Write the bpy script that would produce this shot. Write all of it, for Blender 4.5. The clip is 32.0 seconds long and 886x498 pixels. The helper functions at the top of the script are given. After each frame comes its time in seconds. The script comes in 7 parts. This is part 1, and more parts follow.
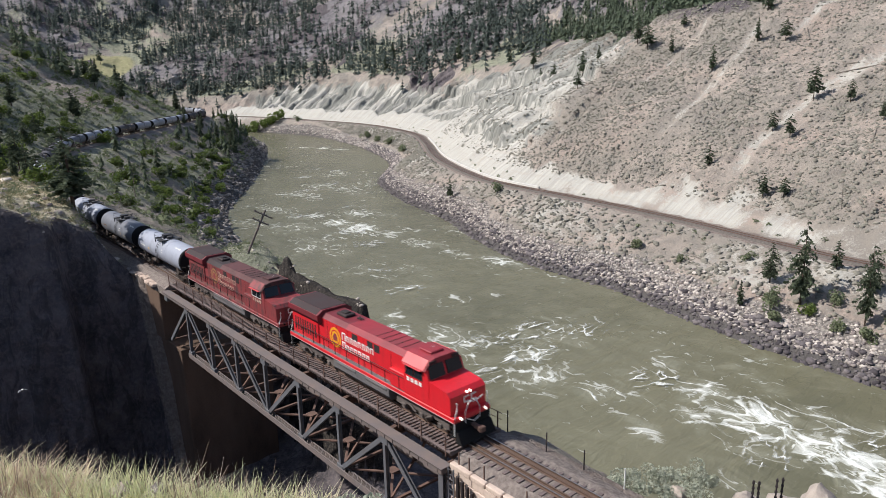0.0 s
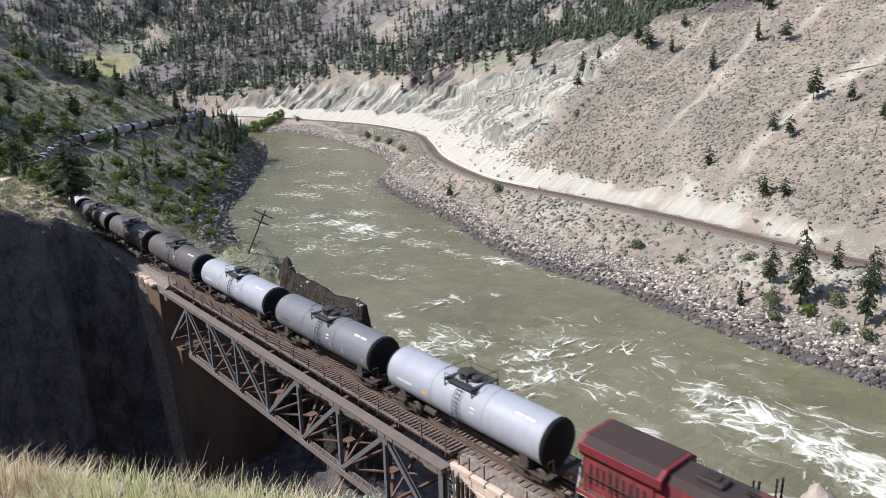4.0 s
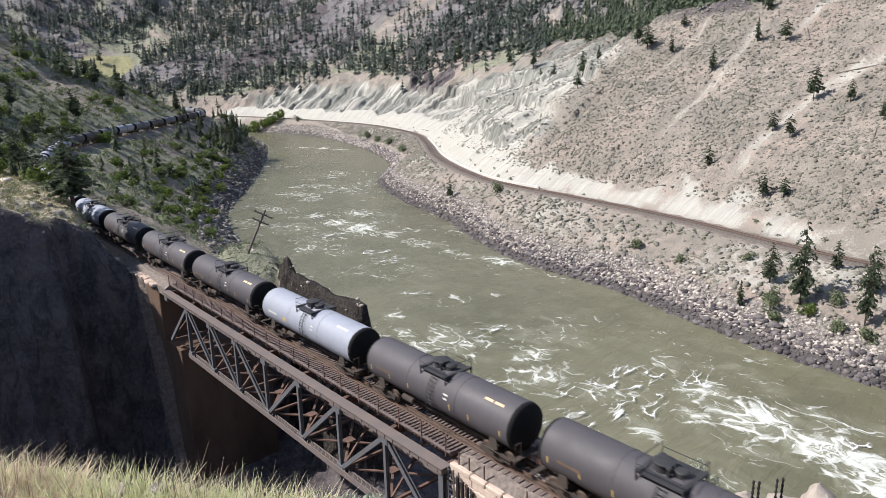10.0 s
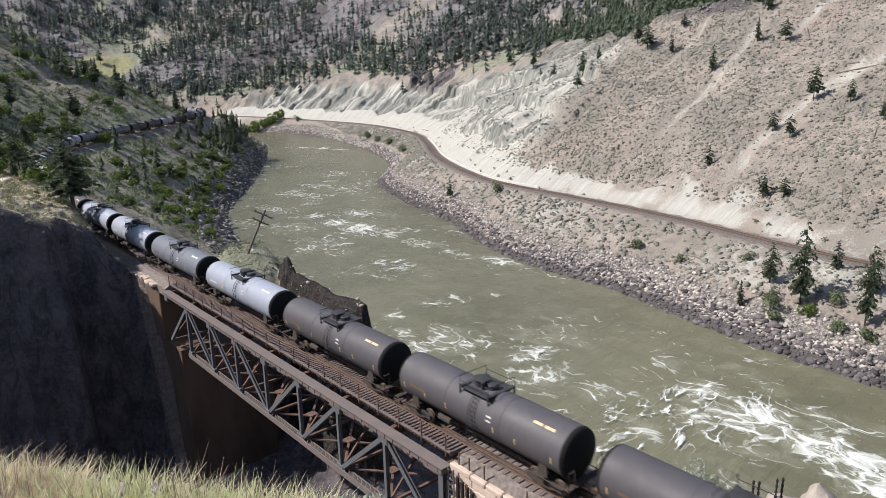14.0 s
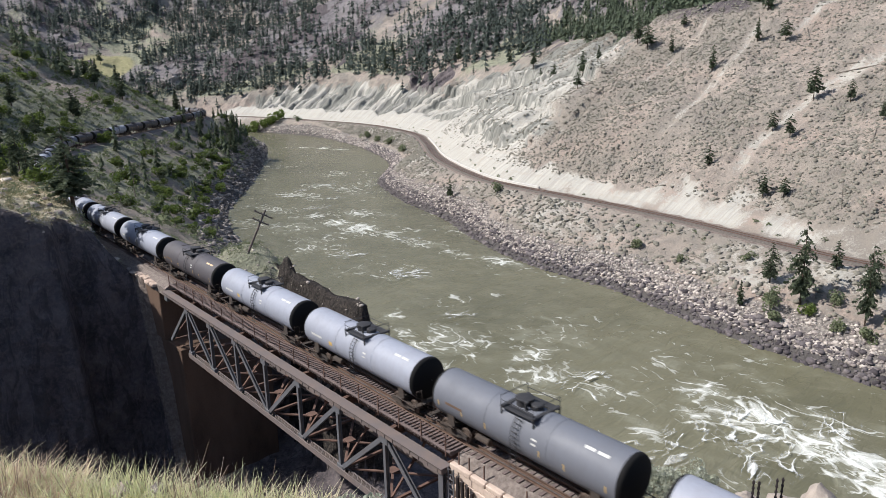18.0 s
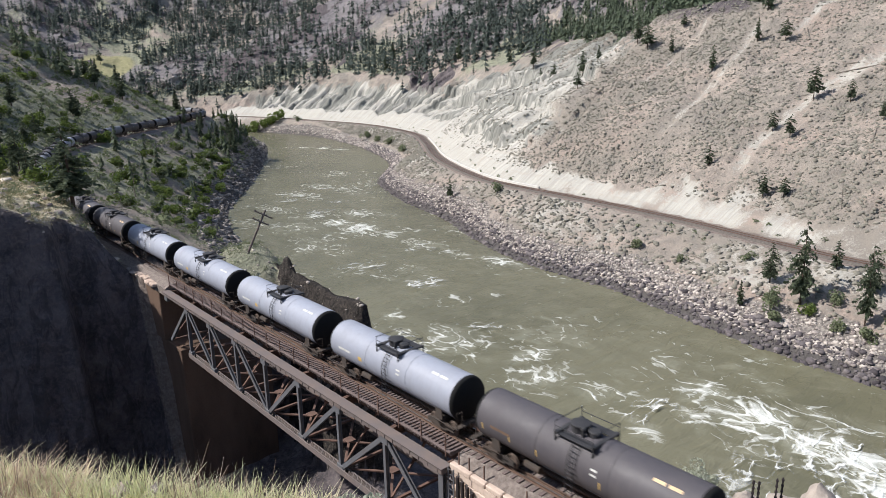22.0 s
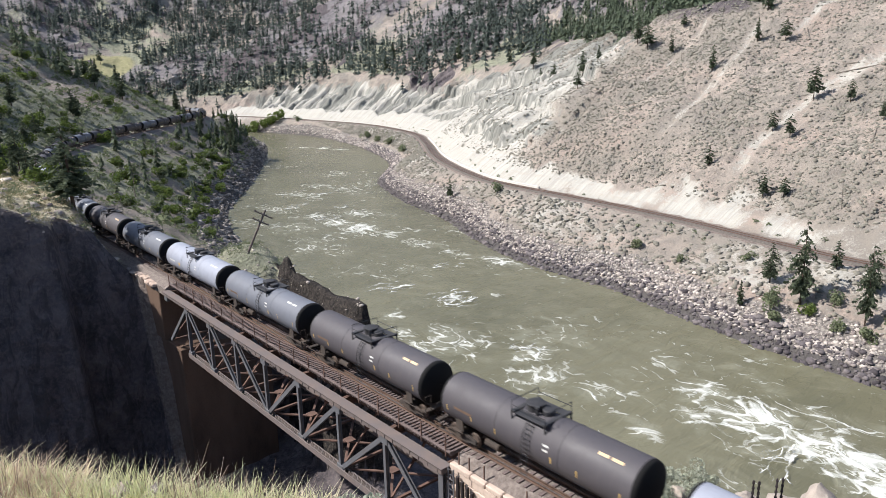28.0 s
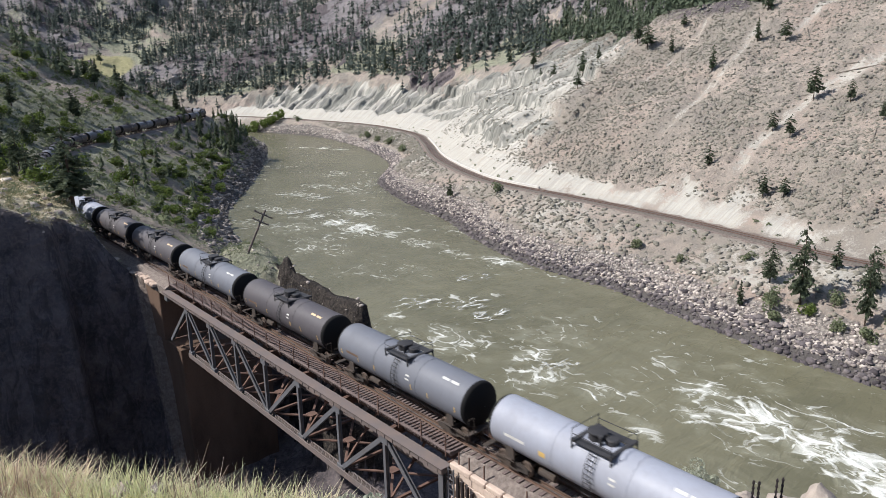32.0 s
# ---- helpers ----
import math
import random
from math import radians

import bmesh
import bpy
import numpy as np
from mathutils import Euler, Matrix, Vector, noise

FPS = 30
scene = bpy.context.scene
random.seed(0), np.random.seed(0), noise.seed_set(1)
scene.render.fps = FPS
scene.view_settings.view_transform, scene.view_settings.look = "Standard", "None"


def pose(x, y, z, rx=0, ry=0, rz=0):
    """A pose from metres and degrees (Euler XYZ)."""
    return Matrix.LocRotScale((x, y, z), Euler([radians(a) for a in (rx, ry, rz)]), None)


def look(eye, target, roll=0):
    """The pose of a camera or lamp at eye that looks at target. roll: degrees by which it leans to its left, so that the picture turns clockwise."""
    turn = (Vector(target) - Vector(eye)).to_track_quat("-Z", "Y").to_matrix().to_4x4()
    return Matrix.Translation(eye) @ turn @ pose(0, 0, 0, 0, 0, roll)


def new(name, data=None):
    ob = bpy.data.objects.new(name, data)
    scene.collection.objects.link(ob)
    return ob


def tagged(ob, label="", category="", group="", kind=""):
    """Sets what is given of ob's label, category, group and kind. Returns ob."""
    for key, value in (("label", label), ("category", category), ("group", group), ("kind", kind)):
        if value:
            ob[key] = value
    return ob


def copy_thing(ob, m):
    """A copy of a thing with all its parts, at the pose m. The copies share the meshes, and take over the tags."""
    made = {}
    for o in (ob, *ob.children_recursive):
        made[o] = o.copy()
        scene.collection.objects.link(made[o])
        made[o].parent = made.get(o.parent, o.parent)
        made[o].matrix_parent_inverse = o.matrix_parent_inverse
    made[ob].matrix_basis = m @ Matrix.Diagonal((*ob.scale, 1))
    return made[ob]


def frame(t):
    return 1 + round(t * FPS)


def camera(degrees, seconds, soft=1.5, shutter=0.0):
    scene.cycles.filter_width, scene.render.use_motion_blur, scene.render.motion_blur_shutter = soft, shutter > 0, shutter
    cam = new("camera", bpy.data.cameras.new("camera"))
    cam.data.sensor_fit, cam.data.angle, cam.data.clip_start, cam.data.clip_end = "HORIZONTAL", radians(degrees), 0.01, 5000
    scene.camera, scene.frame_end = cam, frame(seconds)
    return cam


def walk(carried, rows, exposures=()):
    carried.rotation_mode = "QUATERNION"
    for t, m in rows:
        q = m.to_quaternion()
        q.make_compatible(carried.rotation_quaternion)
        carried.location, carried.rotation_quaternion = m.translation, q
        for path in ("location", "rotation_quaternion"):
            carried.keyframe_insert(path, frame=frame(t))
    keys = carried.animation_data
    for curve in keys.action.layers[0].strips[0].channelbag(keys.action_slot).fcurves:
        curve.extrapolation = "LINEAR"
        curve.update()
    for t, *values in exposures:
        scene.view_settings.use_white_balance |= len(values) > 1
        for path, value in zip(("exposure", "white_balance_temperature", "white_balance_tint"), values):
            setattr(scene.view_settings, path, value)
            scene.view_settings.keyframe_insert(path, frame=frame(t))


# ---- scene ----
# ---------------------------------------------------------------- camera
EYE = Vector((-26.172, -41.984, 22.281))
YAW, PITCH, ROLL = 40.652, -14.716, -1.232
_aim = Vector((math.sin(radians(YAW)) * math.cos(radians(PITCH)),
               math.cos(radians(YAW)) * math.cos(radians(PITCH)), math.sin(radians(PITCH))))
STAND = look(EYE, EYE + _aim, ROLL)
cam = camera(66.21, 32.0, soft=0.8, shutter=0.4)
walk(cam, [(0.0, STAND), (32.0, STAND)], exposures=[(0.0, 0.2), (1.0, 0.22), (2.0, 0.42), (3.0, 0.42), (6.0, 0.28), (8.0, 0.40), (10.0, 0.42), (12.0, 0.30), (14.0, 0.28), (17.0, 0.25), (20.0, 0.27),
                                                 (22.0, 0.30), (25.0, 0.27), (28.0, 0.50), (29.0, 0.46), (30.0, 0.32), (32.0, 0.28)])

# ---------------------------------------------------------------- daylight
SUN_WAY = Vector((0.62, -0.50, -0.82)).normalized()      # the way the sunlight travels
SUN_EL = math.asin(-SUN_WAY.z)
SUN_AZ = math.atan2(-SUN_WAY.x, -SUN_WAY.y)              # clockwise from +y

world = bpy.data.worlds.new("sky")
scene.world = world
world.use_nodes = True
_wn = world.node_tree.nodes
_sky = _wn.new("ShaderNodeTexSky")
_sky.sky_type = "NISHITA"
_sky.sun_disc = False
_sky.sun_elevation = SUN_EL
_sky.sun_rotation = SUN_AZ
world.node_tree.links.new(_sky.outputs[0], _wn["Background"].inputs[0])
_wn["Background"].inputs[1].default_value = 0.12

_sun = bpy.data.lights.new("sun", "SUN")
_sun.energy, _sun.angle, _sun.color = 5.0, radians(0.5), (1.0, 0.965, 0.92)
sun = new("sun", _sun)
sun.matrix_world = look(Vector((0, 0, 300)) - SUN_WAY * 200, Vector((0, 0, 300)))
# ---------------------------------------------------------------- materials
class Nodes:
    """A small writer of node materials."""

    def __init__(self, name):
        self.m = bpy.data.materials.new(name)
        self.m.use_nodes = True
        self.t = self.m.node_tree
        self.b = self.t.nodes["Principled BSDF"]

    def n(self, kind):
        return self.t.nodes.new(kind)

    def put(self, socket, value):
        if isinstance(value, bpy.types.NodeSocket):
            self.t.links.new(value, socket)
        elif isinstance(value, (tuple, list)) and len(value) == 3 and socket.type == "RGBA":
            socket.default_value = (*value, 1)
        else:
            socket.default_value = value

    def coord(self, scale=(1, 1, 1), world_space=False):
        c = self.n("ShaderNodeNewGeometry").outputs["Position"] if world_space else self.n("ShaderNodeTexCoord").outputs["Object"]
        mp = self.n("ShaderNodeMapping")
        self.put(mp.inputs["Vector"], c)
        mp.inputs["Scale"].default_value = scale
        return mp.outputs[0]

    def noise(self, vec, scale, detail=4.0, rough=0.55, distort=0.0):
        n = self.n("ShaderNodeTexNoise")
        self.put(n.inputs["Vector"], vec)
        for key, v in (("Scale", scale), ("Detail", detail), ("Roughness", rough), ("Distortion", distort)):
            n.inputs[key].default_value = v
        return n.outputs["Fac"]

    def warp(self, vec, scale, amount, detail=2):
        """The vector pushed about by a noise."""
        n = self.n("ShaderNodeTexNoise")
        self.put(n.inputs["Vector"], vec)
        n.inputs["Scale"].default_value, n.inputs["Detail"].default_value = scale, detail
        sub, add = self.n("ShaderNodeVectorMath"), self.n("ShaderNodeVectorMath")
        sub.operation, add.operation = "SUBTRACT", "MULTIPLY_ADD"
        self.put(sub.inputs[0], n.outputs["Color"])
        sub.inputs[1].default_value = (0.5, 0.5, 0.5)
        self.put(add.inputs[0], sub.outputs[0])
        add.inputs[1].default_value = (amount, amount, 0)
        self.put(add.inputs[2], vec)
        return add.outputs[0]

    def voronoi(self, vec, scale, out="Distance", feature="F1"):
        n = self.n("ShaderNodeTexVoronoi")
        n.feature = feature
        self.put(n.inputs["Vector"], vec)
        n.inputs["Scale"].default_value = scale
        return n.outputs[out]

    def ramp(self, fac, lo, hi, a=0.0, b=1.0):
        n = self.n("ShaderNodeMapRange")
        self.put(n.inputs["Value"], fac)
        for key, v in (("From Min", lo), ("From Max", hi), ("To Min", a), ("To Max", b)):
            self.put(n.inputs[key], v)
        return n.outputs[0]

    def math(self, op, a, b=0.0):
        n = self.n("ShaderNodeMath")
        n.operation = op
        self.put(n.inputs[0], a)
        self.put(n.inputs[1], b)
        return n.outputs[0]

    def mix(self, fac, a, b, mode="MIX"):
        n = self.n("ShaderNodeMix")
        n.data_type, n.blend_type = "RGBA", mode
        self.put(n.inputs[0], fac)
        self.put(n.inputs[6], a)
        self.put(n.inputs[7], b)
        return n.outputs[2]

    def attr(self, name):
        n = self.n("ShaderNodeAttribute")
        n.attribute_name = name
        return n.outputs["Fac"]

    def bump(self, height, strength=0.4, distance=0.05):
        n = self.n("ShaderNodeBump")
        self.put(n.inputs["Height"], height)
        n.inputs["Strength"].default_value = strength
        n.inputs["Distance"].default_value = distance
        self.put(self.b.inputs["Normal"], n.outputs[0])

    def done(self, colour, rough=0.8, metal=0.0, spec=0.5):
        self.put(self.b.inputs["Base Color"], colour)
        self.put(self.b.inputs["Roughness"], rough)
        self.put(self.b.inputs["Metallic"], metal)
        self.b.inputs["Specular IOR Level"].default_value = spec
        return self.m


def worn(name, base, dirt, rough=0.6, metal=0.0, grain=3.0, amount=0.5, bump=0.15, dist=0.01, spec=0.4, streak=False):
    """Paint, steel or stone with stains at two scales."""
    k = Nodes(name)
    v = k.coord((1, 1, 0.35) if streak else (1, 1, 1))
    rnd = k.n("ShaderNodeObjectInfo").outputs["Random"]
    big = k.noise(v, grain * 0.35, 5, 0.6)
    small = k.noise(k.coord(), grain * 6, 4, 0.65)
    f = k.math("MULTIPLY", k.ramp(big, 0.38, 0.72), amount)
    f = k.math("ADD", f, k.math("MULTIPLY", k.ramp(small, 0.5, 0.8), amount * 0.5))
    c = k.mix(f, base, dirt)
    c = k.mix(k.math("MULTIPLY", rnd, 0.18), c, tuple(x * 0.6 for x in base))
    k.bump(small, bump, dist)
    return k.done(c, k.ramp(big, 0.3, 0.7, rough, min(1, rough + 0.2)), metal, spec)


def terrain_material():
    k = Nodes("canyon_ground")
    p = k.coord(world_space=True)
    n1 = k.noise(p, 0.035, 5, 0.6)
    n2 = k.noise(p, 0.3, 5, 0.65)
    n3 = k.noise(p, 2.2, 5, 0.7)
    # pinkish tan soil with paler patches and grey sage litter
    soil = k.mix(k.ramp(n1, 0.35, 0.65), (0.305, 0.252, 0.214), (0.375, 0.320, 0.276))
    broad = k.noise(k.coord((1.0, 0.6, 1.0), True), 0.05, 3, 0.6, 0.8)
    soil = k.mix(k.math("MULTIPLY", k.ramp(broad, 0.46, 0.58), 0.65), soil, (0.225, 0.208, 0.178))
    soil = k.mix(k.math("MULTIPLY", k.ramp(broad, 0.46, 0.36), 0.6), soil, (0.335, 0.262, 0.222))
    soil = k.mix(k.math("MULTIPLY", k.ramp(n2, 0.42, 0.62), 0.75), soil, (0.205, 0.182, 0.160))
    soil = k.mix(k.math("MULTIPLY", k.ramp(n3, 0.5, 0.75), 0.65), soil, (0.150, 0.132, 0.112))
    # white silt bluffs, streaked down the slope
    fall = k.n("ShaderNodeCombineXYZ")
    k.put(fall.inputs[0], k.math("MULTIPLY", k.attr("along"), 2000.0))
    k.put(fall.inputs[1], k.math("MULTIPLY", k.attr("upslope"), 24.0))
    st = k.noise(fall.outputs[0], 0.55, 7, 0.68)
    silt = k.mix(k.ramp(st, 0.36, 0.60), (0.31, 0.305, 0.285), (0.47, 0.45, 0.405))
    band = k.noise(k.coord((0.02, 0.02, 0.9), True), 1.0, 3, 0.6)
    silt = k.mix(k.math("MULTIPLY", k.ramp(band, 0.52, 0.66), 0.45), silt, (0.36, 0.33, 0.29))
    silt = k.mix(k.math("MULTIPLY", k.ramp(n3, 0.45, 0.7), 0.5), silt, (0.34, 0.295, 0.23))
    silt = k.mix(k.math("MULTIPLY", k.ramp(n2, 0.52, 0.68), 0.45), silt, (0.33, 0.29, 0.24))
    # grass and low green cover
    grass = k.mix(k.ramp(n2, 0.35, 0.65), (0.170, 0.182, 0.132), (0.31, 0.30, 0.225))
    grass = k.mix(k.math("MULTIPLY", k.ramp(n3, 0.48, 0.7), 0.6), grass, (0.06, 0.066, 0.036))
    meadow = k.mix(k.ramp(n2, 0.3, 0.7), (0.225, 0.215, 0.115), (0.315, 0.29, 0.17))
    # dark broken rock
    rk = k.voronoi(p, 0.55)
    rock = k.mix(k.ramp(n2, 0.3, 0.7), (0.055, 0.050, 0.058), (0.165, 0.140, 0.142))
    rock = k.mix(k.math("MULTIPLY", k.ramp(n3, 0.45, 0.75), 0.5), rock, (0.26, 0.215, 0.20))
    # upright crevices drawn only as dark colour, standing in for their shade
    crevice_shade = k.ramp(k.noise(k.coord((1, 1, 0.3), True), 0.7, 7, 0.7, 0.8), 0.50, 0.58)
    rock = k.mix(k.math("MULTIPLY", crevice_shade, 0.55), rock, (0.045, 0.040, 0.043))
    # shingle and boulders
    shin = k.mix(k.ramp(k.voronoi(p, 1.3), 0.1, 0.7), (0.36, 0.325, 0.29), (0.15, 0.135, 0.125))
    wet = k.mix(n3, (0.07, 0.064, 0.062), (0.13, 0.118, 0.112))
    bal = k.mix(k.ramp(n3, 0.4, 0.65), (0.17, 0.135, 0.115), (0.26, 0.215, 0.19))

    def edge(name, gain=0.55):
        a = k.attr(name)
        j = k.math("MULTIPLY", k.math("SUBTRACT", n2, 0.5), gain)
        j = k.math("ADD", j, k.math("MULTIPLY", k.math("SUBTRACT", n3, 0.5), gain * 0.9))
        return k.ramp(k.math("ADD", a, j), 0.41, 0.59)

    c = soil
    c = k.mix(edge("silt", 0.9), c, silt)
    # shade of the bluff recesses and tier faces, put in as grey
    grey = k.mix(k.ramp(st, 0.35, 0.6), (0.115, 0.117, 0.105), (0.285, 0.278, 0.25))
    c = k.mix(edge("flute_shade", 0.5), c, grey)
    scree = k.mix(k.ramp(n2, 0.35, 0.65), (0.135, 0.124, 0.130), (0.235, 0.216, 0.216))
    scree = k.mix(k.math("MULTIPLY", k.ramp(n3, 0.5, 0.72), 0.6), scree, (0.075, 0.07, 0.073))
    c = k.mix(edge("scree"), c, scree)
    c = k.mix(edge("grass"), c, grass)
    c = k.mix(edge("meadow", 0.3), c, meadow)
    dry = k.mix(k.ramp(n3, 0.35, 0.65), (0.44, 0.38, 0.27), (0.64, 0.57, 0.43))
    dry = k.mix(k.math("MULTIPLY", k.ramp(k.noise(p, 9.0, 4, 0.7), 0.5, 0.7), 0.5), dry, (0.26, 0.23, 0.12))
    c = k.mix(edge("straw", 0.5), c, dry)
    c = k.mix(edge("shingle"), c, shin)
    c = k.mix(edge("wet", 0.3), c, wet)
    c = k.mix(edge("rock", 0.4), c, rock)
    # near-black brown with sparse pale flecks, on the rib only
    black_rock = k.mix(k.ramp(n3, 0.42, 0.62), (0.020, 0.018, 0.018), (0.062, 0.052, 0.046))
    black_rock = k.mix(k.math("MULTIPLY", k.ramp(k.noise(p, 5.0, 4, 0.7), 0.60, 0.70), 0.6), black_rock, (0.30, 0.27, 0.21))
    c = k.mix(edge("black_rock", 0.4), c, black_rock)
    c = k.mix(edge("ballast", 0.2), c, bal)
    h = k.math("ADD", k.math("MULTIPLY", n3, 0.6), k.math("MULTIPLY", n2, 1.2))
    h = k.math("ADD", h, k.math("MULTIPLY", k.math("MULTIPLY", rk, k.attr("rock")), 0.8))
    h = k.math("MULTIPLY", h, k.ramp(k.attr("silt"), 0.2, 0.8, 1.0, 0.2))
    k.bump(h, 0.9, 0.8)
    return k.done(c, 0.95, 0, 0.15)


def water_material():
    k = Nodes("river_water")
    p = k.coord(world_space=True)
    f = k.attr("foam")
    # the current, turned so that standing waves lie across it
    turned = k.n("ShaderNodeMapping")
    turned.inputs["Rotation"].default_value = (0, 0, math.radians(-32))
    turned.inputs["Scale"].default_value = (0.32, 1.0, 1.0)
    k.put(turned.inputs["Vector"], k.n("ShaderNodeNewGeometry").outputs["Position"])
    across = turned.outputs[0]
    q = k.coord((1.0, 0.6, 1.0), True)
    flow = k.noise(p, 0.035, 4, 0.55, 0.6)
    c = k.mix(k.ramp(flow, 0.3, 0.7), (0.114, 0.108, 0.067), (0.160, 0.150, 0.096))
    boil = k.noise(q, 0.16, 6, 0.62, 1.4)
    c = k.mix(k.math("MULTIPLY", k.ramp(boil, 0.46, 0.66), 0.55), c, (0.192, 0.182, 0.122))
    r1 = k.noise(across, 0.42, 5, 0.62, 0.5)
    r2 = k.noise(p, 2.2, 3, 0.6, 0.3)
    # breaking water: curling lace drawn out by the current, thick where it breaks
    stretch = k.n("ShaderNodeMapping")
    stretch.inputs["Rotation"].default_value = (0, 0, math.radians(-14))
    stretch.inputs["Scale"].default_value = (1.0, 0.68, 1.0)
    k.put(stretch.inputs["Vector"], k.n("ShaderNodeNewGeometry").outputs["Position"])
    curl = k.warp(k.warp(stretch.outputs[0], 0.15, 9.0, 3), 0.7, 1.8, 3)
    e1 = k.voronoi(curl, 0.30, "Distance", "DISTANCE_TO_EDGE")
    e2 = k.voronoi(curl, 0.85, "Distance", "DISTANCE_TO_EDGE")
    thick = k.ramp(f, 0.1, 1.1, 0.035, 0.15)
    lace = k.ramp(e1, k.math("MULTIPLY", thick, 0.35), thick, 1.0, 0.0)
    fine = k.ramp(e2, k.math("MULTIPLY", thick, 0.2), k.math("MULTIPLY", thick, 0.8), 1.0, 0.0)
    n5 = k.noise(curl, 0.55, 7, 0.68)
    patch = k.noise(stretch.outputs[0], 0.085, 3, 0.55)
    tide = k.math("ADD", k.math("MULTIPLY", f, 0.50), k.math("MULTIPLY", k.math("SUBTRACT", patch, 0.5), 0.50))
    gate = k.ramp(k.math("ADD", n5, tide), 0.70, 0.90)
    gate2 = k.ramp(k.math("ADD", n5, tide), 0.80, 1.0)
    blot = k.ramp(k.math("ADD", k.noise(curl, 0.42, 8, 0.72), tide), 1.14, 1.30)
    white = k.math("MAXIMUM", k.math("MULTIPLY", lace, gate), k.math("MULTIPLY", k.math("MULTIPLY", fine, gate2), 0.8))
    white = k.math("MULTIPLY", k.math("MAXIMUM", white, blot), k.ramp(k.noise(curl, 1.6, 4, 0.7), 0.35, 0.6, 0.45, 1.0))
    milky = k.math("MULTIPLY", k.ramp(k.math("ADD", k.math("MULTIPLY", boil, 0.5), k.math("MULTIPLY", tide, 0.9)), 0.42, 0.85), 0.6)
    col = k.mix(milky, c, (0.40, 0.40, 0.32))
    col = k.mix(white, col, (0.84, 0.85, 0.81))
    h = k.math("ADD", r1, k.math("MULTIPLY", r2, 0.10))
    k.bump(k.math("ADD", h, k.math("MULTIPLY", white, 0.25)), 0.55, 0.8)
    return k.done(col, k.ramp(white, 0, 1, 0.20, 0.8), 0, 0.3)


M = {}
M["ground"] = terrain_material()
M["water"] = water_material()
M["steel"] = worn("weathered_bridge_steel", (0.128, 0.132, 0.148), (0.095, 0.080, 0.076), 0.6, 0.0, 1.6, 0.5, streak=True)
M["chord"] = worn("bridge_chord_steel", (0.148, 0.126, 0.124), (0.205, 0.155, 0.135), 0.75, 0.0, 2.4, 0.8, 0.4)
M["rust"] = worn("rusty_steel", (0.165, 0.098, 0.078), (0.075, 0.054, 0.050), 0.85, 0.1, 2.0, 0.7)
M["rail"] = worn("rail_steel", (0.16, 0.105, 0.08), (0.09, 0.06, 0.05), 0.6, 0.3, 2.0, 0.5)
M["railhead"] = worn("polished_rail_head", (0.5, 0.48, 0.46), (0.3, 0.26, 0.24), 0.28, 0.9, 2.0, 0.4)
M["tie"] = worn("weathered_tie_wood", (0.165, 0.126, 0.120), (0.085, 0.066, 0.064), 0.9, 0, 4.0, 0.6, 0.3)
M["ballast"] = worn("ballast_gravel", (0.30, 0.255, 0.23), (0.13, 0.105, 0.095), 0.95, 0, 9.0, 1.0, 0.9, 0.06, 0.1)
M["far_ballast"] = worn("dark_ballast", (0.165, 0.145, 0.128), (0.09, 0.076, 0.068), 0.95, 0, 6.0, 0.9, 0.9, 0.06, 0.1)
M["stone"] = worn("pale_masonry", (0.60, 0.485, 0.41), (0.30, 0.20, 0.155), 0.9, 0, 1.8, 0.8, 0.4, 0.03, 0.2, True)
# rust-stained brown, darkened in the colour for the far abutment's deep shade
M["concrete"] = worn("shaded_stained_concrete", (0.145, 0.095, 0.070), (0.065, 0.044, 0.034), 0.9, 0, 0.8, 0.8, 0.3, 0.02, 0.2, True)
M["white_concrete"] = worn("bleached_concrete", (0.62, 0.60, 0.56), (0.40, 0.37, 0.33), 0.9, 0, 1.5, 0.5)
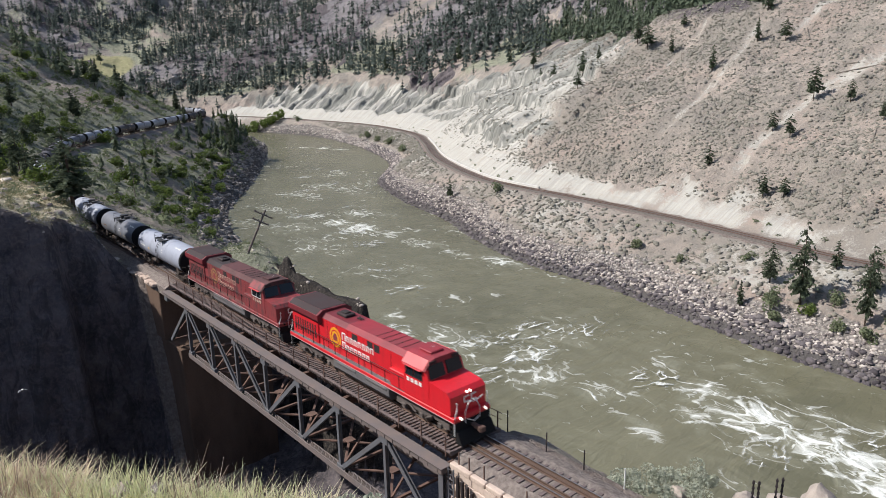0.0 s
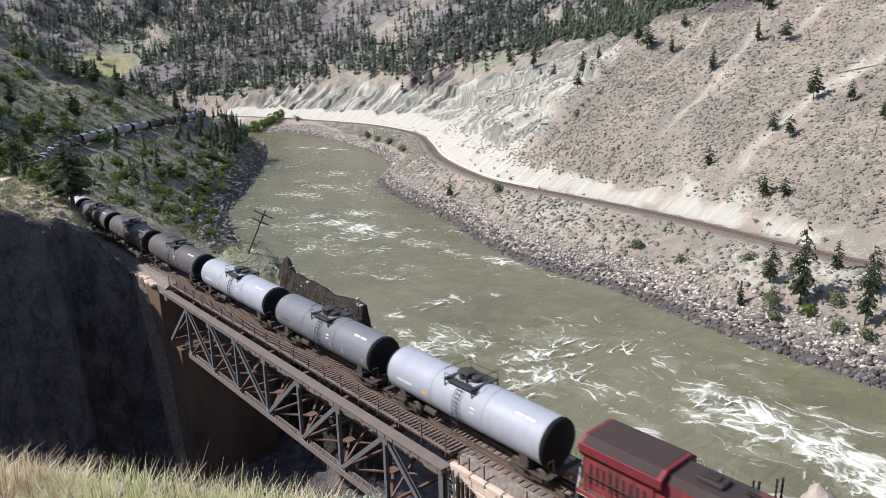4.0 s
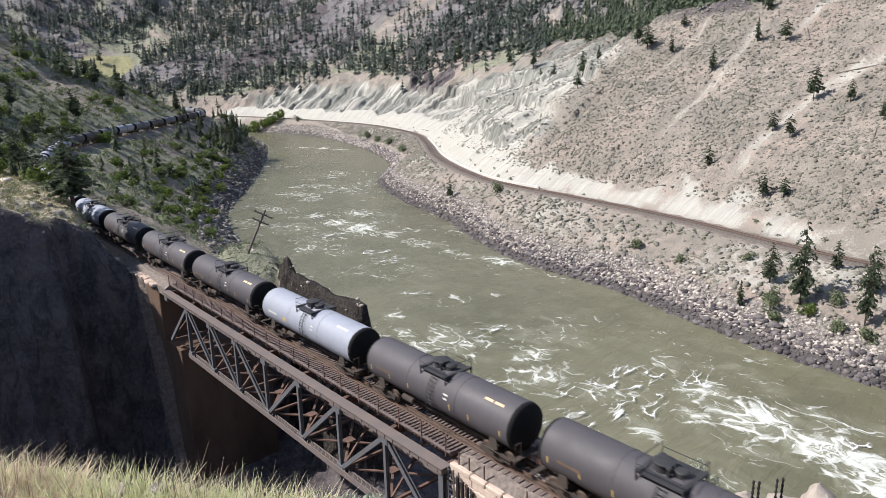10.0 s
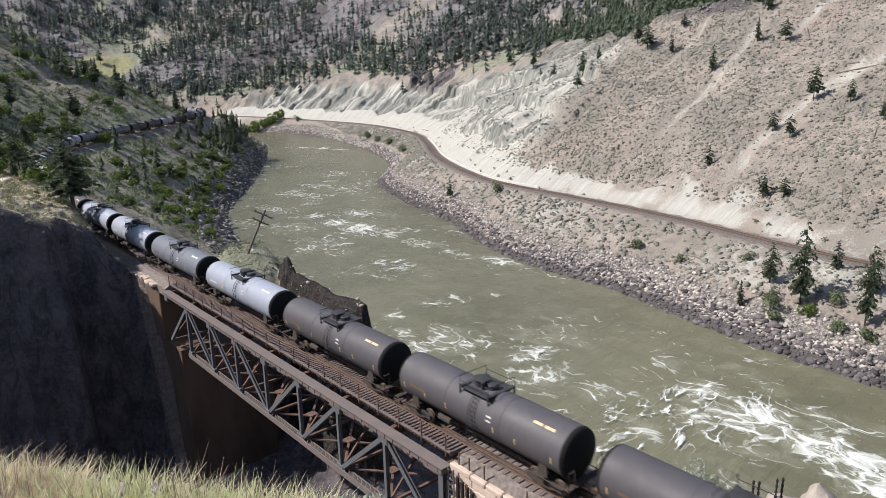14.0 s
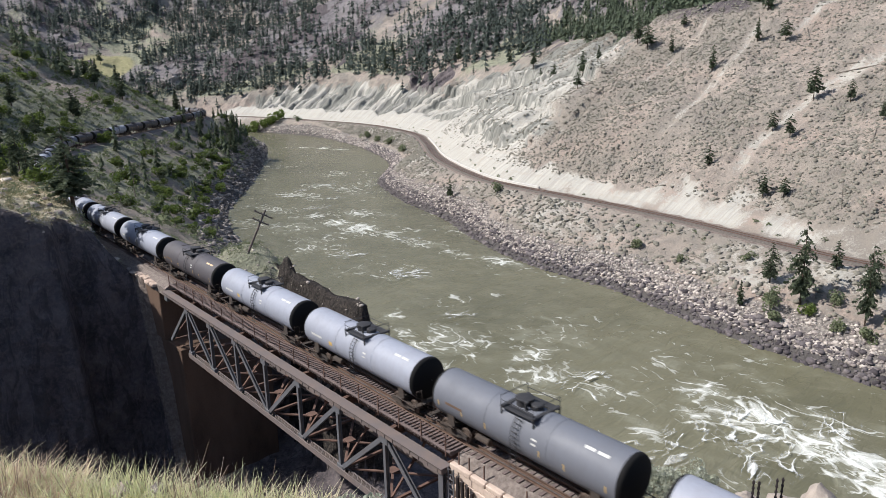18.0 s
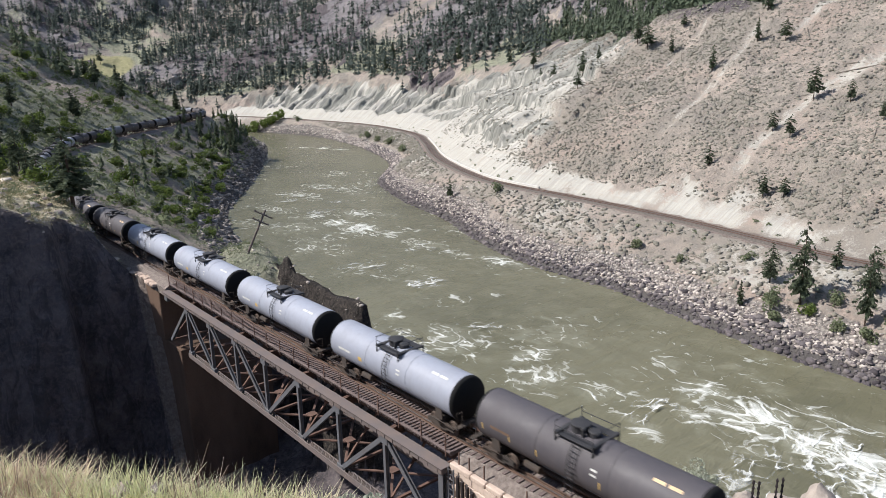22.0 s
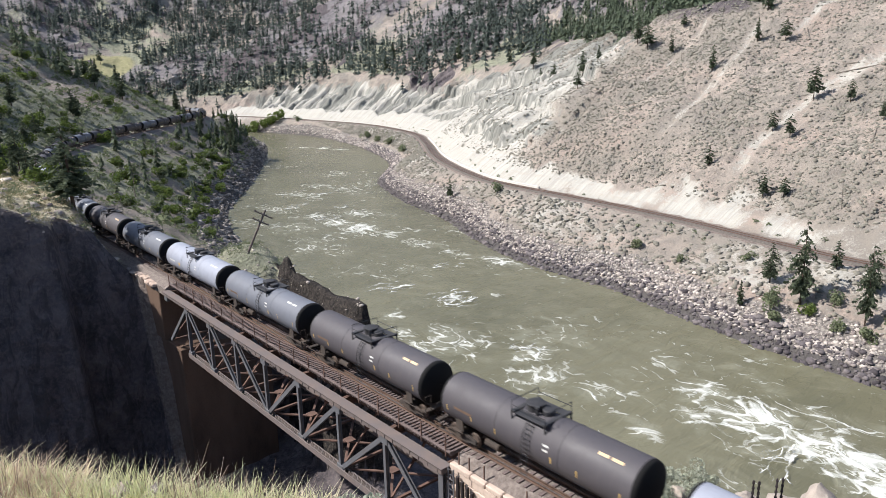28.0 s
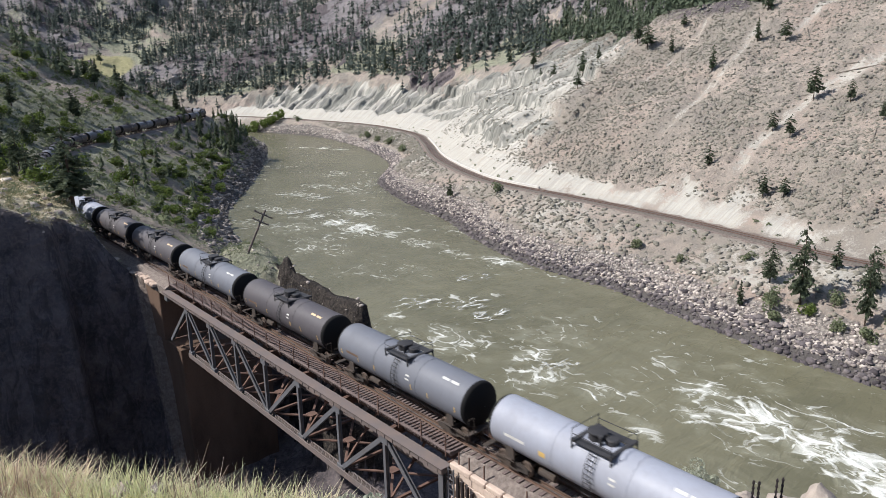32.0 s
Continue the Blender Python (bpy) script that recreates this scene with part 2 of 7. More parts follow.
# ---------------------------------------------------------------- building helpers
class Shape:
    """Collects verts and faces of one mesh."""

    def __init__(self):
        self.v, self.f = [], []

    def add(self, verts, faces):
        o = len(self.v)
        self.v.extend([tuple(p) for p in verts])
        self.f.extend([tuple(i + o for i in f) for f in faces])
        return self

    def box(self, a, b, m=None, chamfer=0.0):
        x0, y0, z0 = a
        x1, y1, z1 = b
        if chamfer <= 0:
            vs = [(x0, y0, z0), (x1, y0, z0), (x1, y1, z0), (x0, y1, z0), (x0, y0, z1), (x1, y0, z1), (x1, y1, z1), (x0, y1, z1)]
            fs = [(3, 2, 1, 0), (4, 5, 6, 7), (0, 1, 5, 4), (1, 2, 6, 5), (2, 3, 7, 6), (3, 0, 4, 7)]
        else:
            c = min(chamfer, (x1 - x0) * 0.45, (y1 - y0) * 0.45, (z1 - z0) * 0.45)
            vs, fs = [], []
            for z, i in ((z0, c), (z0 + c, 0), (z1 - c, 0), (z1, c)):
                vs += [(x0 + i + (c if not i else 0) * 0 + 0, y0 + i + c, z), (x0 + i + c, y0 + i, z), (x1 - i - c, y0 + i, z), (x1 - i, y0 + i + c, z),
                       (x1 - i, y1 - i - c, z), (x1 - i - c, y1 - i, z), (x0 + i + c, y1 - i, z), (x0 + i, y1 - i - c, z)]
            fs = [tuple(range(7, -1, -1)), tuple(range(24, 32))]
            for r in range(3):
                for i in range(8):
                    j = (i + 1) % 8
                    fs.append((r * 8 + i, r * 8 + j, r * 8 + 8 + j, r * 8 + 8 + i))
        if m is not None:
            vs = [m @ Vector(p) for p in vs]
        return self.add(vs, fs)

    def beam(self, a, b, w, h, up=(0, 0, 1)):
        """A bar of w by h from a to b."""
        a, b = Vector(a), Vector(b)
        y = (b - a).normalized()
        x = y.cross(Vector(up))
        if x.length < 1e-4:
            x = y.cross(Vector((1, 0, 0)))
        x.normalize()
        z = x.cross(y)
        vs = [p + x * (w / 2 * i) + z * (h / 2 * j) for p in (a, b) for i, j in ((-1, -1), (1, -1), (1, 1), (-1, 1))]
        return self.add(vs, [(0, 1, 2, 3), (7, 6, 5, 4), (0, 4, 5, 1), (1, 5, 6, 2), (2, 6, 7, 3), (3, 7, 4, 0)])

    def tube(self, pts, r, n=6, taper=1.0):
        pts = [Vector(p) for p in pts]
        rings = []
        for i, p in enumerate(pts):
            d = (pts[min(i + 1, len(pts) - 1)] - pts[max(i - 1, 0)]).normalized()
            u = d.cross(Vector((0, 0, 1)))
            if u.length < 0.05:
                u = d.cross(Vector((0, 1, 0)))
            u.normalize()
            w = u.cross(d)
            q = r * (1 + (taper - 1) * i / max(1, len(pts) - 1))
            rings.append([p + u * (q * math.cos(2 * math.pi * k / n)) + w * (q * math.sin(2 * math.pi * k / n)) for k in range(n)])
        vs = [v for ring in rings for v in ring]
        fs = [(i * n + k, i * n + (k + 1) % n, (i + 1) * n + (k + 1) % n, (i + 1) * n + k) for i in range(len(pts) - 1) for k in range(n)]
        fs += [tuple(range(n - 1, -1, -1)), tuple(range((len(pts) - 1) * n, len(pts) * n))]
        return self.add(vs, fs)

    def turn(self, profile, axis="y", n=24, centre=(0, 0, 0), close=True):
        """A turned solid: profile of (along, radius)."""
        vs, fs = [], []
        for a, r in profile:
            for k in range(n):
                c, s = math.cos(2 * math.pi * k / n) * r, math.sin(2 * math.pi * k / n) * r
                p = {"y": (c, a, s), "x": (a, c, s), "z": (c, s, a)}[axis]
                vs.append((p[0] + centre[0], p[1] + centre[1], p[2] + centre[2]))
        for i in range(len(profile) - 1):
            for k in range(n):
                j = (k + 1) % n
                q = (i * n + k, i * n + j, (i + 1) * n + j, (i + 1) * n + k)
                fs.append(q if axis == "z" else q[::-1])
        if close:
            e = (tuple(range(n)), tuple(range((len(profile) - 1) * n, len(profile) * n)))
            fs += [e[0][::-1], e[1]] if axis == "z" else [e[0], e[1][::-1]]
        return self.add(vs, fs)

    def extrude(self, outline, x0, x1):
        """A slab: outline of (y, z) pulled along x."""
        n = len(outline)
        vs = [(x0, y, z) for y, z in outline] + [(x1, y, z) for y, z in outline]
        fs = [tuple(range(n)), tuple(range(2 * n - 1, n - 1, -1))]
        fs += [(i, i + n, (i + 1) % n + n, (i + 1) % n) for i in range(n)]
        return self.add(vs, fs)

    def sweep(self, outline, y0, y1):
        """A section of (x, z) pulled along y."""
        n = len(outline)
        vs = [(x, y0, z) for x, z in outline] + [(x, y1, z) for x, z in outline]
        fs = [tuple(range(n)), tuple(range(2 * n - 1, n - 1, -1))]
        fs += [(i, i + n, (i + 1) % n + n, (i + 1) % n) for i in range(n)]
        return self.add(vs, fs)

    def mesh(self, name, smooth=False):
        me = bpy.data.meshes.new(name)
        me.from_pydata(self.v, [], self.f)
        bm = bmesh.new()
        bm.from_mesh(me)
        bmesh.ops.recalc_face_normals(bm, faces=bm.faces)
        bm.to_mesh(me)
        bm.free()
        if smooth:
            me.shade_smooth()
            me.set_sharp_from_angle(angle=radians(35))
        return me


def part(name, shape, material, parent=None, label="", smooth=False, at=None):
    """Links a shape (or a mesh) as one object, under its thing or part."""
    me = shape.mesh(name, smooth) if isinstance(shape, Shape) else shape
    if material is not None and not me.materials:
        me.materials.append(material)
    ob = new(name, me)
    if parent is not None:
        ob.parent = parent
    if at is not None:
        ob.matrix_basis = at
    return tagged(ob, label)


def thing(name, m, label, category, group="", kind=""):
    ob = new(name)
    ob.empty_display_size = 0.2
    ob.matrix_basis = m
    return tagged(ob, label, category, group, kind)
# ---------------------------------------------------------------- the canyon
RIVER_Z = -26.0
FAR_RAIL_Z = -14.5
# waterlines in plan, downstream to upstream
WATER_EAST = [(96, -900), (90, -300), (86, -100), (86, -14), (89, 11), (97, 44), (99, 70), (106, 95), (121, 130), (129, 159), (142, 191),
              (154, 212), (193, 256), (228, 335), (250, 428), (246, 490), (232, 545), (190, 620), (110, 690), (-20, 740), (-300, 790), (-900, 850)]
WATER_WEST = [(40, -900), (36, -300), (34, -100), (34, -20), (31, 10), (34, 50), (42, 95), (55, 145), (65, 175), (76, 199), (105, 243),
              (134, 291), (166, 348), (196, 410), (214, 480), (204, 530), (160, 590), (85, 645), (-40, 690), (-300, 735), (-900, 790)]
# the near line and the line across the river
RAIL_WEST = [(0, -900), (0, -200), (0, 0), (0, 60), (0.3, 82), (2, 105), (6.5, 140), (12, 162), (19.5, 185), (30.7, 211), (51, 241), (75, 270), (100, 301),
             (119, 325), (128, 344), (131, 364), (128, 390), (112, 425), (70, 462), (-20, 490), (-150, 520), (-500, 590)]
RAIL_EAST = [(128, -900), (120, -300), (116, -100), (115, -2), (119, 18), (126, 43), (131, 71), (136, 112), (140, 129), (155, 162), (174, 195),
             (203, 236), (233, 282), (249, 323), (261, 369), (264, 405), (263, 448), (260, 500), (250, 560), (208, 640), (122, 712), (-14, 765), (-300, 815), (-900, 880)]


def smooth_line(pts, step=4.0):
    """A rounded line through points, evenly spaced."""
    p = np.array([pts[0]] + list(pts) + [pts[-1]], float)
    out = []
    for i in range(1, len(p) - 2):
        a, b, c, d = p[i - 1], p[i], p[i + 1], p[i + 2]
        n = max(2, int(np.linalg.norm(c - b) / step))
        t = np.linspace(0, 1, n, endpoint=False)[:, None]
        m1, m2 = (c - a) / 2, (d - b) / 2
        if i > 1:
            m1 = m1 * min(1, np.linalg.norm(c - b) / max(1e-6, np.linalg.norm(m1)))
        m2 = m2 * min(1, np.linalg.norm(c - b) / max(1e-6, np.linalg.norm(m2)))
        out.append((2 * t**3 - 3 * t**2 + 1) * b + (t**3 - 2 * t**2 + t) * m1 + (-2 * t**3 + 3 * t**2) * c + (t**3 - t**2) * m2)
    out.append(p[-1:])
    return np.concatenate(out)


L_EAST, L_WEST = smooth_line(WATER_EAST, 8), smooth_line(WATER_WEST, 8)
T_WEST, T_EAST = smooth_line(RAIL_WEST, 6), smooth_line(RAIL_EAST, 8)


def dist_line(x, y, line, want_run=False):
    """Distance to a line, and on which side (positive: to the right of its way)."""
    best = np.full(x.shape, 1e9)
    side = np.zeros(x.shape)
    run = np.zeros(x.shape)
    gone = 0.0
    for (ax, ay), (bx, by) in zip(line[:-1], line[1:]):
        dx, dy = bx - ax, by - ay
        t = np.clip(((x - ax) * dx + (y - ay) * dy) / (dx * dx + dy * dy + 1e-9), 0, 1)
        qx, qy = x - ax - t * dx, y - ay - t * dy
        d = qx * qx + qy * qy
        near = d < best
        best = np.where(near, d, best)
        side = np.where(near, dy * (x - ax) - dx * (y - ay), side)
        if want_run:
            ln = math.hypot(dx, dy)
            run = np.where(near, gone + t * ln, run)
            gone += ln
    if want_run:
        return np.sqrt(best), np.sign(side), run
    return np.sqrt(best), np.sign(side)


_RS = np.random.RandomState(7)
_LAT = _RS.rand(256, 256)


def vnoise(x, y):
    xi, yi = np.floor(x).astype(int), np.floor(y).astype(int)
    fx, fy = x - xi, y - yi
    fx, fy = fx * fx * (3 - 2 * fx), fy * fy * (3 - 2 * fy)
    a, b = _LAT[xi % 256, yi % 256], _LAT[(xi + 1) % 256, yi % 256]
    c, d = _LAT[xi % 256, (yi + 1) % 256], _LAT[(xi + 1) % 256, (yi + 1) % 256]
    return (a * (1 - fx) + b * fx) * (1 - fy) + (c * (1 - fx) + d * fx) * fy - 0.5


def fbm(x, y, octaves=4):
    s, a = 0, 1.0
    for i in range(octaves):
        s = s + a * vnoise(x + 17.3 * i, y + 5.7 * i)
        x, y, a = x * 2.03, y * 2.03, a * 0.5
    return s


def ss(a, b, x):
    t = np.clip((x - a) / (b - a), 0, 1)
    return t * t * (3 - 2 * t)


def land(x, y):
    """Height of the ground and what covers it."""
    x, y = np.asarray(x, float), np.asarray(y, float)
    dE, sE = dist_line(x, y, L_EAST)
    dW, sW = dist_line(x, y, L_WEST)
    east = sE > 0
    west = sW < 0
    big = fbm(x / 60, y / 60, 3)
    mid = fbm(x / 14, y / 14, 4)
    fine = fbm(x / 3.1, y / 3.1, 3)

    # --- east side: bank, railway bench, silt bluffs, terrace, mountain
    dT, sT, run = dist_line(x, y, T_EAST, True)
    up = sT > 0
    bank = RIVER_Z + (FAR_RAIL_Z - 0.5 - RIVER_Z) * (np.clip(dE / np.maximum(dE + np.maximum(dT - 4, 0), 1e-3), 0, 1) ** 0.85)
    bank = bank + (mid * 1.6 + fine * 0.8) * ss(0, 6, dE) * ss(3, 9, dT)
    d = np.maximum(dT - 4.5, 0)
    bluffy = ss(95, 150, y) * (1 - ss(560, 615, y))
    up_y = ss(150, 330, y)
    edge = 88 - 38 * up_y - 36 * ss(545, 620, y)                     # where the open slope gives way to the wooded terrace
    flat = 62 * (1 - up_y)
    cut = FAR_RAIL_Z - 0.5 + 0.74 * np.minimum(d, 22) + 0.60 * np.clip(d - 22, 0, edge - 22)
    cut = cut + (0.16 + 0.36 * up_y) * np.clip(d - edge, 0, flat + 20) + 0.52 * np.clip(d - edge - flat - 20, 0, 460)
    # fluted silt walls in broken tiers over smooth talus
    g1 = 1 - np.abs(vnoise(run / 9.5 + 0.06 * mid, d / 75)) * 2
    g2 = 1 - np.abs(vnoise(run / 4.4 + 9 + 0.10 * mid, d / 42)) * 2
    g3 = 1 - np.abs(vnoise(run / 2.4 + 31 + 0.15 * mid, d / 22)) * 2
    far_up = ss(290, 340, y)
    dd = d - 4.5 * g1 ** 2 - 3.0 * g2 ** 2 - 1.2 * g3 + 3.0
    low_on = ss(-0.16, 0.02, vnoise(run / 21 + 3.3, run * 0 + 0.5))
    mid_on = ss(-0.12, 0.06, vnoise(run / 27 + 8.1, run * 0 + 4.5))
    top_on = ss(-0.25, 0.0, vnoise(run / 33 + 1.7, run * 0 + 7.5))
    D1 = 13 + 9 * vnoise(run / 19, run * 0 + 2.5)
    D2 = 26 + 9 * vnoise(run / 24, run * 0 + 5.5)
    D3 = 39 + 10 * vnoise(run / 30, run * 0 + 9.5) + 10 * (1 - up_y)
    close = np.exp(-((run - 1062) / 42) ** 4)
    tiers = ((D1, 6.0 * np.maximum(low_on, close) * (1 - 0.7 * ss(250, 330, y))), (D2, 8.5 * np.maximum(mid_on, 0.8 * close) * (1 - 0.65 * far_up)), (D3, 7.5 * top_on * (1 - 0.5 * far_up)))
    broken = ss(-0.22, 0.05, vnoise(run / 7.5 + 4, d / 26))
    tiers = tuple((D, h * (0.25 + 0.75 * broken)) for D, h in tiers)
    high = sum(h for _, h in tiers)
    step = sum(h * ss(D, D + 1.9, dd) for D, h in tiers) - high * 0.95 * ss(0.05, 1.0, d / edge)
    foot = np.maximum(ss(-1, 2, dd - np.where(low_on > 0.5, D1, D2)), ss(12, 17, d + 11 * vnoise(run / 14, d / 60)) * far_up)
    carve = (3.0 * g1 ** 2 + 5.2 * g2 ** 1.8 + 2.8 * g3 ** 1.3) * foot * (1 - ss(edge - 9, edge + 7, d + 22 * vnoise(run / 15, d / 40)))
    cut = cut + bluffy * (step - carve * (0.45 + 0.75 * far_up)) - (1 - bluffy) * (0.9 * g2 + 0.7 * g3) * ss(3, 8, d) * (1 - ss(18, 26, d))
    # bare chutes straight down the open slope
    chute = 0.0
    for at, width, d0, d1 in ((945 + 3.0 * np.sin(d / 17), 3.4, 12, 120), (981 - 3.0 * np.sin(d / 23), 2.2, 20, 84), (969.5, 3.0, 70, 120), (1006 + 2 * np.sin(d / 14), 1.6, 40, 90), (913, 3.5, 20, 100), (1022, 1.8, 14, 46)):
        chute = np.maximum(chute, np.exp(-((run - at + 2.2 * mid) / width) ** 2) * ss(d0 - 6, d0 + 8, d) * (1 - ss(d1 - 10, d1, d)))
    cut = cut - 0.7 * chute
    cut = cut + big * 12 * ss(20, 120, d) + mid * 3.2 * ss(4, 40, d) + fine * (0.7 - 0.5 * bluffy * (1 - ss(30, 40, d))) * ss(2, 10, d)
    cut = cut + np.abs(fbm(x / 70 + 3, y / 150, 4)) * 60 * ss(100, 300, d) * (0.4 + 0.6 * up_y)
    zE = np.where(up, cut, bank)

    # --- west side: bank, railway bench, hillside and spur
    eT, tT = dist_line(x, y, T_WEST)
    hill = tT < 0
    wbank = RIVER_Z + 25.4 * np.clip(dW / np.maximum(dW + np.maximum(eT - 3.2, 0), 1e-3), 0, 1) ** 0.9
    wbank = wbank + (mid * 2.4 + fine * 0.8) * ss(0, 6, dW) * ss(3, 9, eT)
    e = np.maximum(eT - 3.4, 0)
    steep = ss(38, 44, y) * (1 - ss(95, 135, y))
    slope = -0.6 + (1 - steep) * np.minimum(e, 112) * (0.56 + 0.005 * ss(200, 270, y)) + steep * (2.7 * (0.56 + 0.44 * ss(43, 55, y)) * np.minimum(e, 3.1) + (0.12 + 0.42 * (1 - ss(43, 56, y))) * np.clip(e - 3.1, 0, 9.1) + 0.85 * np.clip(e - 12.2, 0, 60) + 0.5 * np.clip(e - 72, 0, 200))
    slope = slope + (mid * 3.0 + big * (8 - 4 * ss(200, 300, y))) * ss(4, 50, e) + fine * 0.6 * ss(1, 6, e)
    cap = RIVER_Z + dW * (0.80 - 0.27 * ss(150, 300, y) * (1 - ss(125, 62, x))) + big * 6
    soft = 2.5
    cap = np.maximum(cap, -0.6 + (0.2 + 0.34 * ss(300, 345, y)) * e + steep * (16 + e))
    whill = -soft * np.log(np.exp(-np.clip(slope, -50, 300) / soft) + np.exp(-np.clip(cap, -50, 300) / soft))
    whill = np.where(e < 6, np.minimum(slope, np.maximum(whill, -0.6)) * ss(0, 6, e) + slope * (1 - ss(0, 6, e)), whill)
    # the high rocky spur behind the bend
    spur = 20 * ss(105, 60, x) * ss(225, 310, y) * ss(15, 60, e)
    whill = whill + (mid * 2.0 + np.abs(fine) * 1.6) * ss(4, 20, spur)
    # a rocky knob beside the near line, far upstream
    knob = np.exp(-(((x - 137) / 11) ** 2 + ((y - 331) / 11) ** 2))
    zW = np.where(hill, whill, wbank)
    zW = zW + knob * 6.5 * ss(4, 8, eT)
    # the rocky point by the bridge
    point = np.exp(-(((x - 14.6) / 5.4) ** 2 + ((y - 48) / 9.0) ** 2) ** 2)
    zW = np.where(~hill & (eT > 3), zW * (1 - point) + point * (-2.3 + mid * 0.8 + fine * 0.6), zW)
    # the gorge under the bridge
    yn = -14.5 + 3.0 * fbm(x / 9, x * 0 + 3.1, 3) * ss(4, 12, np.abs(x)) - 0.14 * np.clip(-x - 6, 0, 60)
    yf = 40.5 + (2.5 + 0.40 * np.clip(-x - 4, 0, 40) + 3.0 * fbm(x / 6, x * 0 + 8.4, 3) + 1.6 * fbm(x / 1.9, x * 0 + 1.4, 3)) * ss(2.7, 3.5, -x) - 2 * ss(4, 16, x) - 4.5 * ss(10.0, 11.2, -x)
    inside = np.minimum(y - yn, yf - y)
    crag = np.abs(fbm(x / 5.5 + 2, y / 5.5 + 7, 4))
    rough = mid * 5.0 + fine * 4.2 + crag * 7.0 - 1.6
    wall = -np.clip(inside - 0.3, 0, 4) * 2.6 - np.clip(inside - 4.3, 0, 30) * 6.5 + rough * ss(0.5, 4, inside)
    floor_z = -24.5 + np.clip(-x, 0, 200) * 0.08 + mid * 2
    gorge = np.maximum(zW + np.where(inside > 0, wall, 0), floor_z)
    gorge = np.where(x > 24, np.minimum(zW, np.maximum(gorge, RIVER_Z - 1)), gorge)
    zW = np.where((inside > 0) & (x < 30), np.minimum(gorge, zW), zW)
    # a thin rock rib that runs out from the point
    rib_x = 13.4 + 0.12 * (y - 18) + 0.8 * fbm(y / 4, y * 0 + 2.2, 3)
    rib = -3.45 + 0.35 * fbm(y / 2.2, y * 0 + 6.1, 3) + 0.8 * np.exp(-((y - 19.8) / 2.2) ** 2) + 1.9 * np.exp(-((y - 39.6) / 1.7) ** 2) - 6.0 * np.clip(np.abs(x - rib_x) - 0.5 - 0.4 * mid, 0, 20) - 7 * np.clip(17.8 - y, 0, 9) - 4 * np.clip(y - 46, 0, 9) + rough * 0.07
    zW = np.where(~hill & ~east, np.maximum(zW, rib), zW)
    # the camera's knoll: a grassy brow that falls away to the line and the gorge
    q = (x + 26.17) * 0.75 + (y + 41.98) * 0.66
    brow = 20.566 + 0.056 * np.clip(0.75 * (y + 41.98) - 0.66 * (x + 26.17), -3, 3) + 0.05 * np.clip(-q, 0, 60) + fine * 0.18 + mid * 0.35 - 0.10 * np.clip(q, 0, 2.7) - 1.5 * np.clip(q - 2.7 - 0.2 * mid, 0, 60)
    flank = -3.8 + 3.2 * ss(-22, -34, y) + 0.90 * np.maximum(eT - 5.2, 0) + 1.2 * np.clip(eT - 14, 0, 40) + mid * 1.0 + fine * 0.4
    near = hill & (y < yn + 0.5) & (y > -140)
    knoll = np.minimum(brow, flank + 0.0)
    zW = np.where(near, knoll, zW)
    gz = np.maximum(knoll + np.where(inside > 0, wall, 0), floor_z)
    zW = np.where(hill & (inside > 0) & (inside < 12) & (y < 5), np.minimum(zW, gz), zW)
    zW = np.where((eT < 3.0) & ~((inside > -0.5) & (x > -8) & (x < 8)), np.where((y < yn) & (y > -36) & (x < -2.0), zW, -0.75), zW)

    z = np.where(east, zE, zW)
    river = ~(east | west)
    bed = RIVER_Z - np.minimum(2.5, np.minimum(dE, dW) * 0.35)
    z = np.where(river, bed, z)
    # tracks keep their bench
    z = np.where(dT < 4, np.minimum(z, FAR_RAIL_Z - 0.5), z)

    # --- covers
    white = (1 - ss(4 + 8 * bluffy, 14 + 10 * bluffy, d + mid * 14)) * ss(1.0, 3.0, d + 2.5) * up * east
    white = np.maximum(white, bluffy * up * east * (1 - ss(-16, 8, d - edge * 0.92 + mid * 20)) * ss(2.0, 4.5, d + 2))
    white = white * (0.70 + 0.30 * bluffy) * (0.55 + 0.45 * np.maximum(0.9 * bluffy * (1 - ss(40, 60, d)), ss(-0.40, 0.02, mid + big)))
    white = np.maximum(white, east * up * 0.54 * chute)
    white = np.maximum(white, east * ~up * 0.52 * np.exp(-((x - 109) / 5) ** 2 - ((y - 18) / 8) ** 2))
    white = np.maximum(white, east * ~up * ss(7, 12, dE) * (0.40 + 0.35 * mid + 0.25 * vnoise(run / 13, d * 0 + 3.5)))
    forest = east * up * ss(-14, 10, d - edge + big * 26)
    grass = np.where(east, forest * (0.50 + 0.6 * mid - 0.6 * big) * (1 - 0.8 * ss(60, 200, d) * ss(230, 330, x)), 0.0)
    grass = np.where(~east & ~river, np.where(hill, 0.62 + 0.5 * mid + 0.4 * big, 0.42 + 0.8 * mid + 0.3 * point), grass)
    near_dry = np.maximum(1 - ss(40, 75, np.hypot(x + 26, y + 42)), steep * hill * (1 - ss(60, 90, y)))
    grass = grass * (1 - 0.7 * near_dry)
    meadow = np.exp(-(((x - 193) / 36) ** 2 + ((y - 772) / 34) ** 2) ** 2) * east
    shingle = np.where(east & ~up, 1 - ss(7 - 3 * ss(215, 260, y), 12 - 5 * ss(215, 260, y), dE + mid * 6), 0.0)
    shingle = np.where(west & ~hill, 1 - ss(8, 13, dW + mid * 7), shingle)
    wet = np.where(east & ~up, 1 - ss(1.2, 3.4, dE + fine * 2), 0.0)
    wet = np.where(west & ~hill, 1 - ss(2.5, 7, dW + fine * 3), wet)
    wet = np.where(river, 1.0, wet)
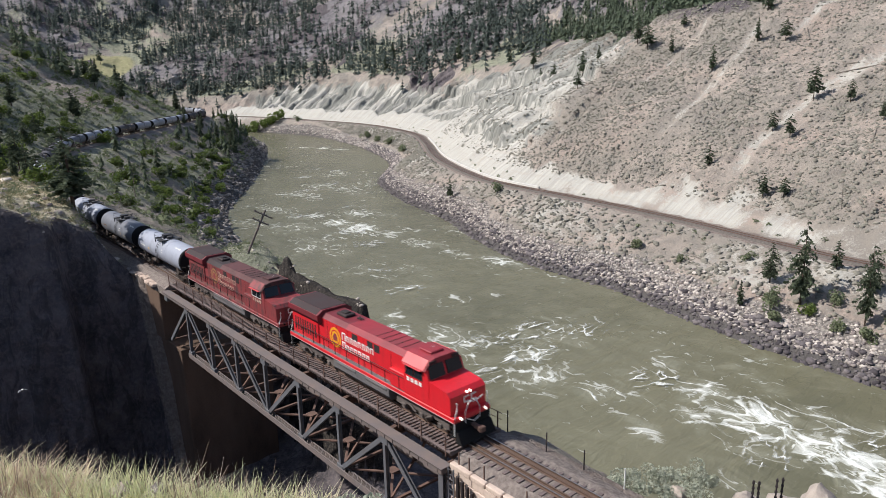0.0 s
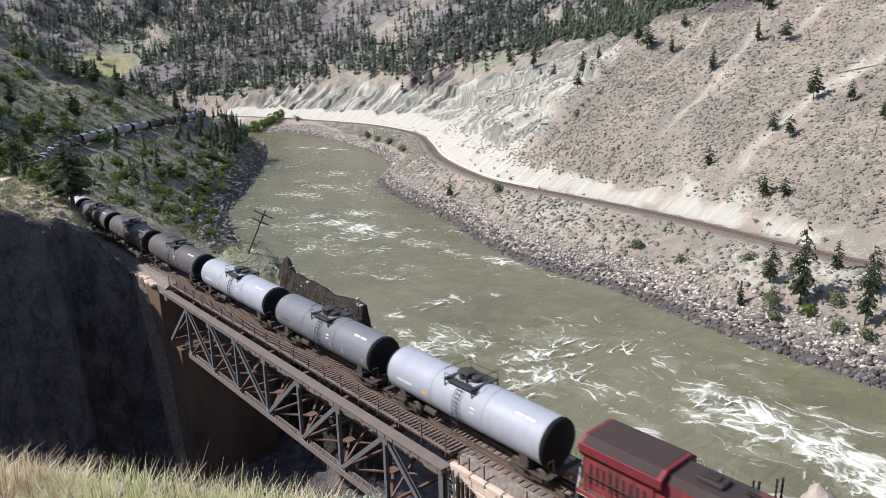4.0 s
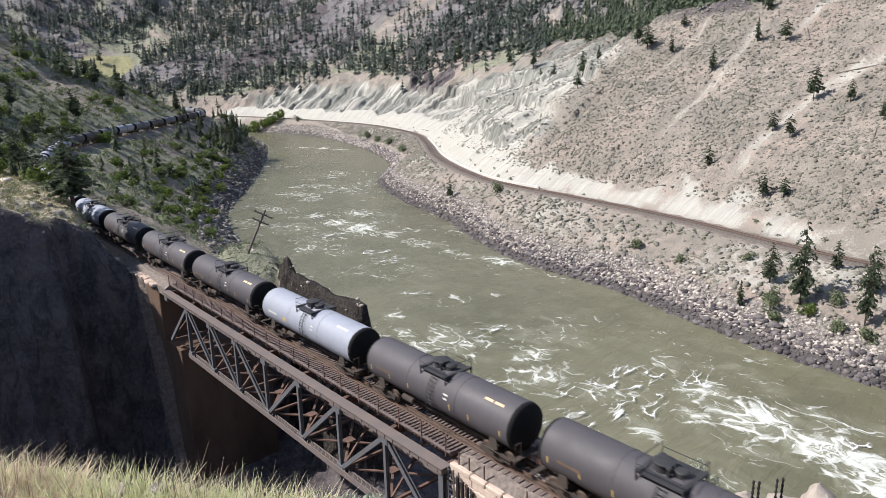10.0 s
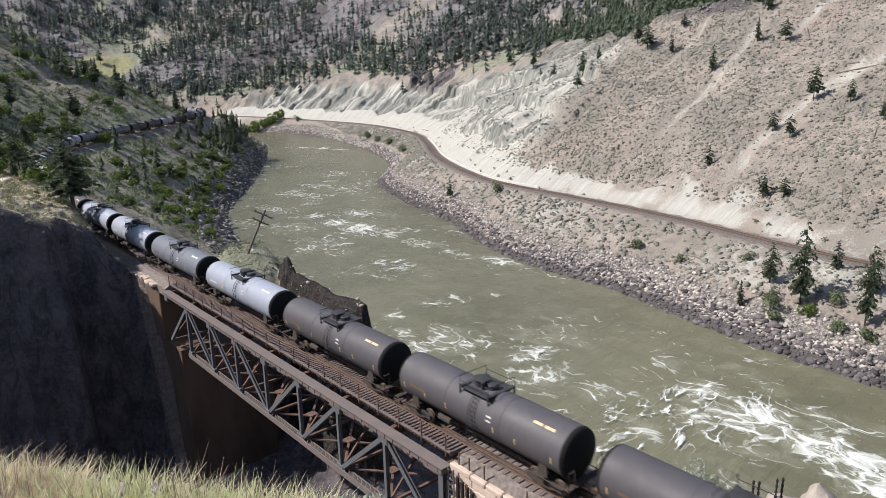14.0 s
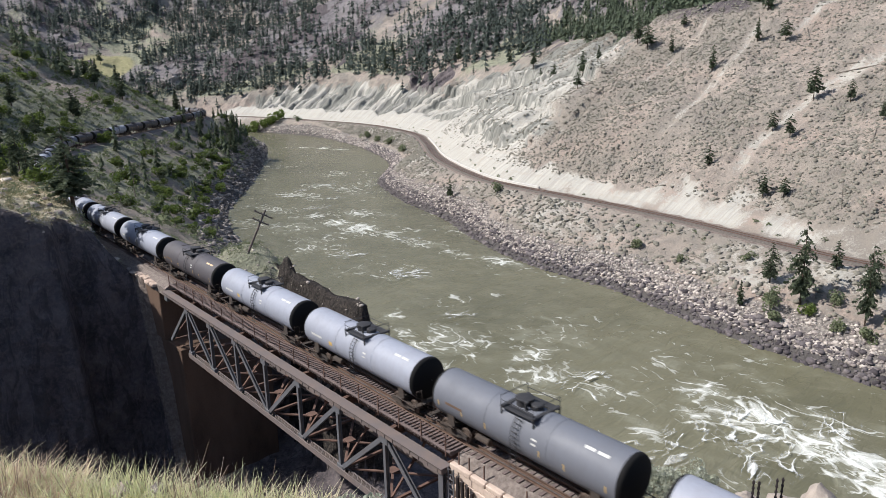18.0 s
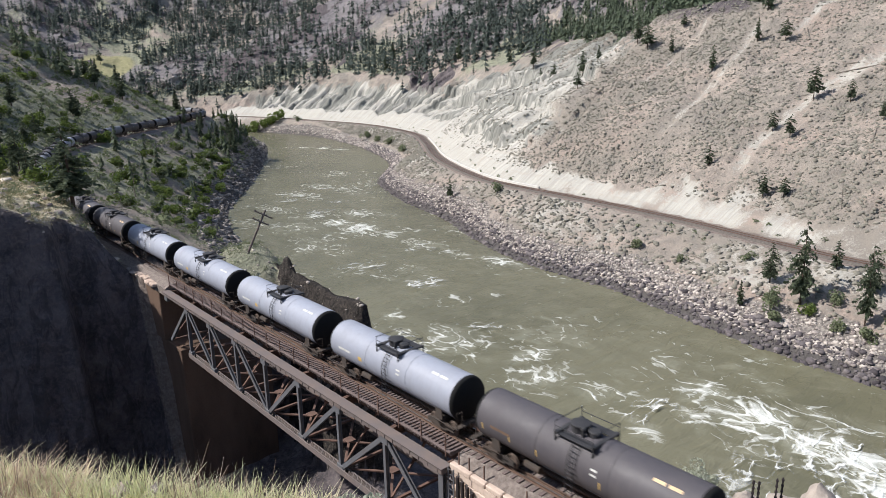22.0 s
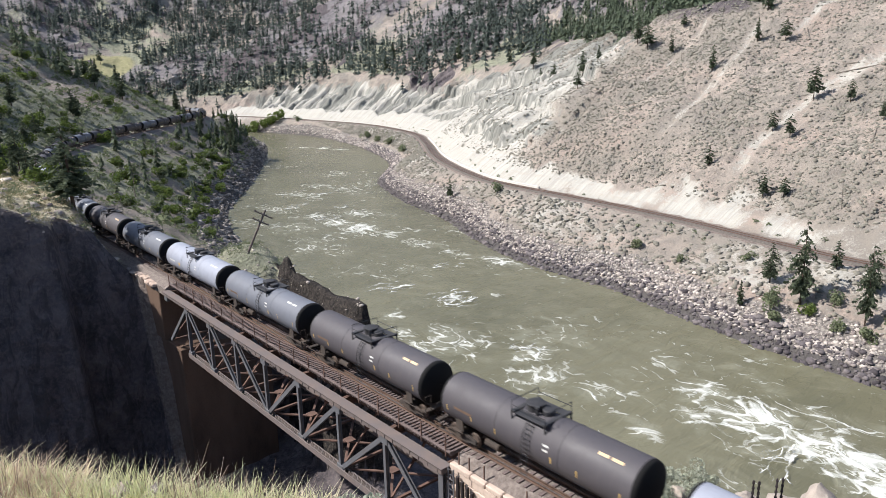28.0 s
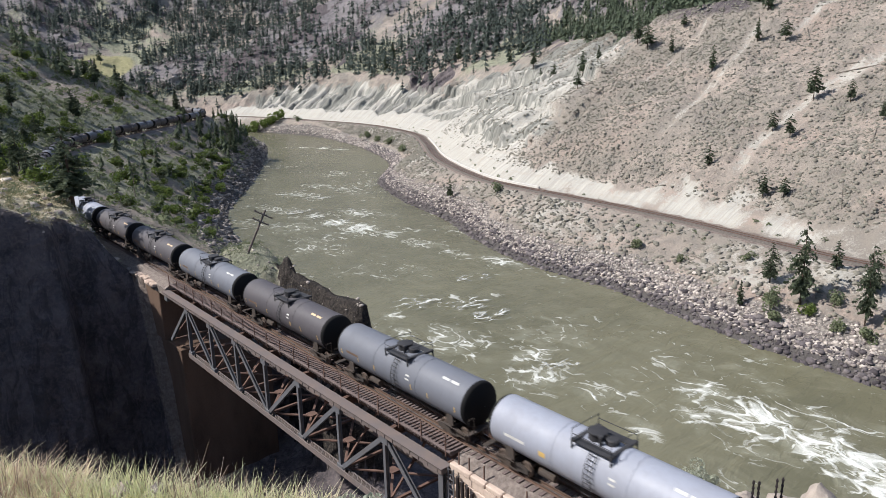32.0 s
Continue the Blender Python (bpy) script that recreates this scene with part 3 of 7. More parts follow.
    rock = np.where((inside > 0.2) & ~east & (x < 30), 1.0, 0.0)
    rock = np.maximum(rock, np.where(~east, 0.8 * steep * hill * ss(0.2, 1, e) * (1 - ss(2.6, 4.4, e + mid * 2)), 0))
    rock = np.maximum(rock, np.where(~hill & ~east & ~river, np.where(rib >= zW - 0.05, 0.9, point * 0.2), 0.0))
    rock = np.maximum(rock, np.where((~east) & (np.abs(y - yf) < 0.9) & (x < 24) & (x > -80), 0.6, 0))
    rock = np.maximum(rock, forest * ss(0.12, 0.42, mid + big) * 0.8)
    ballast = np.maximum(np.where(~east, 1 - ss(3.0, 3.8, eT), 0.0), np.where(east, (1 - ss(3.2, 4.2, dT)), 0.0))
    straw = np.maximum(1 - ss(7, 12, np.hypot(x + 26, y + 42)), np.where(hill & ~east, steep * (1 - ss(80, 120, y)) * ss(3.2, 4.6, e + mid) * (0.55 + 0.8 * mid), 0))
    straw = np.maximum(straw, np.where(~hill & ~east, point * 0.15 + 0.40 * (eT < 7) * (y > 44) * (y < 130), 0))
    # mask of painted shade: tier faces and the hollows between ribs
    flute_shade = 0.0
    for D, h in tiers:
        flute_shade = np.maximum(flute_shade, ss(-0.8, 0.3, dd - D) * (1 - ss(1.6, 4.5, dd - D)) * ss(1.0, 3.0, h))
    flute_shade = np.maximum(flute_shade, 0.95 * ss(0.42, 0.62, g1 * 0.25 + g2 * 0.4 + g3 * 0.35) * ss(1, 4, carve))
    flute_shade = flute_shade * bluffy * up * east * (0.55 + 0.7 * ss(-0.2, 0.3, mid + fine * 0.6))
    scree = np.maximum(forest * ss(10, 45, d - edge) * (0.72 + 0.7 * big + 0.5 * mid), np.where(hill & ~east, ss(5, 20, spur) * (0.45 + 0.8 * mid), 0.0))
    black_rock = np.where(~hill & ~east & ~river & (rib >= zW - 0.05), 0.95, 0.0)
    covers = {"along": run / 2000.0, "upslope": np.minimum(d / 400.0, 1.0), "black_rock": black_rock, "scree": scree, "flute_shade": flute_shade, "silt": white, "straw": straw, "grass": grass, "meadow": meadow, "shingle": shingle, "wet": wet, "rock": rock, "ballast": ballast}
    return z, covers, {"dE": dE, "dW": dW, "dT": dT, "eT": eT, "east": east, "west": west, "up": up, "hill": hill, "d": d, "e": e,
                       "river": river, "forest": forest, "mid": mid, "big": big, "inside": inside, "bluffy": bluffy, "chute": chute, "spur": spur}


def ground_z(x, y):
    return float(land(np.array([x]), np.array([y]))[0][0])


def axis_steps(spans):
    out = [spans[0][0]]
    for a, b, s in spans:
        n = max(1, int(round((b - a) / s)))
        out += [a + (b - a) * (i + 1) / n for i in range(n)]
    return np.array(out)


def grid_mesh(name, gx, gy, z, covers, keep=None):
    nx, ny = len(gx), len(gy)
    X, Y = np.meshgrid(gx, gy, indexing="ij")
    co = np.stack([X, Y, z], -1).reshape(-1, 3)
    i = np.arange(nx * ny).reshape(nx, ny)
    q = np.stack([i[:-1, :-1], i[1:, :-1], i[1:, 1:], i[:-1, 1:]], -1).reshape(-1, 4)
    if keep is not None:
        k = keep.reshape(-1)
        q = q[k[q].any(1)]
    me = bpy.data.meshes.new(name)
    me.vertices.add(len(co))
    me.vertices.foreach_set("co", co.ravel())
    me.loops.add(len(q) * 4)
    me.loops.foreach_set("vertex_index", q.ravel())
    me.polygons.add(len(q))
    me.polygons.foreach_set("loop_start", np.arange(len(q)) * 4)
    for key, val in covers.items():
        a = me.attributes.new(key, "FLOAT", "POINT")
        a.data.foreach_set("value", np.clip(np.asarray(val, np.float32), 0, 1.2).ravel())
    me.update(calc_edges=True)
    me.shade_smooth()
    return me


GX = axis_steps([(-1200, -400, 50), (-400, -120, 14), (-120, -45, 4), (-45, 30, 0.7), (30, 84, 3), (84, 150, 1.5), (150, 236, 1.3), (236, 345, 1.05), (345, 420, 3.5), (420, 800, 14), (800, 1700, 60)])
GY = axis_steps([(-1200, -300, 60), (-300, -70, 10), (-70, -48, 2), (-48, 62, 0.7), (62, 110, 1.9), (110, 260, 1.35), (260, 600, 1.3), (600, 900, 5), (900, 1300, 16), (1300, 2000, 60)])
_X, _Y = np.meshgrid(GX, GY, indexing="ij")
_Z, _C, _I = land(_X, _Y)
ground = part("ground", grid_mesh("ground", GX, GY, _Z, _C), M["ground"])
tagged(ground, "dry canyon hillsides of tan soil, white silt bluffs and dark rock", "ground", kind="structure")

# the river
WX = axis_steps([(-900, -60, 40), (-60, 20, 5), (20, 260, 2.5), (260, 300, 10)])
WY = axis_steps([(-900, -100, 40), (-100, 260, 2.5), (260, 560, 4), (560, 860, 12)])
_X2, _Y2 = np.meshgrid(WX, WY, indexing="ij")
_, _, _I2 = land(_X2, _Y2)
def foam_field(x, y):
    spots = ((61, -5, 4.5, 8, 0.15, 1.0), (61, -14, 5.5, 8, 0.2, 1.1), (58, -23, 6, 8, 0, 1.1), (64, 6, 4, 7, 0.4, 0.72), (57, 1.5, 3, 5, 0.3, 0.8), (66, -3, 5, 8, 0.2, 0.72), (70, -12, 5, 9, 0.2, 0.66), (54, -9, 3, 7, 0, 0.7), (63, 14, 5, 5, 0.4, 0.6), (74, -2, 3, 9, 0.4, 0.5), (52, 45, 9, 11, 0.3, 0.62), (50, 26, 6, 8, 0.3, 0.66), (58, 31, 8, 3, 0.4, 0.8),
             (54, 14, 9, 9, 0, 0.6), (62, 34, 14, 16, 0.2, 0.42), (89, 182, 8, 16, -0.4, 0.6), (104, 158, 12, 16, -0.4, 0.55), (92, 136, 9, 18, 0, 0.6), (95, 104, 6, 20, 0, 0.42), (96, 76, 3.2, 10, -0.1, 0.9), (96, 60, 2.4, 8, 0, 0.65),
             (197, 378, 7, 5, 0, 0.6), (203, 366, 8, 5, 0, 0.85), (209, 353, 8, 5, 0, 0.95), (214, 338, 7, 6, 0, 0.85), (91, 164, 8, 9, 0, 0.72), (92, 150, 7, 9, 0, 0.85), (94, 136, 6, 9, 0, 0.9), (95, 124, 6, 9, 0, 0.8), (94, 108, 5, 10, 0, 0.66), (93, 92, 4, 10, 0, 0.6), (111, 195, 9, 9, 0, 0.62), (53.5, 50, 5, 6, 0, 0.72), (53, 25, 6, 6, 0, 0.85), (118, 82, 4, 6, 0, 0.3), (110, 205, 10, 20, -0.4, 0.5), (44, 62, 6, 26, 0, 0.32), (70, 95, 16, 22, 0, 0.26), (49, 5, 3.5, 5, 0, 0.72), (51, 64, 2.5, 3, 0.2, 0.75), (48, 56, 2.5, 3, 0.2, 0.85), (44, 48, 2.5, 4, 0.2, 0.95), (41, 40, 3, 4, 0.2, 1), (38, 31, 3, 4, 0.2, 1), (34, 26, 2.5, 3, 0.2, 0.9), (62, 36, 3, 4, 0.2, 0.55), (58, 24, 3, 4, 0.2, 0.8), (54, 16, 3, 4, 0.2, 0.9), (83, 33, 3, 3, 0.2, 0.45), (71, 14, 3, 4, 0.2, 0.75), (67, 4, 4, 4, 0.2, 0.9), (64, -6, 5, 5, 0.2, 1.1), (62, -14, 5, 5, 0.2, 1.15), (61, -20, 5, 5, 0.2, 1.2), (100, 17, 2, 5, 0.2, 0.35), (76, 59, 3, 3, 0.2, 0.45), (68, 100, 4, 3, 0.2, 0.5), (45, -8, 6, 10, 0, 0.45))
    f = np.zeros(x.shape)
    for cx, cy, sx, sy, a, g in spots:
        u = (x - cx) * math.cos(a) - (y - cy) * math.sin(a)
        v = (x - cx) * math.sin(a) + (y - cy) * math.cos(a)
        f = np.maximum(f, g * np.exp(-(u / sx) ** 2 - (v / sy) ** 2))
    return np.maximum(f, 0.16 + 0.26 * ss(0.0, 0.3, fbm(x / 22 + 5, y / 22, 3)) * ss(60, 100, y) * (1 - ss(260, 330, y)))


_foam = foam_field(_X2, _Y2)
_wz = RIVER_Z + 0.10 * fbm(_X2 / 6, _Y2 / 6, 3) + 0.55 * _foam * fbm(_X2 / 7 + 4, _Y2 / 5, 3)
river = part("water", grid_mesh("water", WX, WY, _wz, {"foam": _foam}, keep=_I2["river"] | (np.minimum(_I2["dE"], _I2["dW"]) < 7)), M["water"])
tagged(river, "silty green-brown river broken by white rapids", "water", kind="structure")
# ---------------------------------------------------------------- the near line and its bridge
PANEL, POST0 = 5.871, 27.09
NODE = [POST0 - PANEL * k for k in range(-1, 8)]          # nine panel points, far to near
Y_FAR, Y_NEAR = NODE[0] + 0.3, NODE[-1] - 0.3
XT, Z_TOP, Z_LOW = 2.6, -1.32, -6.70


def gusset(s, x, y, z, w, h):
    s.box((x - 0.18, y - w, z - h), (x + 0.18, y + w, z + h), chamfer=0.04)


def laced(s, a, b, w, d):
    """A rolled H member of width w along x and depth d, as one piece."""
    a, b = Vector(a), Vector(b)
    e = (b - a).normalized().cross(Vector((1, 0, 0)))
    t = 0.045
    prof = [(-w / 2, -d / 2), (-w / 2, d / 2), (-w / 2 + t, d / 2), (-w / 2 + t, t), (w / 2 - t, t), (w / 2 - t, d / 2), (w / 2, d / 2), (w / 2, -d / 2),
            (w / 2 - t, -d / 2), (w / 2 - t, -t), (-w / 2 + t, -t), (-w / 2 + t, -d / 2)]
    n = len(prof)
    vs = [p + Vector((x, 0, 0)) + e * y for p in (a, b) for x, y in prof]
    fs = [(i, (i + 1) % n, n + (i + 1) % n, n + i) for i in range(n)]
    cap = [(0, 1, 2, 11), (2, 3, 10, 11), (3, 4, 9, 10), (4, 5, 8, 9), (5, 6, 7, 8)]
    s.add(vs, fs + cap + [tuple(i + n for i in f[::-1]) for f in cap])


bridge = thing("deck_truss_bridge", pose(0, 0, 0), "weathered steel deck truss railway bridge across a dark gorge", "bridge")
for sx in (-1, 1):
    x = sx * XT
    top = Shape()
    top.box((x - 0.30, Y_NEAR, Z_TOP - 0.02), (x + 0.30, Y_FAR, Z_TOP + 0.42), chamfer=0.03)
    top.box((x - 0.42, Y_NEAR - 0.1, Z_TOP + 0.42), (x + 0.42, Y_FAR + 0.1, Z_TOP + 0.47))
    chord = part("top_chord", top, M["chord"], bridge, "grey-brown riveted top chord with cover plate")
    rv = Shape().box((-0.02, -0.05, Z_TOP + 0.02), (0.02, 0.05, Z_TOP + 0.38)).mesh("stiffener")
    for i in range(int((Y_FAR - Y_NEAR) / 0.9)):
        part("stiffener", rv, M["chord"], chord, at=pose(x + sx * 0.315, Y_NEAR + 0.45 + i * 0.9, 0))
    low = Shape()
    for ox in (-0.22, 0.22):
        low.box((x + ox - 0.05, NODE[-1], Z_LOW - 0.22), (x + ox + 0.05, NODE[1] + 0.35, Z_LOW + 0.22))
    low.box((x - 0.27, NODE[-1], Z_LOW - 0.26), (x + 0.27, NODE[1] + 0.35, Z_LOW - 0.22))
    for i in range(int((NODE[1] - NODE[-1]) / 0.55)):
        yy = NODE[-1] + 0.3 + i * 0.55
        low.beam((x - 0.17, yy - 0.2, Z_LOW + 0.235), (x + 0.17, yy + 0.2, Z_LOW + 0.235), 0.07, 0.02)
    part("bottom_chord", low, M["chord"], bridge, "riveted bottom chord with lattice on top")
    for k, y in enumerate(NODE):
        if 0 < k < 8 or k == 8:
            s = Shape()
            laced(s, (x, y, Z_TOP), (x, y, Z_LOW if k < 8 else -9.2), 0.30, 0.26 if k < 8 else 0.42)
            part("post", s, M["steel"], bridge)
        if k < 8:
            for z, w, h in ((Z_TOP - 0.30, 0.45, 0.34), (Z_LOW + 0.24, 0.42, 0.26))[:1 if k == 0 else 2]:
                s = Shape()
                gusset(s, x, y, z, w, h)
                part("gusset", s, M["steel"], bridge)
    # diagonals fall towards the middle, and outwards in the two end panels
    pairs = [(1, 0), (1, 2), (2, 3), (3, 4), (5, 4), (6, 5), (7, 6), (7, 8)]
    for a, b in pairs:
        s = Shape()
        laced(s, (x, NODE[a], Z_TOP - 0.1), (x, NODE[b], Z_LOW + 0.1), 0.26, 0.34)
        part("diagonal", s, M["steel"], bridge)
# floor system, sway and lateral bracing between the trusses
for k, y in enumerate(NODE):
    s = Shape()
    s.box((-XT + 0.2, y - 0.16, Z_TOP - 0.35), (XT - 0.2, y + 0.16, Z_TOP - 0.31))
    s.box((-XT + 0.2, y - 0.02, Z_TOP - 0.35), (XT - 0.2, y + 0.02, Z_TOP + 0.36))
    s.box((-XT + 0.2, y - 0.16, Z_TOP + 0.32), (XT - 0.2, y + 0.16, Z_TOP + 0.36))
    part("floor_beam", s, M["rust"], bridge, "rust-brown floor beam")
    s = Shape()
    s.beam((-XT + 0.2, y, Z_TOP - 0.5), (0, y, (Z_TOP + Z_LOW) / 2), 0.16, 0.12)
    s.beam((XT - 0.2, y, Z_TOP - 0.5), (0, y, (Z_TOP + Z_LOW) / 2), 0.16, 0.12)
    s.beam((-XT + 0.2, y, Z_LOW + 0.3), (0, y, (Z_TOP + Z_LOW) / 2), 0.16, 0.12)
    s.beam((XT - 0.2, y, Z_LOW + 0.3), (0, y, (Z_TOP + Z_LOW) / 2), 0.16, 0.12)
    s.beam((-XT + 0.2, y, Z_LOW + 0.05), (XT - 0.2, y, Z_LOW + 0.05), 0.22, 0.18)
    s.box((-0.35, y - 0.03, (Z_TOP + Z_LOW) / 2 - 0.35), (0.35, y + 0.03, (Z_TOP + Z_LOW) / 2 + 0.35))
    part("sway_brace", s, M["rust"], bridge, "rusty crossed sway bracing")
for k in range(8):
    s = Shape()
    a, b = NODE[k] if k else NODE[1] + 0.3, NODE[k + 1] if k else NODE[1]
    s.beam((-XT + 0.2, a, Z_LOW), (XT - 0.2, b, Z_LOW), 0.2, 0.10)
    s.beam((XT - 0.2, a, Z_LOW + 0.13), (-XT + 0.2, b, Z_LOW + 0.13), 0.2, 0.10)
    s.box((-0.4, (a + b) / 2 - 0.4, Z_LOW + 0.2), (0.4, (a + b) / 2 + 0.4, Z_LOW + 0.23))
    part("lateral_brace", s, M["rust"], bridge, "rust-orange lateral bracing with gusset")
    a, b = NODE[k], NODE[k + 1]
    s = Shape()
    for xx in (-0.95, 0.95):
        s.box((xx - 0.02, b, Z_TOP - 0.3), (xx + 0.02, a, Z_TOP + 0.55))
        s.box((xx - 0.15, b, Z_TOP + 0.53), (xx + 0.15, a, Z_TOP + 0.57))
    part("stringer", s, M["rust"], bridge)

# bridge ties: long, open, carrying a walkway edge and a railing
TIE_TOP = -0.19
_tie = Shape().box((-2.06, -0.10, -0.25), (2.25, 0.10, 0), chamfer=0.012).mesh("tie")
n_ties = int((Y_FAR - Y_NEAR) / 0.345)
for i in range(n_ties):
    part("tie", _tie, M["tie"], bridge, at=pose(random.uniform(-0.04, 0.04), Y_NEAR + 0.2 + i * 0.345, TIE_TOP - random.uniform(0, 0.015), 0, 0, random.uniform(-0.6, 0.6)))
for x in (-2.12, 1.9):
    part("guard_timber", Shape().box((x - 0.1, Y_NEAR, TIE_TOP), (x + 0.1, Y_FAR, TIE_TOP + 0.13), chamfer=0.02), M["tie"], bridge)
for sx, x in ((-1, -2.2), (1, 2.3)):
    railing = part("railing", Shape().tube([(x, Y_NEAR, 0.88), (x, Y_FAR, 0.88)], 0.022, 6).tube([(x, Y_NEAR, 0.42), (x, Y_FAR, 0.42)], 0.018, 6), M["rust"], bridge, "thin rusty pipe railing")
    for i in range(21):
        y = Y_NEAR + 0.4 + i * (Y_FAR - Y_NEAR - 0.8) / 20
        part("post", Shape().box((x - 0.035, y - 0.035, -0.5), (x + 0.035, y + 0.035, 0.92)), M["rust"], railing)


def rail_section(x):
    """Foot, web and head of one rail, as (x, z) rings."""
    return [(x - 0.075, -0.185), (x + 0.075, -0.185), (x + 0.075, -0.17), (x + 0.012, -0.155), (x + 0.012, -0.05), (x + 0.036, -0.04),
            (x + 0.036, -0.004), (x - 0.036, -0.004), (x - 0.036, -0.04), (x - 0.012, -0.05), (x - 0.012, -0.155), (x - 0.075, -0.17)]


FINE_WEST = smooth_line(RAIL_WEST, 1.5)
_s = np.concatenate([[0], np.cumsum(np.linalg.norm(np.diff(FINE_WEST, axis=0), axis=1))])
_s0 = 900.0


def on_line(s):
    """The point of the near line s metres up the line from y = 0, and its heading."""
    a = np.array([np.interp(s + _s0, _s, FINE_WEST[:, 0]), np.interp(s + _s0, _s, FINE_WEST[:, 1])])
    b = np.array([np.interp(s + _s0 + 0.5, _s, FINE_WEST[:, 0]), np.interp(s + _s0 + 0.5, _s, FINE_WEST[:, 1])])
    return a, math.atan2(-(b - a)[0], (b - a)[1])


def swept_rail(name, offset, s0, s1, step, parent, z=0.0, mat="rail", line=on_line):
    sec = rail_section(0)
    n = max(1, int((s1 - s0) / step))
    vs, fs = [], []
    for i in range(n + 1):
        p, h = line(s0 + (s1 - s0) * i / n)
        c, w = math.cos(h), math.sin(h)
        vs += [(p[0] + (x + offset) * c, p[1] + (x + offset) * w, zz + z) for x, zz in sec]
    m = len(sec)
    fs = [(i * m + k, i * m + (k + 1) % m, (i + 1) * m + (k + 1) % m, (i + 1) * m + k) for i in range(n) for k in range(m)]
    fs += [tuple(range(m - 1, -1, -1)), tuple(range(n * m, n * m + m))]
    s = Shape().add(vs, fs)
    return part(name, s, M[mat], parent)


near_line = thing("railway_track", pose(0, 0, 0), "single railway track with rusty rails on dark ties", "railway track", kind="structure")
for off in (-0.7535, 0.7535):
    r = swept_rail("rail", off, -420, 400, 4.0, near_line)
    hd = Shape()
    for i in range(205):
        (p, h), (q, g) = on_line(-420 + i * 4), on_line(-416 + i * 4)
        a = [(p[0] + (off + o) * math.cos(h), p[1] + (off + o) * math.sin(h), 0.0) for o in (-0.03, 0.03)]
        b = [(q[0] + (off + o) * math.cos(g), q[1] + (off + o) * math.sin(g), 0.0) for o in (-0.03, 0.03)]
        hd.add([a[0], a[1], b[1], b[0]], [(0, 1, 2, 3)])
    part("rail_head", hd, M["railhead"], r, "rail head polished by wheels")
for off in (-0.42, 0.42):
    swept_rail("guard_rail", off, -60, 38, 8.0, near_line, -0.01)
# ballast bed off the bridge
def ballast_bed(name, s0, s1, step, walled=False):
    sec = [(-2.6, -0.75), (-1.75, -0.24), (1.75, -0.24), (2.9, -0.80), (2.9, -1.6), (-2.6, -1.6)]
    if walled:
        sec = [(-1.98, -0.72), (-1.55, -0.40), (-1.30, -0.26), (1.75, -0.24), (2.9, -0.70), (3.3, -1.1), (3.3, -1.6), (-1.98, -1.6)]
    n = max(1, int((s1 - s0) / step))
    vs = []
    for i in range(n + 1):
        p, h = on_line(s0 + (s1 - s0) * i / n)
        c, w = math.cos(h), math.sin(h)
        for x, z in sec:
            j = 0.06 * math.sin(i * 1.7 + x * 5) if z > -1 else 0
            vs.append((p[0] + (x + j) * c, p[1] + (x + j) * w, z + j * 0.3))
    m = len(sec)
    fs = [(i * m + k, i * m + (k + 1) % m, (i + 1) * m + (k + 1) % m, (i + 1) * m + k) for i in range(n) for k in range(m)]
    fs += [tuple(range(m - 1, -1, -1)), tuple(range(n * m, n * m + m))]
    ob = part(name, Shape().add(vs, fs), M["ballast"], near_line, "grey-brown crushed stone ballast")
    return ob


ballast_bed("ballast", -420, -34, 3.0)
ballast_bed("ballast", -34, Y_NEAR - 0.05, 0.8, walled=True)
ballast_bed("ballast", Y_FAR + 0.05, 400, 1.5)
_gtie = Shape().box((-1.3, -0.115, -0.2), (1.3, 0.115, 0), chamfer=0.012).mesh("tie")
s = Y_NEAR - 0.3
while s > -60:
    part("tie", _gtie, M["tie"], near_line, at=pose(random.uniform(-0.05, 0.05), s, TIE_TOP - 0.005, 0, 0, random.uniform(-1, 1)))
    s -= 0.55
s = Y_FAR + 0.3
while s < 75:
    part("tie", _gtie, M["tie"], near_line, at=pose(0, s, TIE_TOP - 0.005))
    s += 0.55

# abutments
near_abut = thing("near_abutment", pose(0, 0, 0), "pale weathered masonry abutment beside the track", "abutment", kind="structure")
core = Shape().box((-2.22, -34, -12), (3.2, Y_NEAR - 0.12, -0.95), chamfer=0.05)
core.box((-2.9, Y_NEAR - 1.2, -12), (3.0, Y_NEAR + 1.0, -9.3), chamfer=0.05)
part("wall", core, M["stone"], near_abut)
y = Y_NEAR - 0.12
while y > -34:
    ln = random.uniform(1.1, 1.9)
    cs = Shape().box((-2.40, -ln + 0.03, -0.95), (-2.0 + random.uniform(-0.03, 0.03), 0, -0.58 - random.uniform(0, 0.05)), chamfer=0.06)
    part("coping_stone", cs, M["stone"], near_abut, at=pose(random.uniform(-0.04, 0.04), y, 0, 0, 0, random.uniform(-0.8, 0.8)))
    y -= ln
# courses of face stones
z = -0.97
row = 0
while z > -9:
    h = random.uniform(0.42, 0.6)
    y = Y_NEAR - 0.14 - (0.45 if row % 2 else 0)
    while y > -26:
        ln = random.uniform(0.7, 1.3)
        fs_ = Shape().box((-2.30 - random.uniform(0, 0.07), -ln + 0.025, -h + 0.025), (-2.20, 0, 0), chamfer=0.03)
        part("face_stone", fs_, M["stone"], near_abut, at=pose(0, y, z))
        y -= ln
    z -= h
    row += 1
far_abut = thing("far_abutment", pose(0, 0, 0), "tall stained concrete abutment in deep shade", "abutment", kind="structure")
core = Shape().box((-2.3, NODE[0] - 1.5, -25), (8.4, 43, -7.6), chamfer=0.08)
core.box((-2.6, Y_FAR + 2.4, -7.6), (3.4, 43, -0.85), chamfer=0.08)
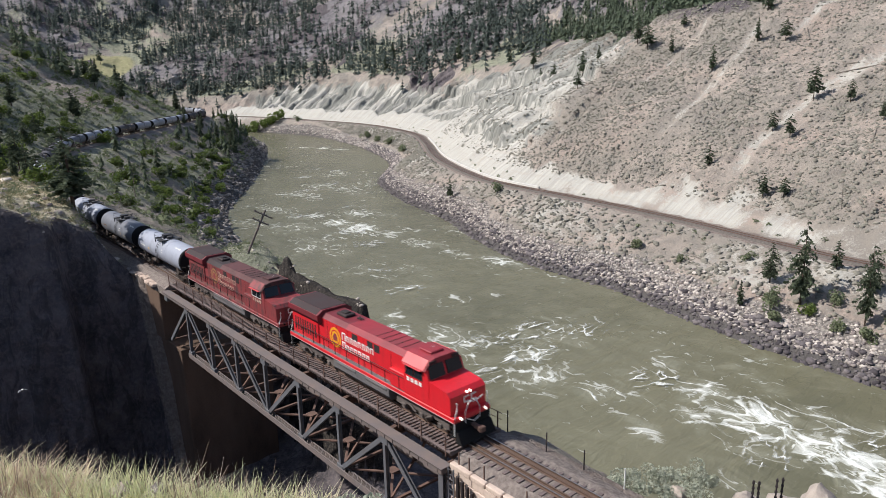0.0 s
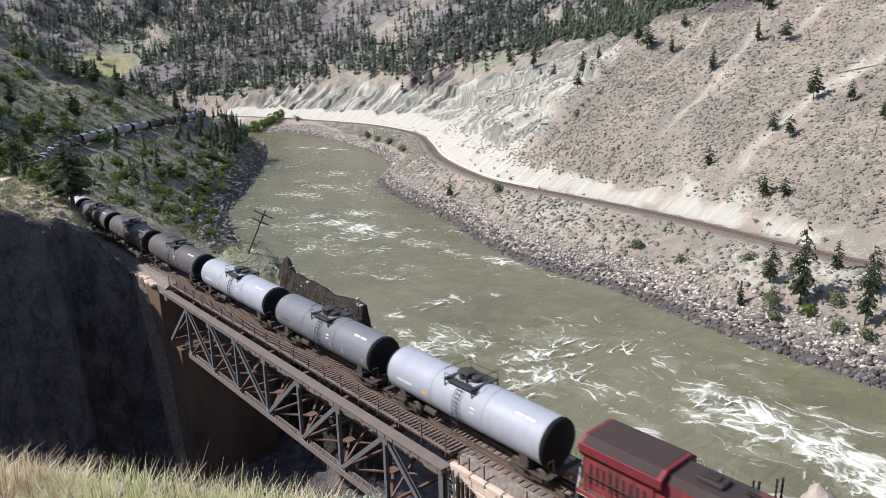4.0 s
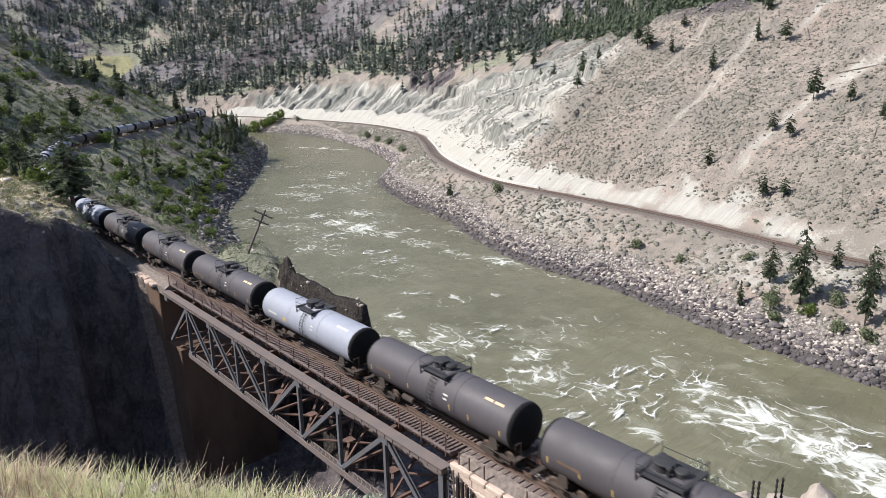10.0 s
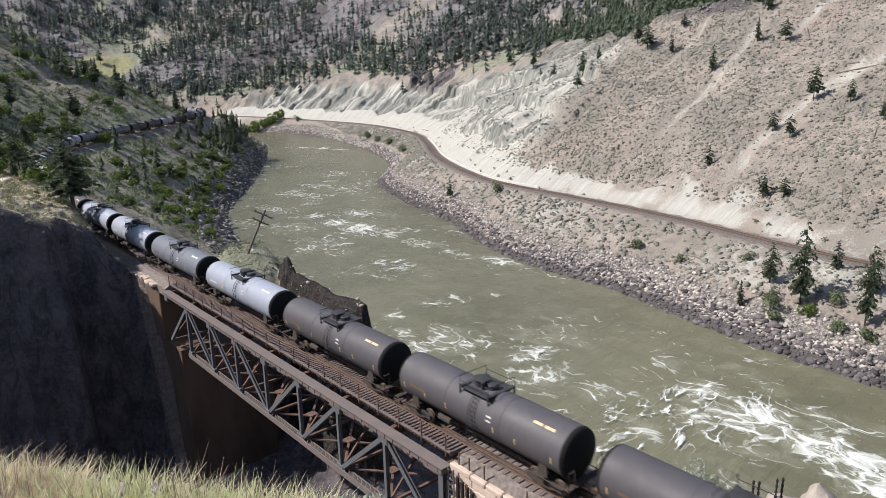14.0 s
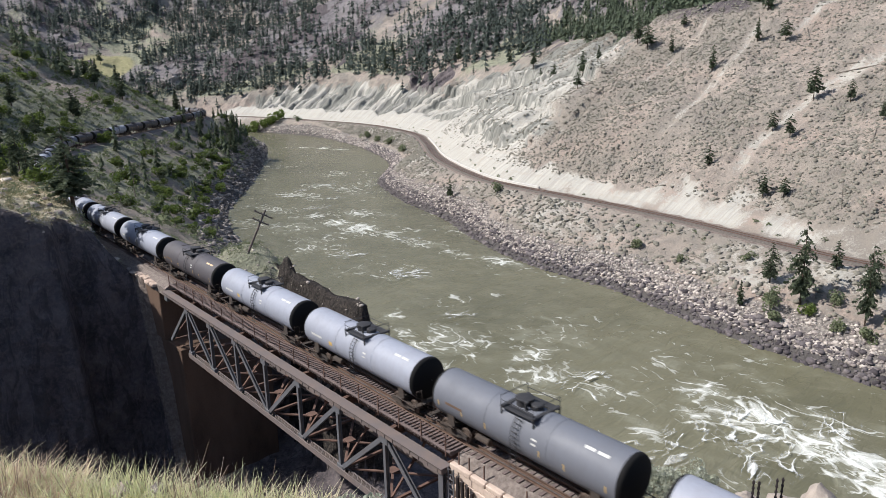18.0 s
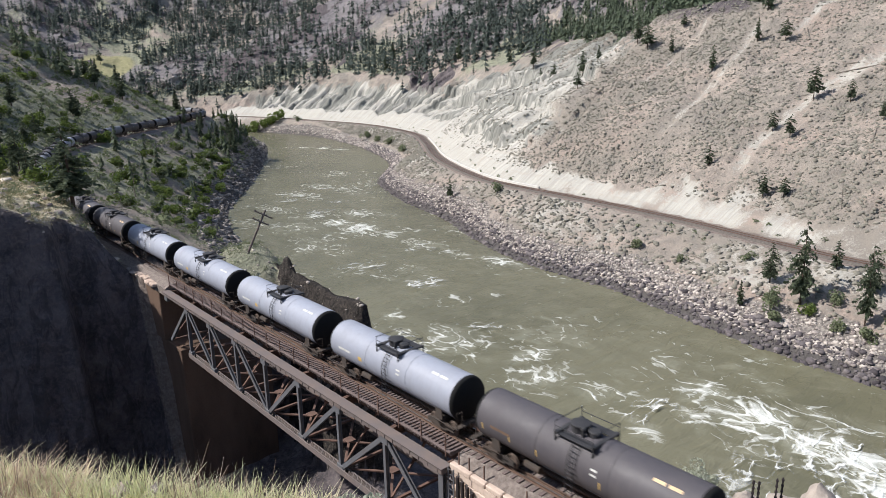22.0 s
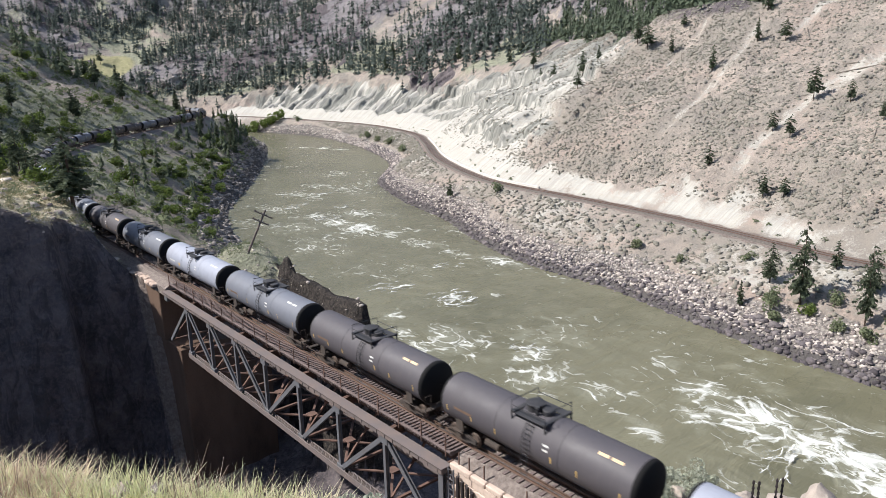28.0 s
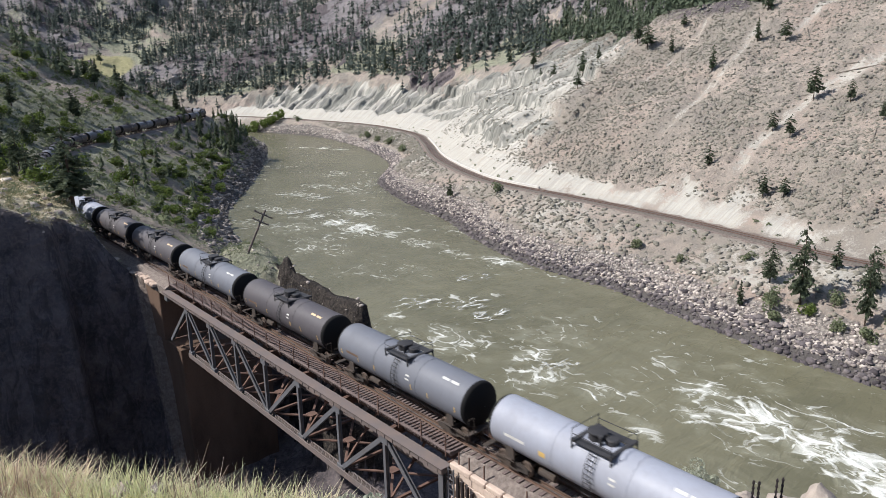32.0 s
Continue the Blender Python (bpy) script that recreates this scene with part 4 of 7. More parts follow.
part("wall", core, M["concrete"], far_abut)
for i in range(5):
    y = Y_FAR + 2.6 + i * 1.42
    part("coping_stone", Shape().box((-2.9 - random.uniform(0, 0.35), 0.03, -1.05), (-2.0, 1.38, -0.55 - random.uniform(0, 0.12)), chamfer=0.1), M["stone"], far_abut, "pale broken coping stone", at=pose(0, y, 0, 0, 0, random.uniform(-3, 3)))
# ---------------------------------------------------------------- the train
SPEED = 12.97
TANK_R, TANK_Z, HALF = 1.46, 2.50, 7.03


def paint_tank(name, base, dirt, rough, metal=0.0):
    k = Nodes(name)
    o = k.coord()
    streak = k.noise(k.coord((3.0, 3.0, 0.25)), 1.2, 4, 0.6)
    big = k.noise(o, 0.6, 4, 0.6)
    rnd = k.n("ShaderNodeObjectInfo").outputs["Random"]
    c = k.mix(k.math("MULTIPLY", k.ramp(streak, 0.45, 0.75), 0.35), base, dirt)
    c = k.mix(k.math("MULTIPLY", k.ramp(big, 0.42, 0.7), 0.35), c, dirt)
    c = k.mix(k.math("MULTIPLY", rnd, 0.25), c, tuple(v * 0.75 for v in base))
    k.bump(k.noise(o, 14, 3), 0.05, 0.01)
    return k.done(c, k.ramp(big, 0.3, 0.7, rough, rough + 0.18), metal, 0.4)


M["tank_silver"] = paint_tank("silver_tank_paint", (0.315, 0.335, 0.40), (0.24, 0.24, 0.265), 0.5, 0.0)
M["tank_grey"] = paint_tank("dull_grey_tank_paint", (0.150, 0.160, 0.190), (0.125, 0.128, 0.145), 0.55)
M["tank_dark"] = paint_tank("black_tank_paint", (0.074, 0.068, 0.077), (0.105, 0.094, 0.098), 0.55)
M["under"] = worn("grimy_running_gear", (0.055, 0.048, 0.045), (0.12, 0.085, 0.065), 0.8, 0.2, 3.0, 0.7)
M["black_steel"] = worn("black_painted_steel", (0.030, 0.030, 0.034), (0.075, 0.073, 0.075), 0.6, 0.1, 3.0, 0.6)
M["wheel"] = worn("wheel_steel", (0.16, 0.12, 0.10), (0.06, 0.05, 0.045), 0.6, 0.4, 3.0, 0.6)
M["head_black"] = worn("black_tank_head", (0.010, 0.010, 0.011), (0.028, 0.026, 0.025), 0.75, 0, 1.5, 0.5, spec=0.2)
M["white_mark"] = worn("white_lettering", (0.62, 0.62, 0.60), (0.35, 0.34, 0.32), 0.7, 0, 3.0, 0.5)
M["faint_orange"] = worn("worn_orange_lettering", (0.17, 0.105, 0.07), (0.09, 0.07, 0.06), 0.7, 0, 3.0, 0.6)
M["pale_orange"] = worn("faded_orange_lettering", (0.72, 0.52, 0.32), (0.45, 0.32, 0.2), 0.7, 0, 3.0, 0.4)
M["yellow_mark"] = worn("yellow_reflector", (0.62, 0.42, 0.14), (0.40, 0.28, 0.12), 0.6, 0, 3.0, 0.4)


def build_tank_car(colour):
    label = {"silver": "silver-grey railway tank car with black ends", "grey": "dull grey railway tank car with yellow marks",
             "dark": "dirty black railway tank car with white markings"}[colour]
    car = thing("tank_car", pose(0, 0, 0), label + " on the track", "tank car", "tank cars of the freight train")
    paint = M["tank_" + colour]
    body = Shape().turn([(-HALF + 0.28, TANK_R), (-HALF + 0.30, TANK_R), (-2.2, TANK_R), (2.2, TANK_R), (HALF - 0.3, TANK_R), (HALF - 0.28, TANK_R)], "y", 40, (0, 0, TANK_Z), close=False)
    tank = part("tank", body, paint, car, smooth=True)
    for sy in (-1, 1):
        prof = [(sy * (HALF - 0.28), TANK_R), (sy * (HALF - 0.12), TANK_R * 0.975), (sy * (HALF - 0.04), TANK_R * 0.94), (sy * HALF, TANK_R * 0.88), (sy * (HALF + 0.18), TANK_R * 0.62), (sy * (HALF + 0.27), TANK_R * 0.3), (sy * (HALF + 0.29), 0.02)]
        part("tank_head", Shape().turn(prof, "y", 40, (0, 0, TANK_Z), close=False), M["head_black"], car, "black dished tank end", smooth=True)
        part("weld_band", Shape().turn([(sy * 2.32 - 0.05, TANK_R + 0.001), (sy * 2.32 - 0.04, TANK_R + 0.018), (sy * 2.32 + 0.04, TANK_R + 0.018), (sy * 2.32 + 0.05, TANK_R + 0.001)], "y", 40, (0, 0, TANK_Z), close=False), paint, tank, smooth=True)
    # dome platform with valves and guard rails
    pf = Shape()
    zt = TANK_Z + TANK_R
    pf.box((-1.15, -1.25, zt - 0.10), (1.15, -1.0, zt + 0.02))
    pf.box((-1.15, 1.0, zt - 0.10), (1.15, 1.25, zt + 0.02))
    pf.box((-1.15, -1.0, zt - 0.10), (-0.62, 1.0, zt - 0.06))
    pf.box((0.62, -1.0, zt - 0.10), (1.15, 1.0, zt - 0.06))
    for sx in (-1, 1):
        pf.beam((sx * 1.1, -1.2, zt - 0.55), (sx * 1.1, -1.2, zt), 0.07, 0.07)
        pf.beam((sx * 1.1, 1.2, zt - 0.55), (sx * 1.1, 1.2, zt), 0.07, 0.07)
    platform = part("platform", pf, M["black_steel"], car, "black grating platform round the manway")
    for y in (-1.2, 1.2):
        part("end_hoop", Shape().tube([(-1.12, y, zt - 0.05), (-1.12, y, zt + 0.60), (1.12, y, zt + 0.60), (1.12, y, zt - 0.05)], 0.026, 5), M["black_steel"], platform)
    for sx in (-1, 1):
        part("guard_rail", Shape().tube([(sx * 1.12, -1.2, zt + 0.34), (sx * 1.12, 1.2, zt + 0.34)], 0.022, 5), M["black_steel"], platform)
    part("manway", Shape().turn([(zt - 0.1, 0.48), (zt + 0.30, 0.48), (zt + 0.31, 0.55), (zt + 0.38, 0.55), (zt + 0.42, 0.42)], "z", 16, (0, 0.42, 0)), M["black_steel"], platform, smooth=True)
    part("valve_housing", Shape().turn([(zt - 0.1, 0.36), (zt + 0.22, 0.36), (zt + 0.27, 0.30)], "z", 14, (0.05, -0.48, 0)), M["black_steel"], platform, smooth=True)
    part("relief_valve", Shape().turn([(zt - 0.1, 0.1), (zt + 0.34, 0.1), (zt + 0.36, 0.15), (zt + 0.44, 0.12)], "z", 10, (-0.45, -0.1, 0)), M["black_steel"], platform, smooth=True)
    # ladders that follow the shell
    for sx in (-1, 1):
        ld = Shape()
        for y in (-0.22, 0.22):
            pts = [(sx * (TANK_R + 0.14) * math.sin(a), y - 0.15, TANK_Z + (TANK_R + 0.14) * math.cos(a)) for a in np.linspace(0.72, 1.75, 8)]
            ld.tube(pts + [(sx * 1.58, y - 0.15, 0.75)], 0.026, 5)
        for a in np.linspace(0.8, 1.75, 7):
            ld.tube([(sx * (TANK_R + 0.14) * math.sin(a), yy - 0.15, TANK_Z + (TANK_R + 0.14) * math.cos(a)) for yy in (-0.22, 0.22)], 0.02, 5)
        for z in (0.8, 1.2, 1.6, 2.0):
            ld.tube([(sx * 1.58, -0.37, z), (sx * 1.58, 0.07, z)], 0.02, 5)
        part("ladder", ld, M["black_steel"], car, "black steel ladder")
    # underframe: stub sills, bolsters, end platforms, brake gear
    for sy in (-1, 1):
        sill = Shape().box((-0.28, sy * 5.2 - 1.7, 0.72), (0.28, sy * 5.2 + 1.7, 1.10), chamfer=0.03)
        sill.box((-1.35, sy * 5.45 - 0.22, 0.72), (1.35, sy * 5.45 + 0.22, 1.0), chamfer=0.03)
        sill.box((-0.28, min(sy * 6.2, sy * 7.4), 0.72), (0.28, max(sy * 6.2, sy * 7.4), 1.08), chamfer=0.03)
        for sx in (-1, 1):
            sill.extrude([(sy * 5.45 - 0.35, 1.0), (sy * 5.45 + 0.35, 1.0), (sy * 5.45 + 0.25, 1.95), (sy * 5.45 - 0.25, 1.95)], sx * 1.18 - 0.04, sx * 1.18 + 0.04)
        part("stub_sill", sill, M["under"], car)
        ep = Shape().box((-1.45, min(sy * 7.1, sy * 7.45), 1.02), (1.45, max(sy * 7.1, sy * 7.45), 1.08))
        for sx in (-1, 1):
            ep.tube([(sx * 1.4, sy * 7.4, 0.45), (sx * 1.4, sy * 7.4, 2.1), (sx * 0.95, sy * 7.4, 2.1), (sx * 0.95, sy * 7.4, 1.05)], 0.024, 5)
            ep.tube([(sx * 1.4, sy * 7.4, 0.5), (sx * 0.95, sy * 7.4, 0.5)], 0.02, 5)
            ep.tube([(sx * 1.45, sy * 7.1, 1.05), (sx * 1.45, sy * 4.9, 1.05)], 0.03, 5)
        part("end_platform", ep, M["under"], car)
        cp = Shape().box((-0.13, min(sy * 7.3, sy * 7.96), 0.74), (0.13, max(sy * 7.3, sy * 7.96), 1.0), chamfer=0.03)
        cp.box((-0.2, min(sy * 7.75, sy * 8.01), 0.7), (0.2, max(sy * 7.75, sy * 8.01), 1.04), chamfer=0.04)
        part("coupler", cp, M["rust"], car, "rusty knuckle coupler")
        truck = Shape()
        for sx in (-1, 1):
            o = [(-1.25, 0.38), (-1.25, 0.62), (-0.55, 0.80), (0.55, 0.80), (1.25, 0.62), (1.25, 0.38), (0.75, 0.38), (0.45, 0.25), (-0.45, 0.25), (-0.75, 0.38)]
            truck.extrude([(y + sy * 5.45, z) for y, z in o], sx * 1.0 - 0.07, sx * 1.0 + 0.07)
        truck.box((-1.1, sy * 5.45 - 0.18, 0.42), (1.1, sy * 5.45 + 0.18, 0.72), chamfer=0.04)
        bogie = part("truck", truck, M["under"], car, "three-piece truck frame")
        for dy in (-0.88, 0.88):
            w = Shape()
            for sx in (-1, 1):
                w.turn([(sx * 0.68, 0.49), (sx * 0.71, 0.49), (sx * 0.72, 0.46), (sx * 0.82, 0.45), (sx * 0.82, 0.36), (sx * 0.78, 0.34), (sx * 0.78, 0.14), (sx * 0.86, 0.12)], "x", 18, (0, sy * 5.45 + dy, 0.455))
            w.turn([(-0.95, 0.085), (0.95, 0.085)], "x", 8, (0, sy * 5.45 + dy, 0.455))
            part("wheelset", w, M["wheel"], bogie)
    bt = Shape()
    bt.turn([(-0.6, 0.05), (-0.55, 0.22), (0.55, 0.22), (0.6, 0.05)], "y", 12, (-0.75, 3.0, 0.85))
    bt.tube([(-0.3, -3.5, 0.72), (-0.3, 3.5, 0.72)], 0.035, 5)
    part("brake_gear", bt, M["under"], car)
    part("outlet", Shape().turn([(0.55, 0.2), (0.8, 0.22), (0.86, 0.3), (1.15, 0.3)], "z", 12, (0, 0.3, 0)), M["under"], car)

    def plaque(name, y0, y1, ang, h, mat, sx):
        """A marking that lies on the shell."""
        vs, fs = [], []
        n = 4
        for i in range(n + 1):
            a = ang + (i / n - 0.5) * h / TANK_R
            for y in (y0, y1):
                vs.append((sx * (TANK_R + 0.006) * math.cos(a), y, TANK_Z + (TANK_R + 0.006) * math.sin(a)))
        fs = [(2 * i, 2 * i + 1, 2 * i + 3, 2 * i + 2) for i in range(n)]
        return Shape().add(vs, fs)

    for sx in (-1, 1):
        f = -sx
        mk = Shape()
        q = plaque("m", f * 4.9 - 0.75, f * 4.9 + 0.75, 0.02, 0.17, None, sx)
        mk.add(q.v, q.f)
        part("reporting_mark", mk, M["white_mark"] if colour == "silver" else M["faint_orange"], tank, "faded bar of lettering")
        mk = Shape()
        for ang in (0.16, 0.34):
            q = plaque("m", -f * 1.5 - 0.19, -f * 1.5 + 0.19, ang, 0.11, None, sx)
            mk.add(q.v, q.f)
        part("data_panel", mk, M["white_mark"], tank, "small white data lettering")
        if colour != "silver":
            for y in (-6.2, -3.6, -1.9, 2.2, 4.2, 6.3):
                part("reflector", plaque("m", y - 0.04, y + 0.04, -0.12, 0.40, None, sx), M["yellow_mark"], tank, "yellow reflector strip")
        else:
            part("hazard_mark", plaque("m", f * 2.9 - 0.22, f * 2.9 + 0.22, -0.05, 0.30, None, sx), M["yellow_mark"], tank, "small orange-yellow patch")
    for sx in (-1, 1):
        for y0, y1 in ((5.95, 5.25), (5.1, 4.45)):
            part("top_mark", plaque("m", min(sx * y0, sx * y1), max(sx * y0, sx * y1), 0.98, 0.17, None, sx), M["pale_orange"] if colour == "dark" else M["white_mark"], tank, "stencilled bar near the top")
    return car


CAR_PITCH, CAR_FIRST = 16.04, 37.97
SEQUENCE = ("silver grey silver dark dark dark silver dark dark dark silver grey silver silver dark silver silver silver silver "
            "dark dark grey silver grey dark grey dark dark silver dark dark grey dark dark grey dark dark dark grey dark dark grey dark dark dark grey dark dark grey dark dark dark dark").split()
MASTER = {c: build_tank_car(c) for c in ("silver", "grey", "dark")}
TRAIN = []
_used = set()
for i, c in enumerate(SEQUENCE):
    if c in _used:
        ob = copy_thing(MASTER[c], pose(0, 0, 0))
    else:
        ob = MASTER[c]
        _used.add(c)
    TRAIN.append((ob, CAR_FIRST + CAR_PITCH * i + float(np.interp(i, (9, 11, 15, 16, 19, 22), (0.0, 0.30, 0.08, 0.34, 0.86, 0.42)))))

# ---------------------------------------------------------------- locomotives
def loco_paint(name, base, soot, amount, gloss):
    k = Nodes(name)
    o = k.coord()
    streak = k.noise(k.coord((2.2, 2.2, 0.3)), 1.3, 5, 0.62)
    big = k.noise(o, 0.7, 4, 0.6)
    f = k.math("MULTIPLY", k.math("MULTIPLY", k.ramp(streak, 0.40, 0.72), k.ramp(big, 0.3, 0.6)), amount)
    c = k.mix(f, base, soot)
    k.bump(k.noise(o, 9, 3), 0.04, 0.01)
    return k.done(c, k.ramp(big, 0.3, 0.7, gloss, gloss + 0.2), 0, 0.5)


M["red_clean"] = loco_paint("bright_red_paint", (0.62, 0.018, 0.028), (0.30, 0.03, 0.03), 0.5, 0.30)
M["red_dirty"] = loco_paint("sooty_red_paint", (0.235, 0.034, 0.038), (0.060, 0.032, 0.032), 1.5, 0.55)
# paler red: sunlight on the sloping cab panels, put into the paint
M["red_panel"] = loco_paint("sunlit_red_panel", (0.58, 0.075, 0.080), (0.46, 0.06, 0.065), 0.5, 0.4)
M["roof_clean"] = worn("red_roof_paint", (0.30, 0.028, 0.040), (0.15, 0.05, 0.055), 0.55, 0, 1.2, 0.7)
M["roof_soot"] = worn("sooty_roof", (0.034, 0.026, 0.027), (0.065, 0.032, 0.032), 0.7, 0, 1.0, 0.5)
M["roof_grimy"] = worn("grimy_red_roof", (0.105, 0.040, 0.040), (0.040, 0.028, 0.028), 0.7, 0, 1.0, 0.9)
M["maroon"] = worn("sooty_maroon_paint", (0.20, 0.020, 0.030), (0.07, 0.03, 0.03), 0.5, 0, 1.2, 0.6)
M["grimy_red"] = worn("grimy_red_walkway", (0.16, 0.055, 0.050), (0.08, 0.05, 0.045), 0.8, 0, 2, 0.7)
M["grille"] = worn("dark_grille", (0.030, 0.024, 0.025), (0.07, 0.05, 0.05), 0.7, 0.2, 5, 0.5)
M["tank_steel"] = worn("fuel_tank_grey", (0.125, 0.12, 0.125), (0.22, 0.195, 0.185), 0.6, 0.1, 1.5, 0.5)
M["truck_grey"] = worn("dusty_truck_frame", (0.15, 0.125, 0.115), (0.06, 0.05, 0.048), 0.85, 0.1, 3, 0.8)
M["rail_white"] = worn("white_handrail", (0.72, 0.72, 0.70), (0.4, 0.38, 0.36), 0.5, 0, 4, 0.4)
M["gold"] = worn("gold_paint", (0.80, 0.36, 0.02), (0.6, 0.22, 0.02), 0.5, 0, 4, 0.4)
M["gold_faded"] = worn("faded_gold_paint", (0.33, 0.17, 0.07), (0.20, 0.06, 0.045), 0.6, 0, 3, 0.9)
M["white_paint"] = worn("white_letter_paint", (0.78, 0.77, 0.74), (0.55, 0.50, 0.48), 0.55, 0, 4, 0.3)
M["cream_faded"] = worn("faded_cream_letter_paint", (0.52, 0.36, 0.29), (0.26, 0.10, 0.085), 0.6, 0, 3, 0.9)


def window_glass():
    k = Nodes("dark_cab_glass")
    return k.done((0.014, 0.017, 0.022), 0.16, 0, 0.3)


def lamp_glass():
    k = Nodes("lit_headlight")
    k.put(k.b.inputs["Emission Color"], (1.0, 0.93, 0.8))
    k.b.inputs["Emission Strength"].default_value = 1.2
    return k.done((0.9, 0.9, 0.85), 0.2)


M["pale_stripe"] = worn("pale_pink_stripe", (0.55, 0.36, 0.36), (0.35, 0.15, 0.15), 0.6, 0, 3, 0.6)
M["cab_glass"] = window_glass()
M["lamp"] = lamp_glass()


def build_loco(clean):
    red, roof = (M["red_clean"], M["roof_clean"]) if clean else (M["red_dirty"], M["roof_grimy"])
    letter, disc = (M["white_paint"], M["gold"]) if clean else (M["cream_faded"], M["gold_faded"])
    label = "clean bright red diesel locomotive leading the freight train" if clean else "sooty faded red diesel locomotive coupled second in the train"
    loco = thing("diesel_locomotive", pose(0, 0, 0), label, "locomotive", "locomotives of the freight train")
    # y runs from the nose (negative) to the radiator end (positive)
    HW = 1.20                       # half width of the hood
    sill = Shape().box((-1.56, -10.15, 1.42), (1.56, 10.15, 1.74), chamfer=0.03)
    frame = part("underframe", sill, red, loco)
    for sx in (-1, 1):
        part("stripe", Shape().box((sx * 1.565 - 0.006, -10.1, 1.43), (sx * 1.565 + 0.006, 10.1, 1.49)), M["pale_stripe"], frame, "pale reflective sill stripe")
    part("walkway", Shape().box((-1.53, -5.2, 1.745), (1.53, 10.1, 1.775)), M["tank_steel"] if clean else M["grimy_red"], frame, "grey walkway plate")
    # nose: full width, sloped top, chamfered front
    nose = Shape()
    o = [(-9.75, 1.5), (-9.75, 2.95), (-9.45, 3.22), (-7.75, 3.42), (-7.75, 1.5)]
    nose.extrude(o, -1.50, 1.50)
    nz = part("nose", nose, red, loco)
    part("nose_door", Shape().box((-0.05, -9.80, 1.75), (0.85, -9.755, 2.85), chamfer=0.03), red, nz)
    bars = Shape()
    for x in (-0.42, 0.18):
        bars.box((x, -9.815, 2.34), (x + 0.46, -9.803, 2.42)).box((x, -9.815, 2.70), (x + 0.46, -9.803, 2.78)).box((x, -9.815, 2.34), (x + 0.09, -9.803, 2.78))
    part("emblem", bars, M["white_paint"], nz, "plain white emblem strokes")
    for x in (-0.14, 0.14):
        part("headlight", Shape().turn([(-9.86, 0.07), (-9.80, 0.08), (-9.74, 0.08)], "y", 12, (x, 0, 3.02)), M["lamp"] if clean else M["cab_glass"], nz, "lit headlight" if clean else "dark headlight")
    # cab
    cab = Shape()
    o = [(-7.75, 1.74), (-7.75, 3.42), (-7.51, 4.08), (-5.2, 4.08), (-5.2, 1.74)]
    cab.extrude(o, -1.52, 1.52)
    cb = part("cab", cab, red, loco)
    rf = Shape()
    rf.sweep([(-1.62, 4.00), (-1.08, 4.58), (-0.70, 4.68), (0.70, 4.68), (1.08, 4.58), (1.62, 4.00)], -7.48, -5.1)
    part("cab_roof", rf, roof, cb, "weathered cab roof")
    for sx in (-1, 1):
        part("roof_side", Shape().sweep([(sx * 1.60, 4.04), (sx * 1.10, 4.58), (sx * 1.13, 4.60), (sx * 1.64, 4.05)][::sx], -7.36, -5.2), M["red_panel"] if clean else red, cb, "sloping roof panel")
    ac = Shape().box((-0.55, -6.9, 4.66), (0.55, -5.7, 4.84), chamfer=0.05)
    part("roof_unit", ac, roof, cb)
    for sx in (-1, 1):
        wv = [Vector((sx * 0.10 - (0 if sx > 0 else 0), -7.775, 3.50)), Vector((sx * 1.38, -7.775, 3.50)), Vector((sx * 1.30, -7.475, 4.30)), Vector((sx * 0.10, -7.475, 4.30))]
        d = Vector((0, -0.03, -0.01))
        part("windshield", Shape().add([v + d for v in wv] + wv, [(0, 1, 2, 3), (7, 6, 5, 4), (0, 4, 5, 1), (1, 5, 6, 2), (2, 6, 7, 3), (3, 7, 4, 0)]), M["cab_glass"], cb, "raked dark windshield pane")
        for y in (-7.0, -6.15):
            part("side_window", Shape().box((sx * 1.525 - 0.012, y - 0.05, 3.28), (sx * 1.525 + 0.012, y + 0.66, 3.95)), M["cab_glass"], cb, "dark sliding cab window")
        wf = Shape()
        for z in (3.22, 3.96):
            wf.box((sx * 1.53 - 0.015, -7.12, z), (sx * 1.53 + 0.015, -5.40, z + 0.05))
        for y in (-7.12, -6.30, -5.44):
            wf.box((sx * 1.53 - 0.015, y, 3.22), (sx * 1.53 + 0.015, y + 0.05, 4.0))
        part("window_frame", wf, M["rail_white"] if not clean else M["grille"], cb)
        part("awning", Shape().extrude([(-7.2, 3.97), (-5.35, 3.97), (-5.35, 4.0), (-7.2, 4.0)], sx * 1.52, sx * 1.78), M["red_panel"], cb, "small window awning")
        for i in range(4):
            y = -7.05 + i * 0.42
            part("number_bar", Shape().box((sx * 1.532 - 0.006, y, 2.80), (sx * 1.532 + 0.006, y + 0.26, 3.08)), letter, cb)
        part("number_board", Shape().box((sx * 0.95 - 0.3, -7.56, 4.36), (sx * 0.95 + 0.3, -7.50, 4.55)), M["grille"], cb)
    # hood with its panels
    hood = Shape()
    hood.sweep([(-HW, 1.75), (-HW, 4.05), (-0.85, 4.38), (0.85, 4.38), (HW, 4.05), (HW, 1.75)], -5.2, 6.0)
    hd = part("engine_hood", hood, red, loco)
    part("hood_roof", Shape().sweep([(-HW - 0.01, 4.06), (-0.86, 4.392), (0.86, 4.392), (HW + 0.01, 4.06), (0.84, 4.36), (-0.84, 4.36)], -5.18, 2.1), roof, hd)
    part("exhaust_roof", Shape().sweep([(-HW - 0.01, 4.06), (-0.86, 4.392), (0.86, 4.392), (HW + 0.01, 4.06), (0.84, 4.36), (-0.84, 4.36)], 2.1, 5.98), M["maroon"] if clean else M["roof_soot"], hd, "roof darkened by exhaust")
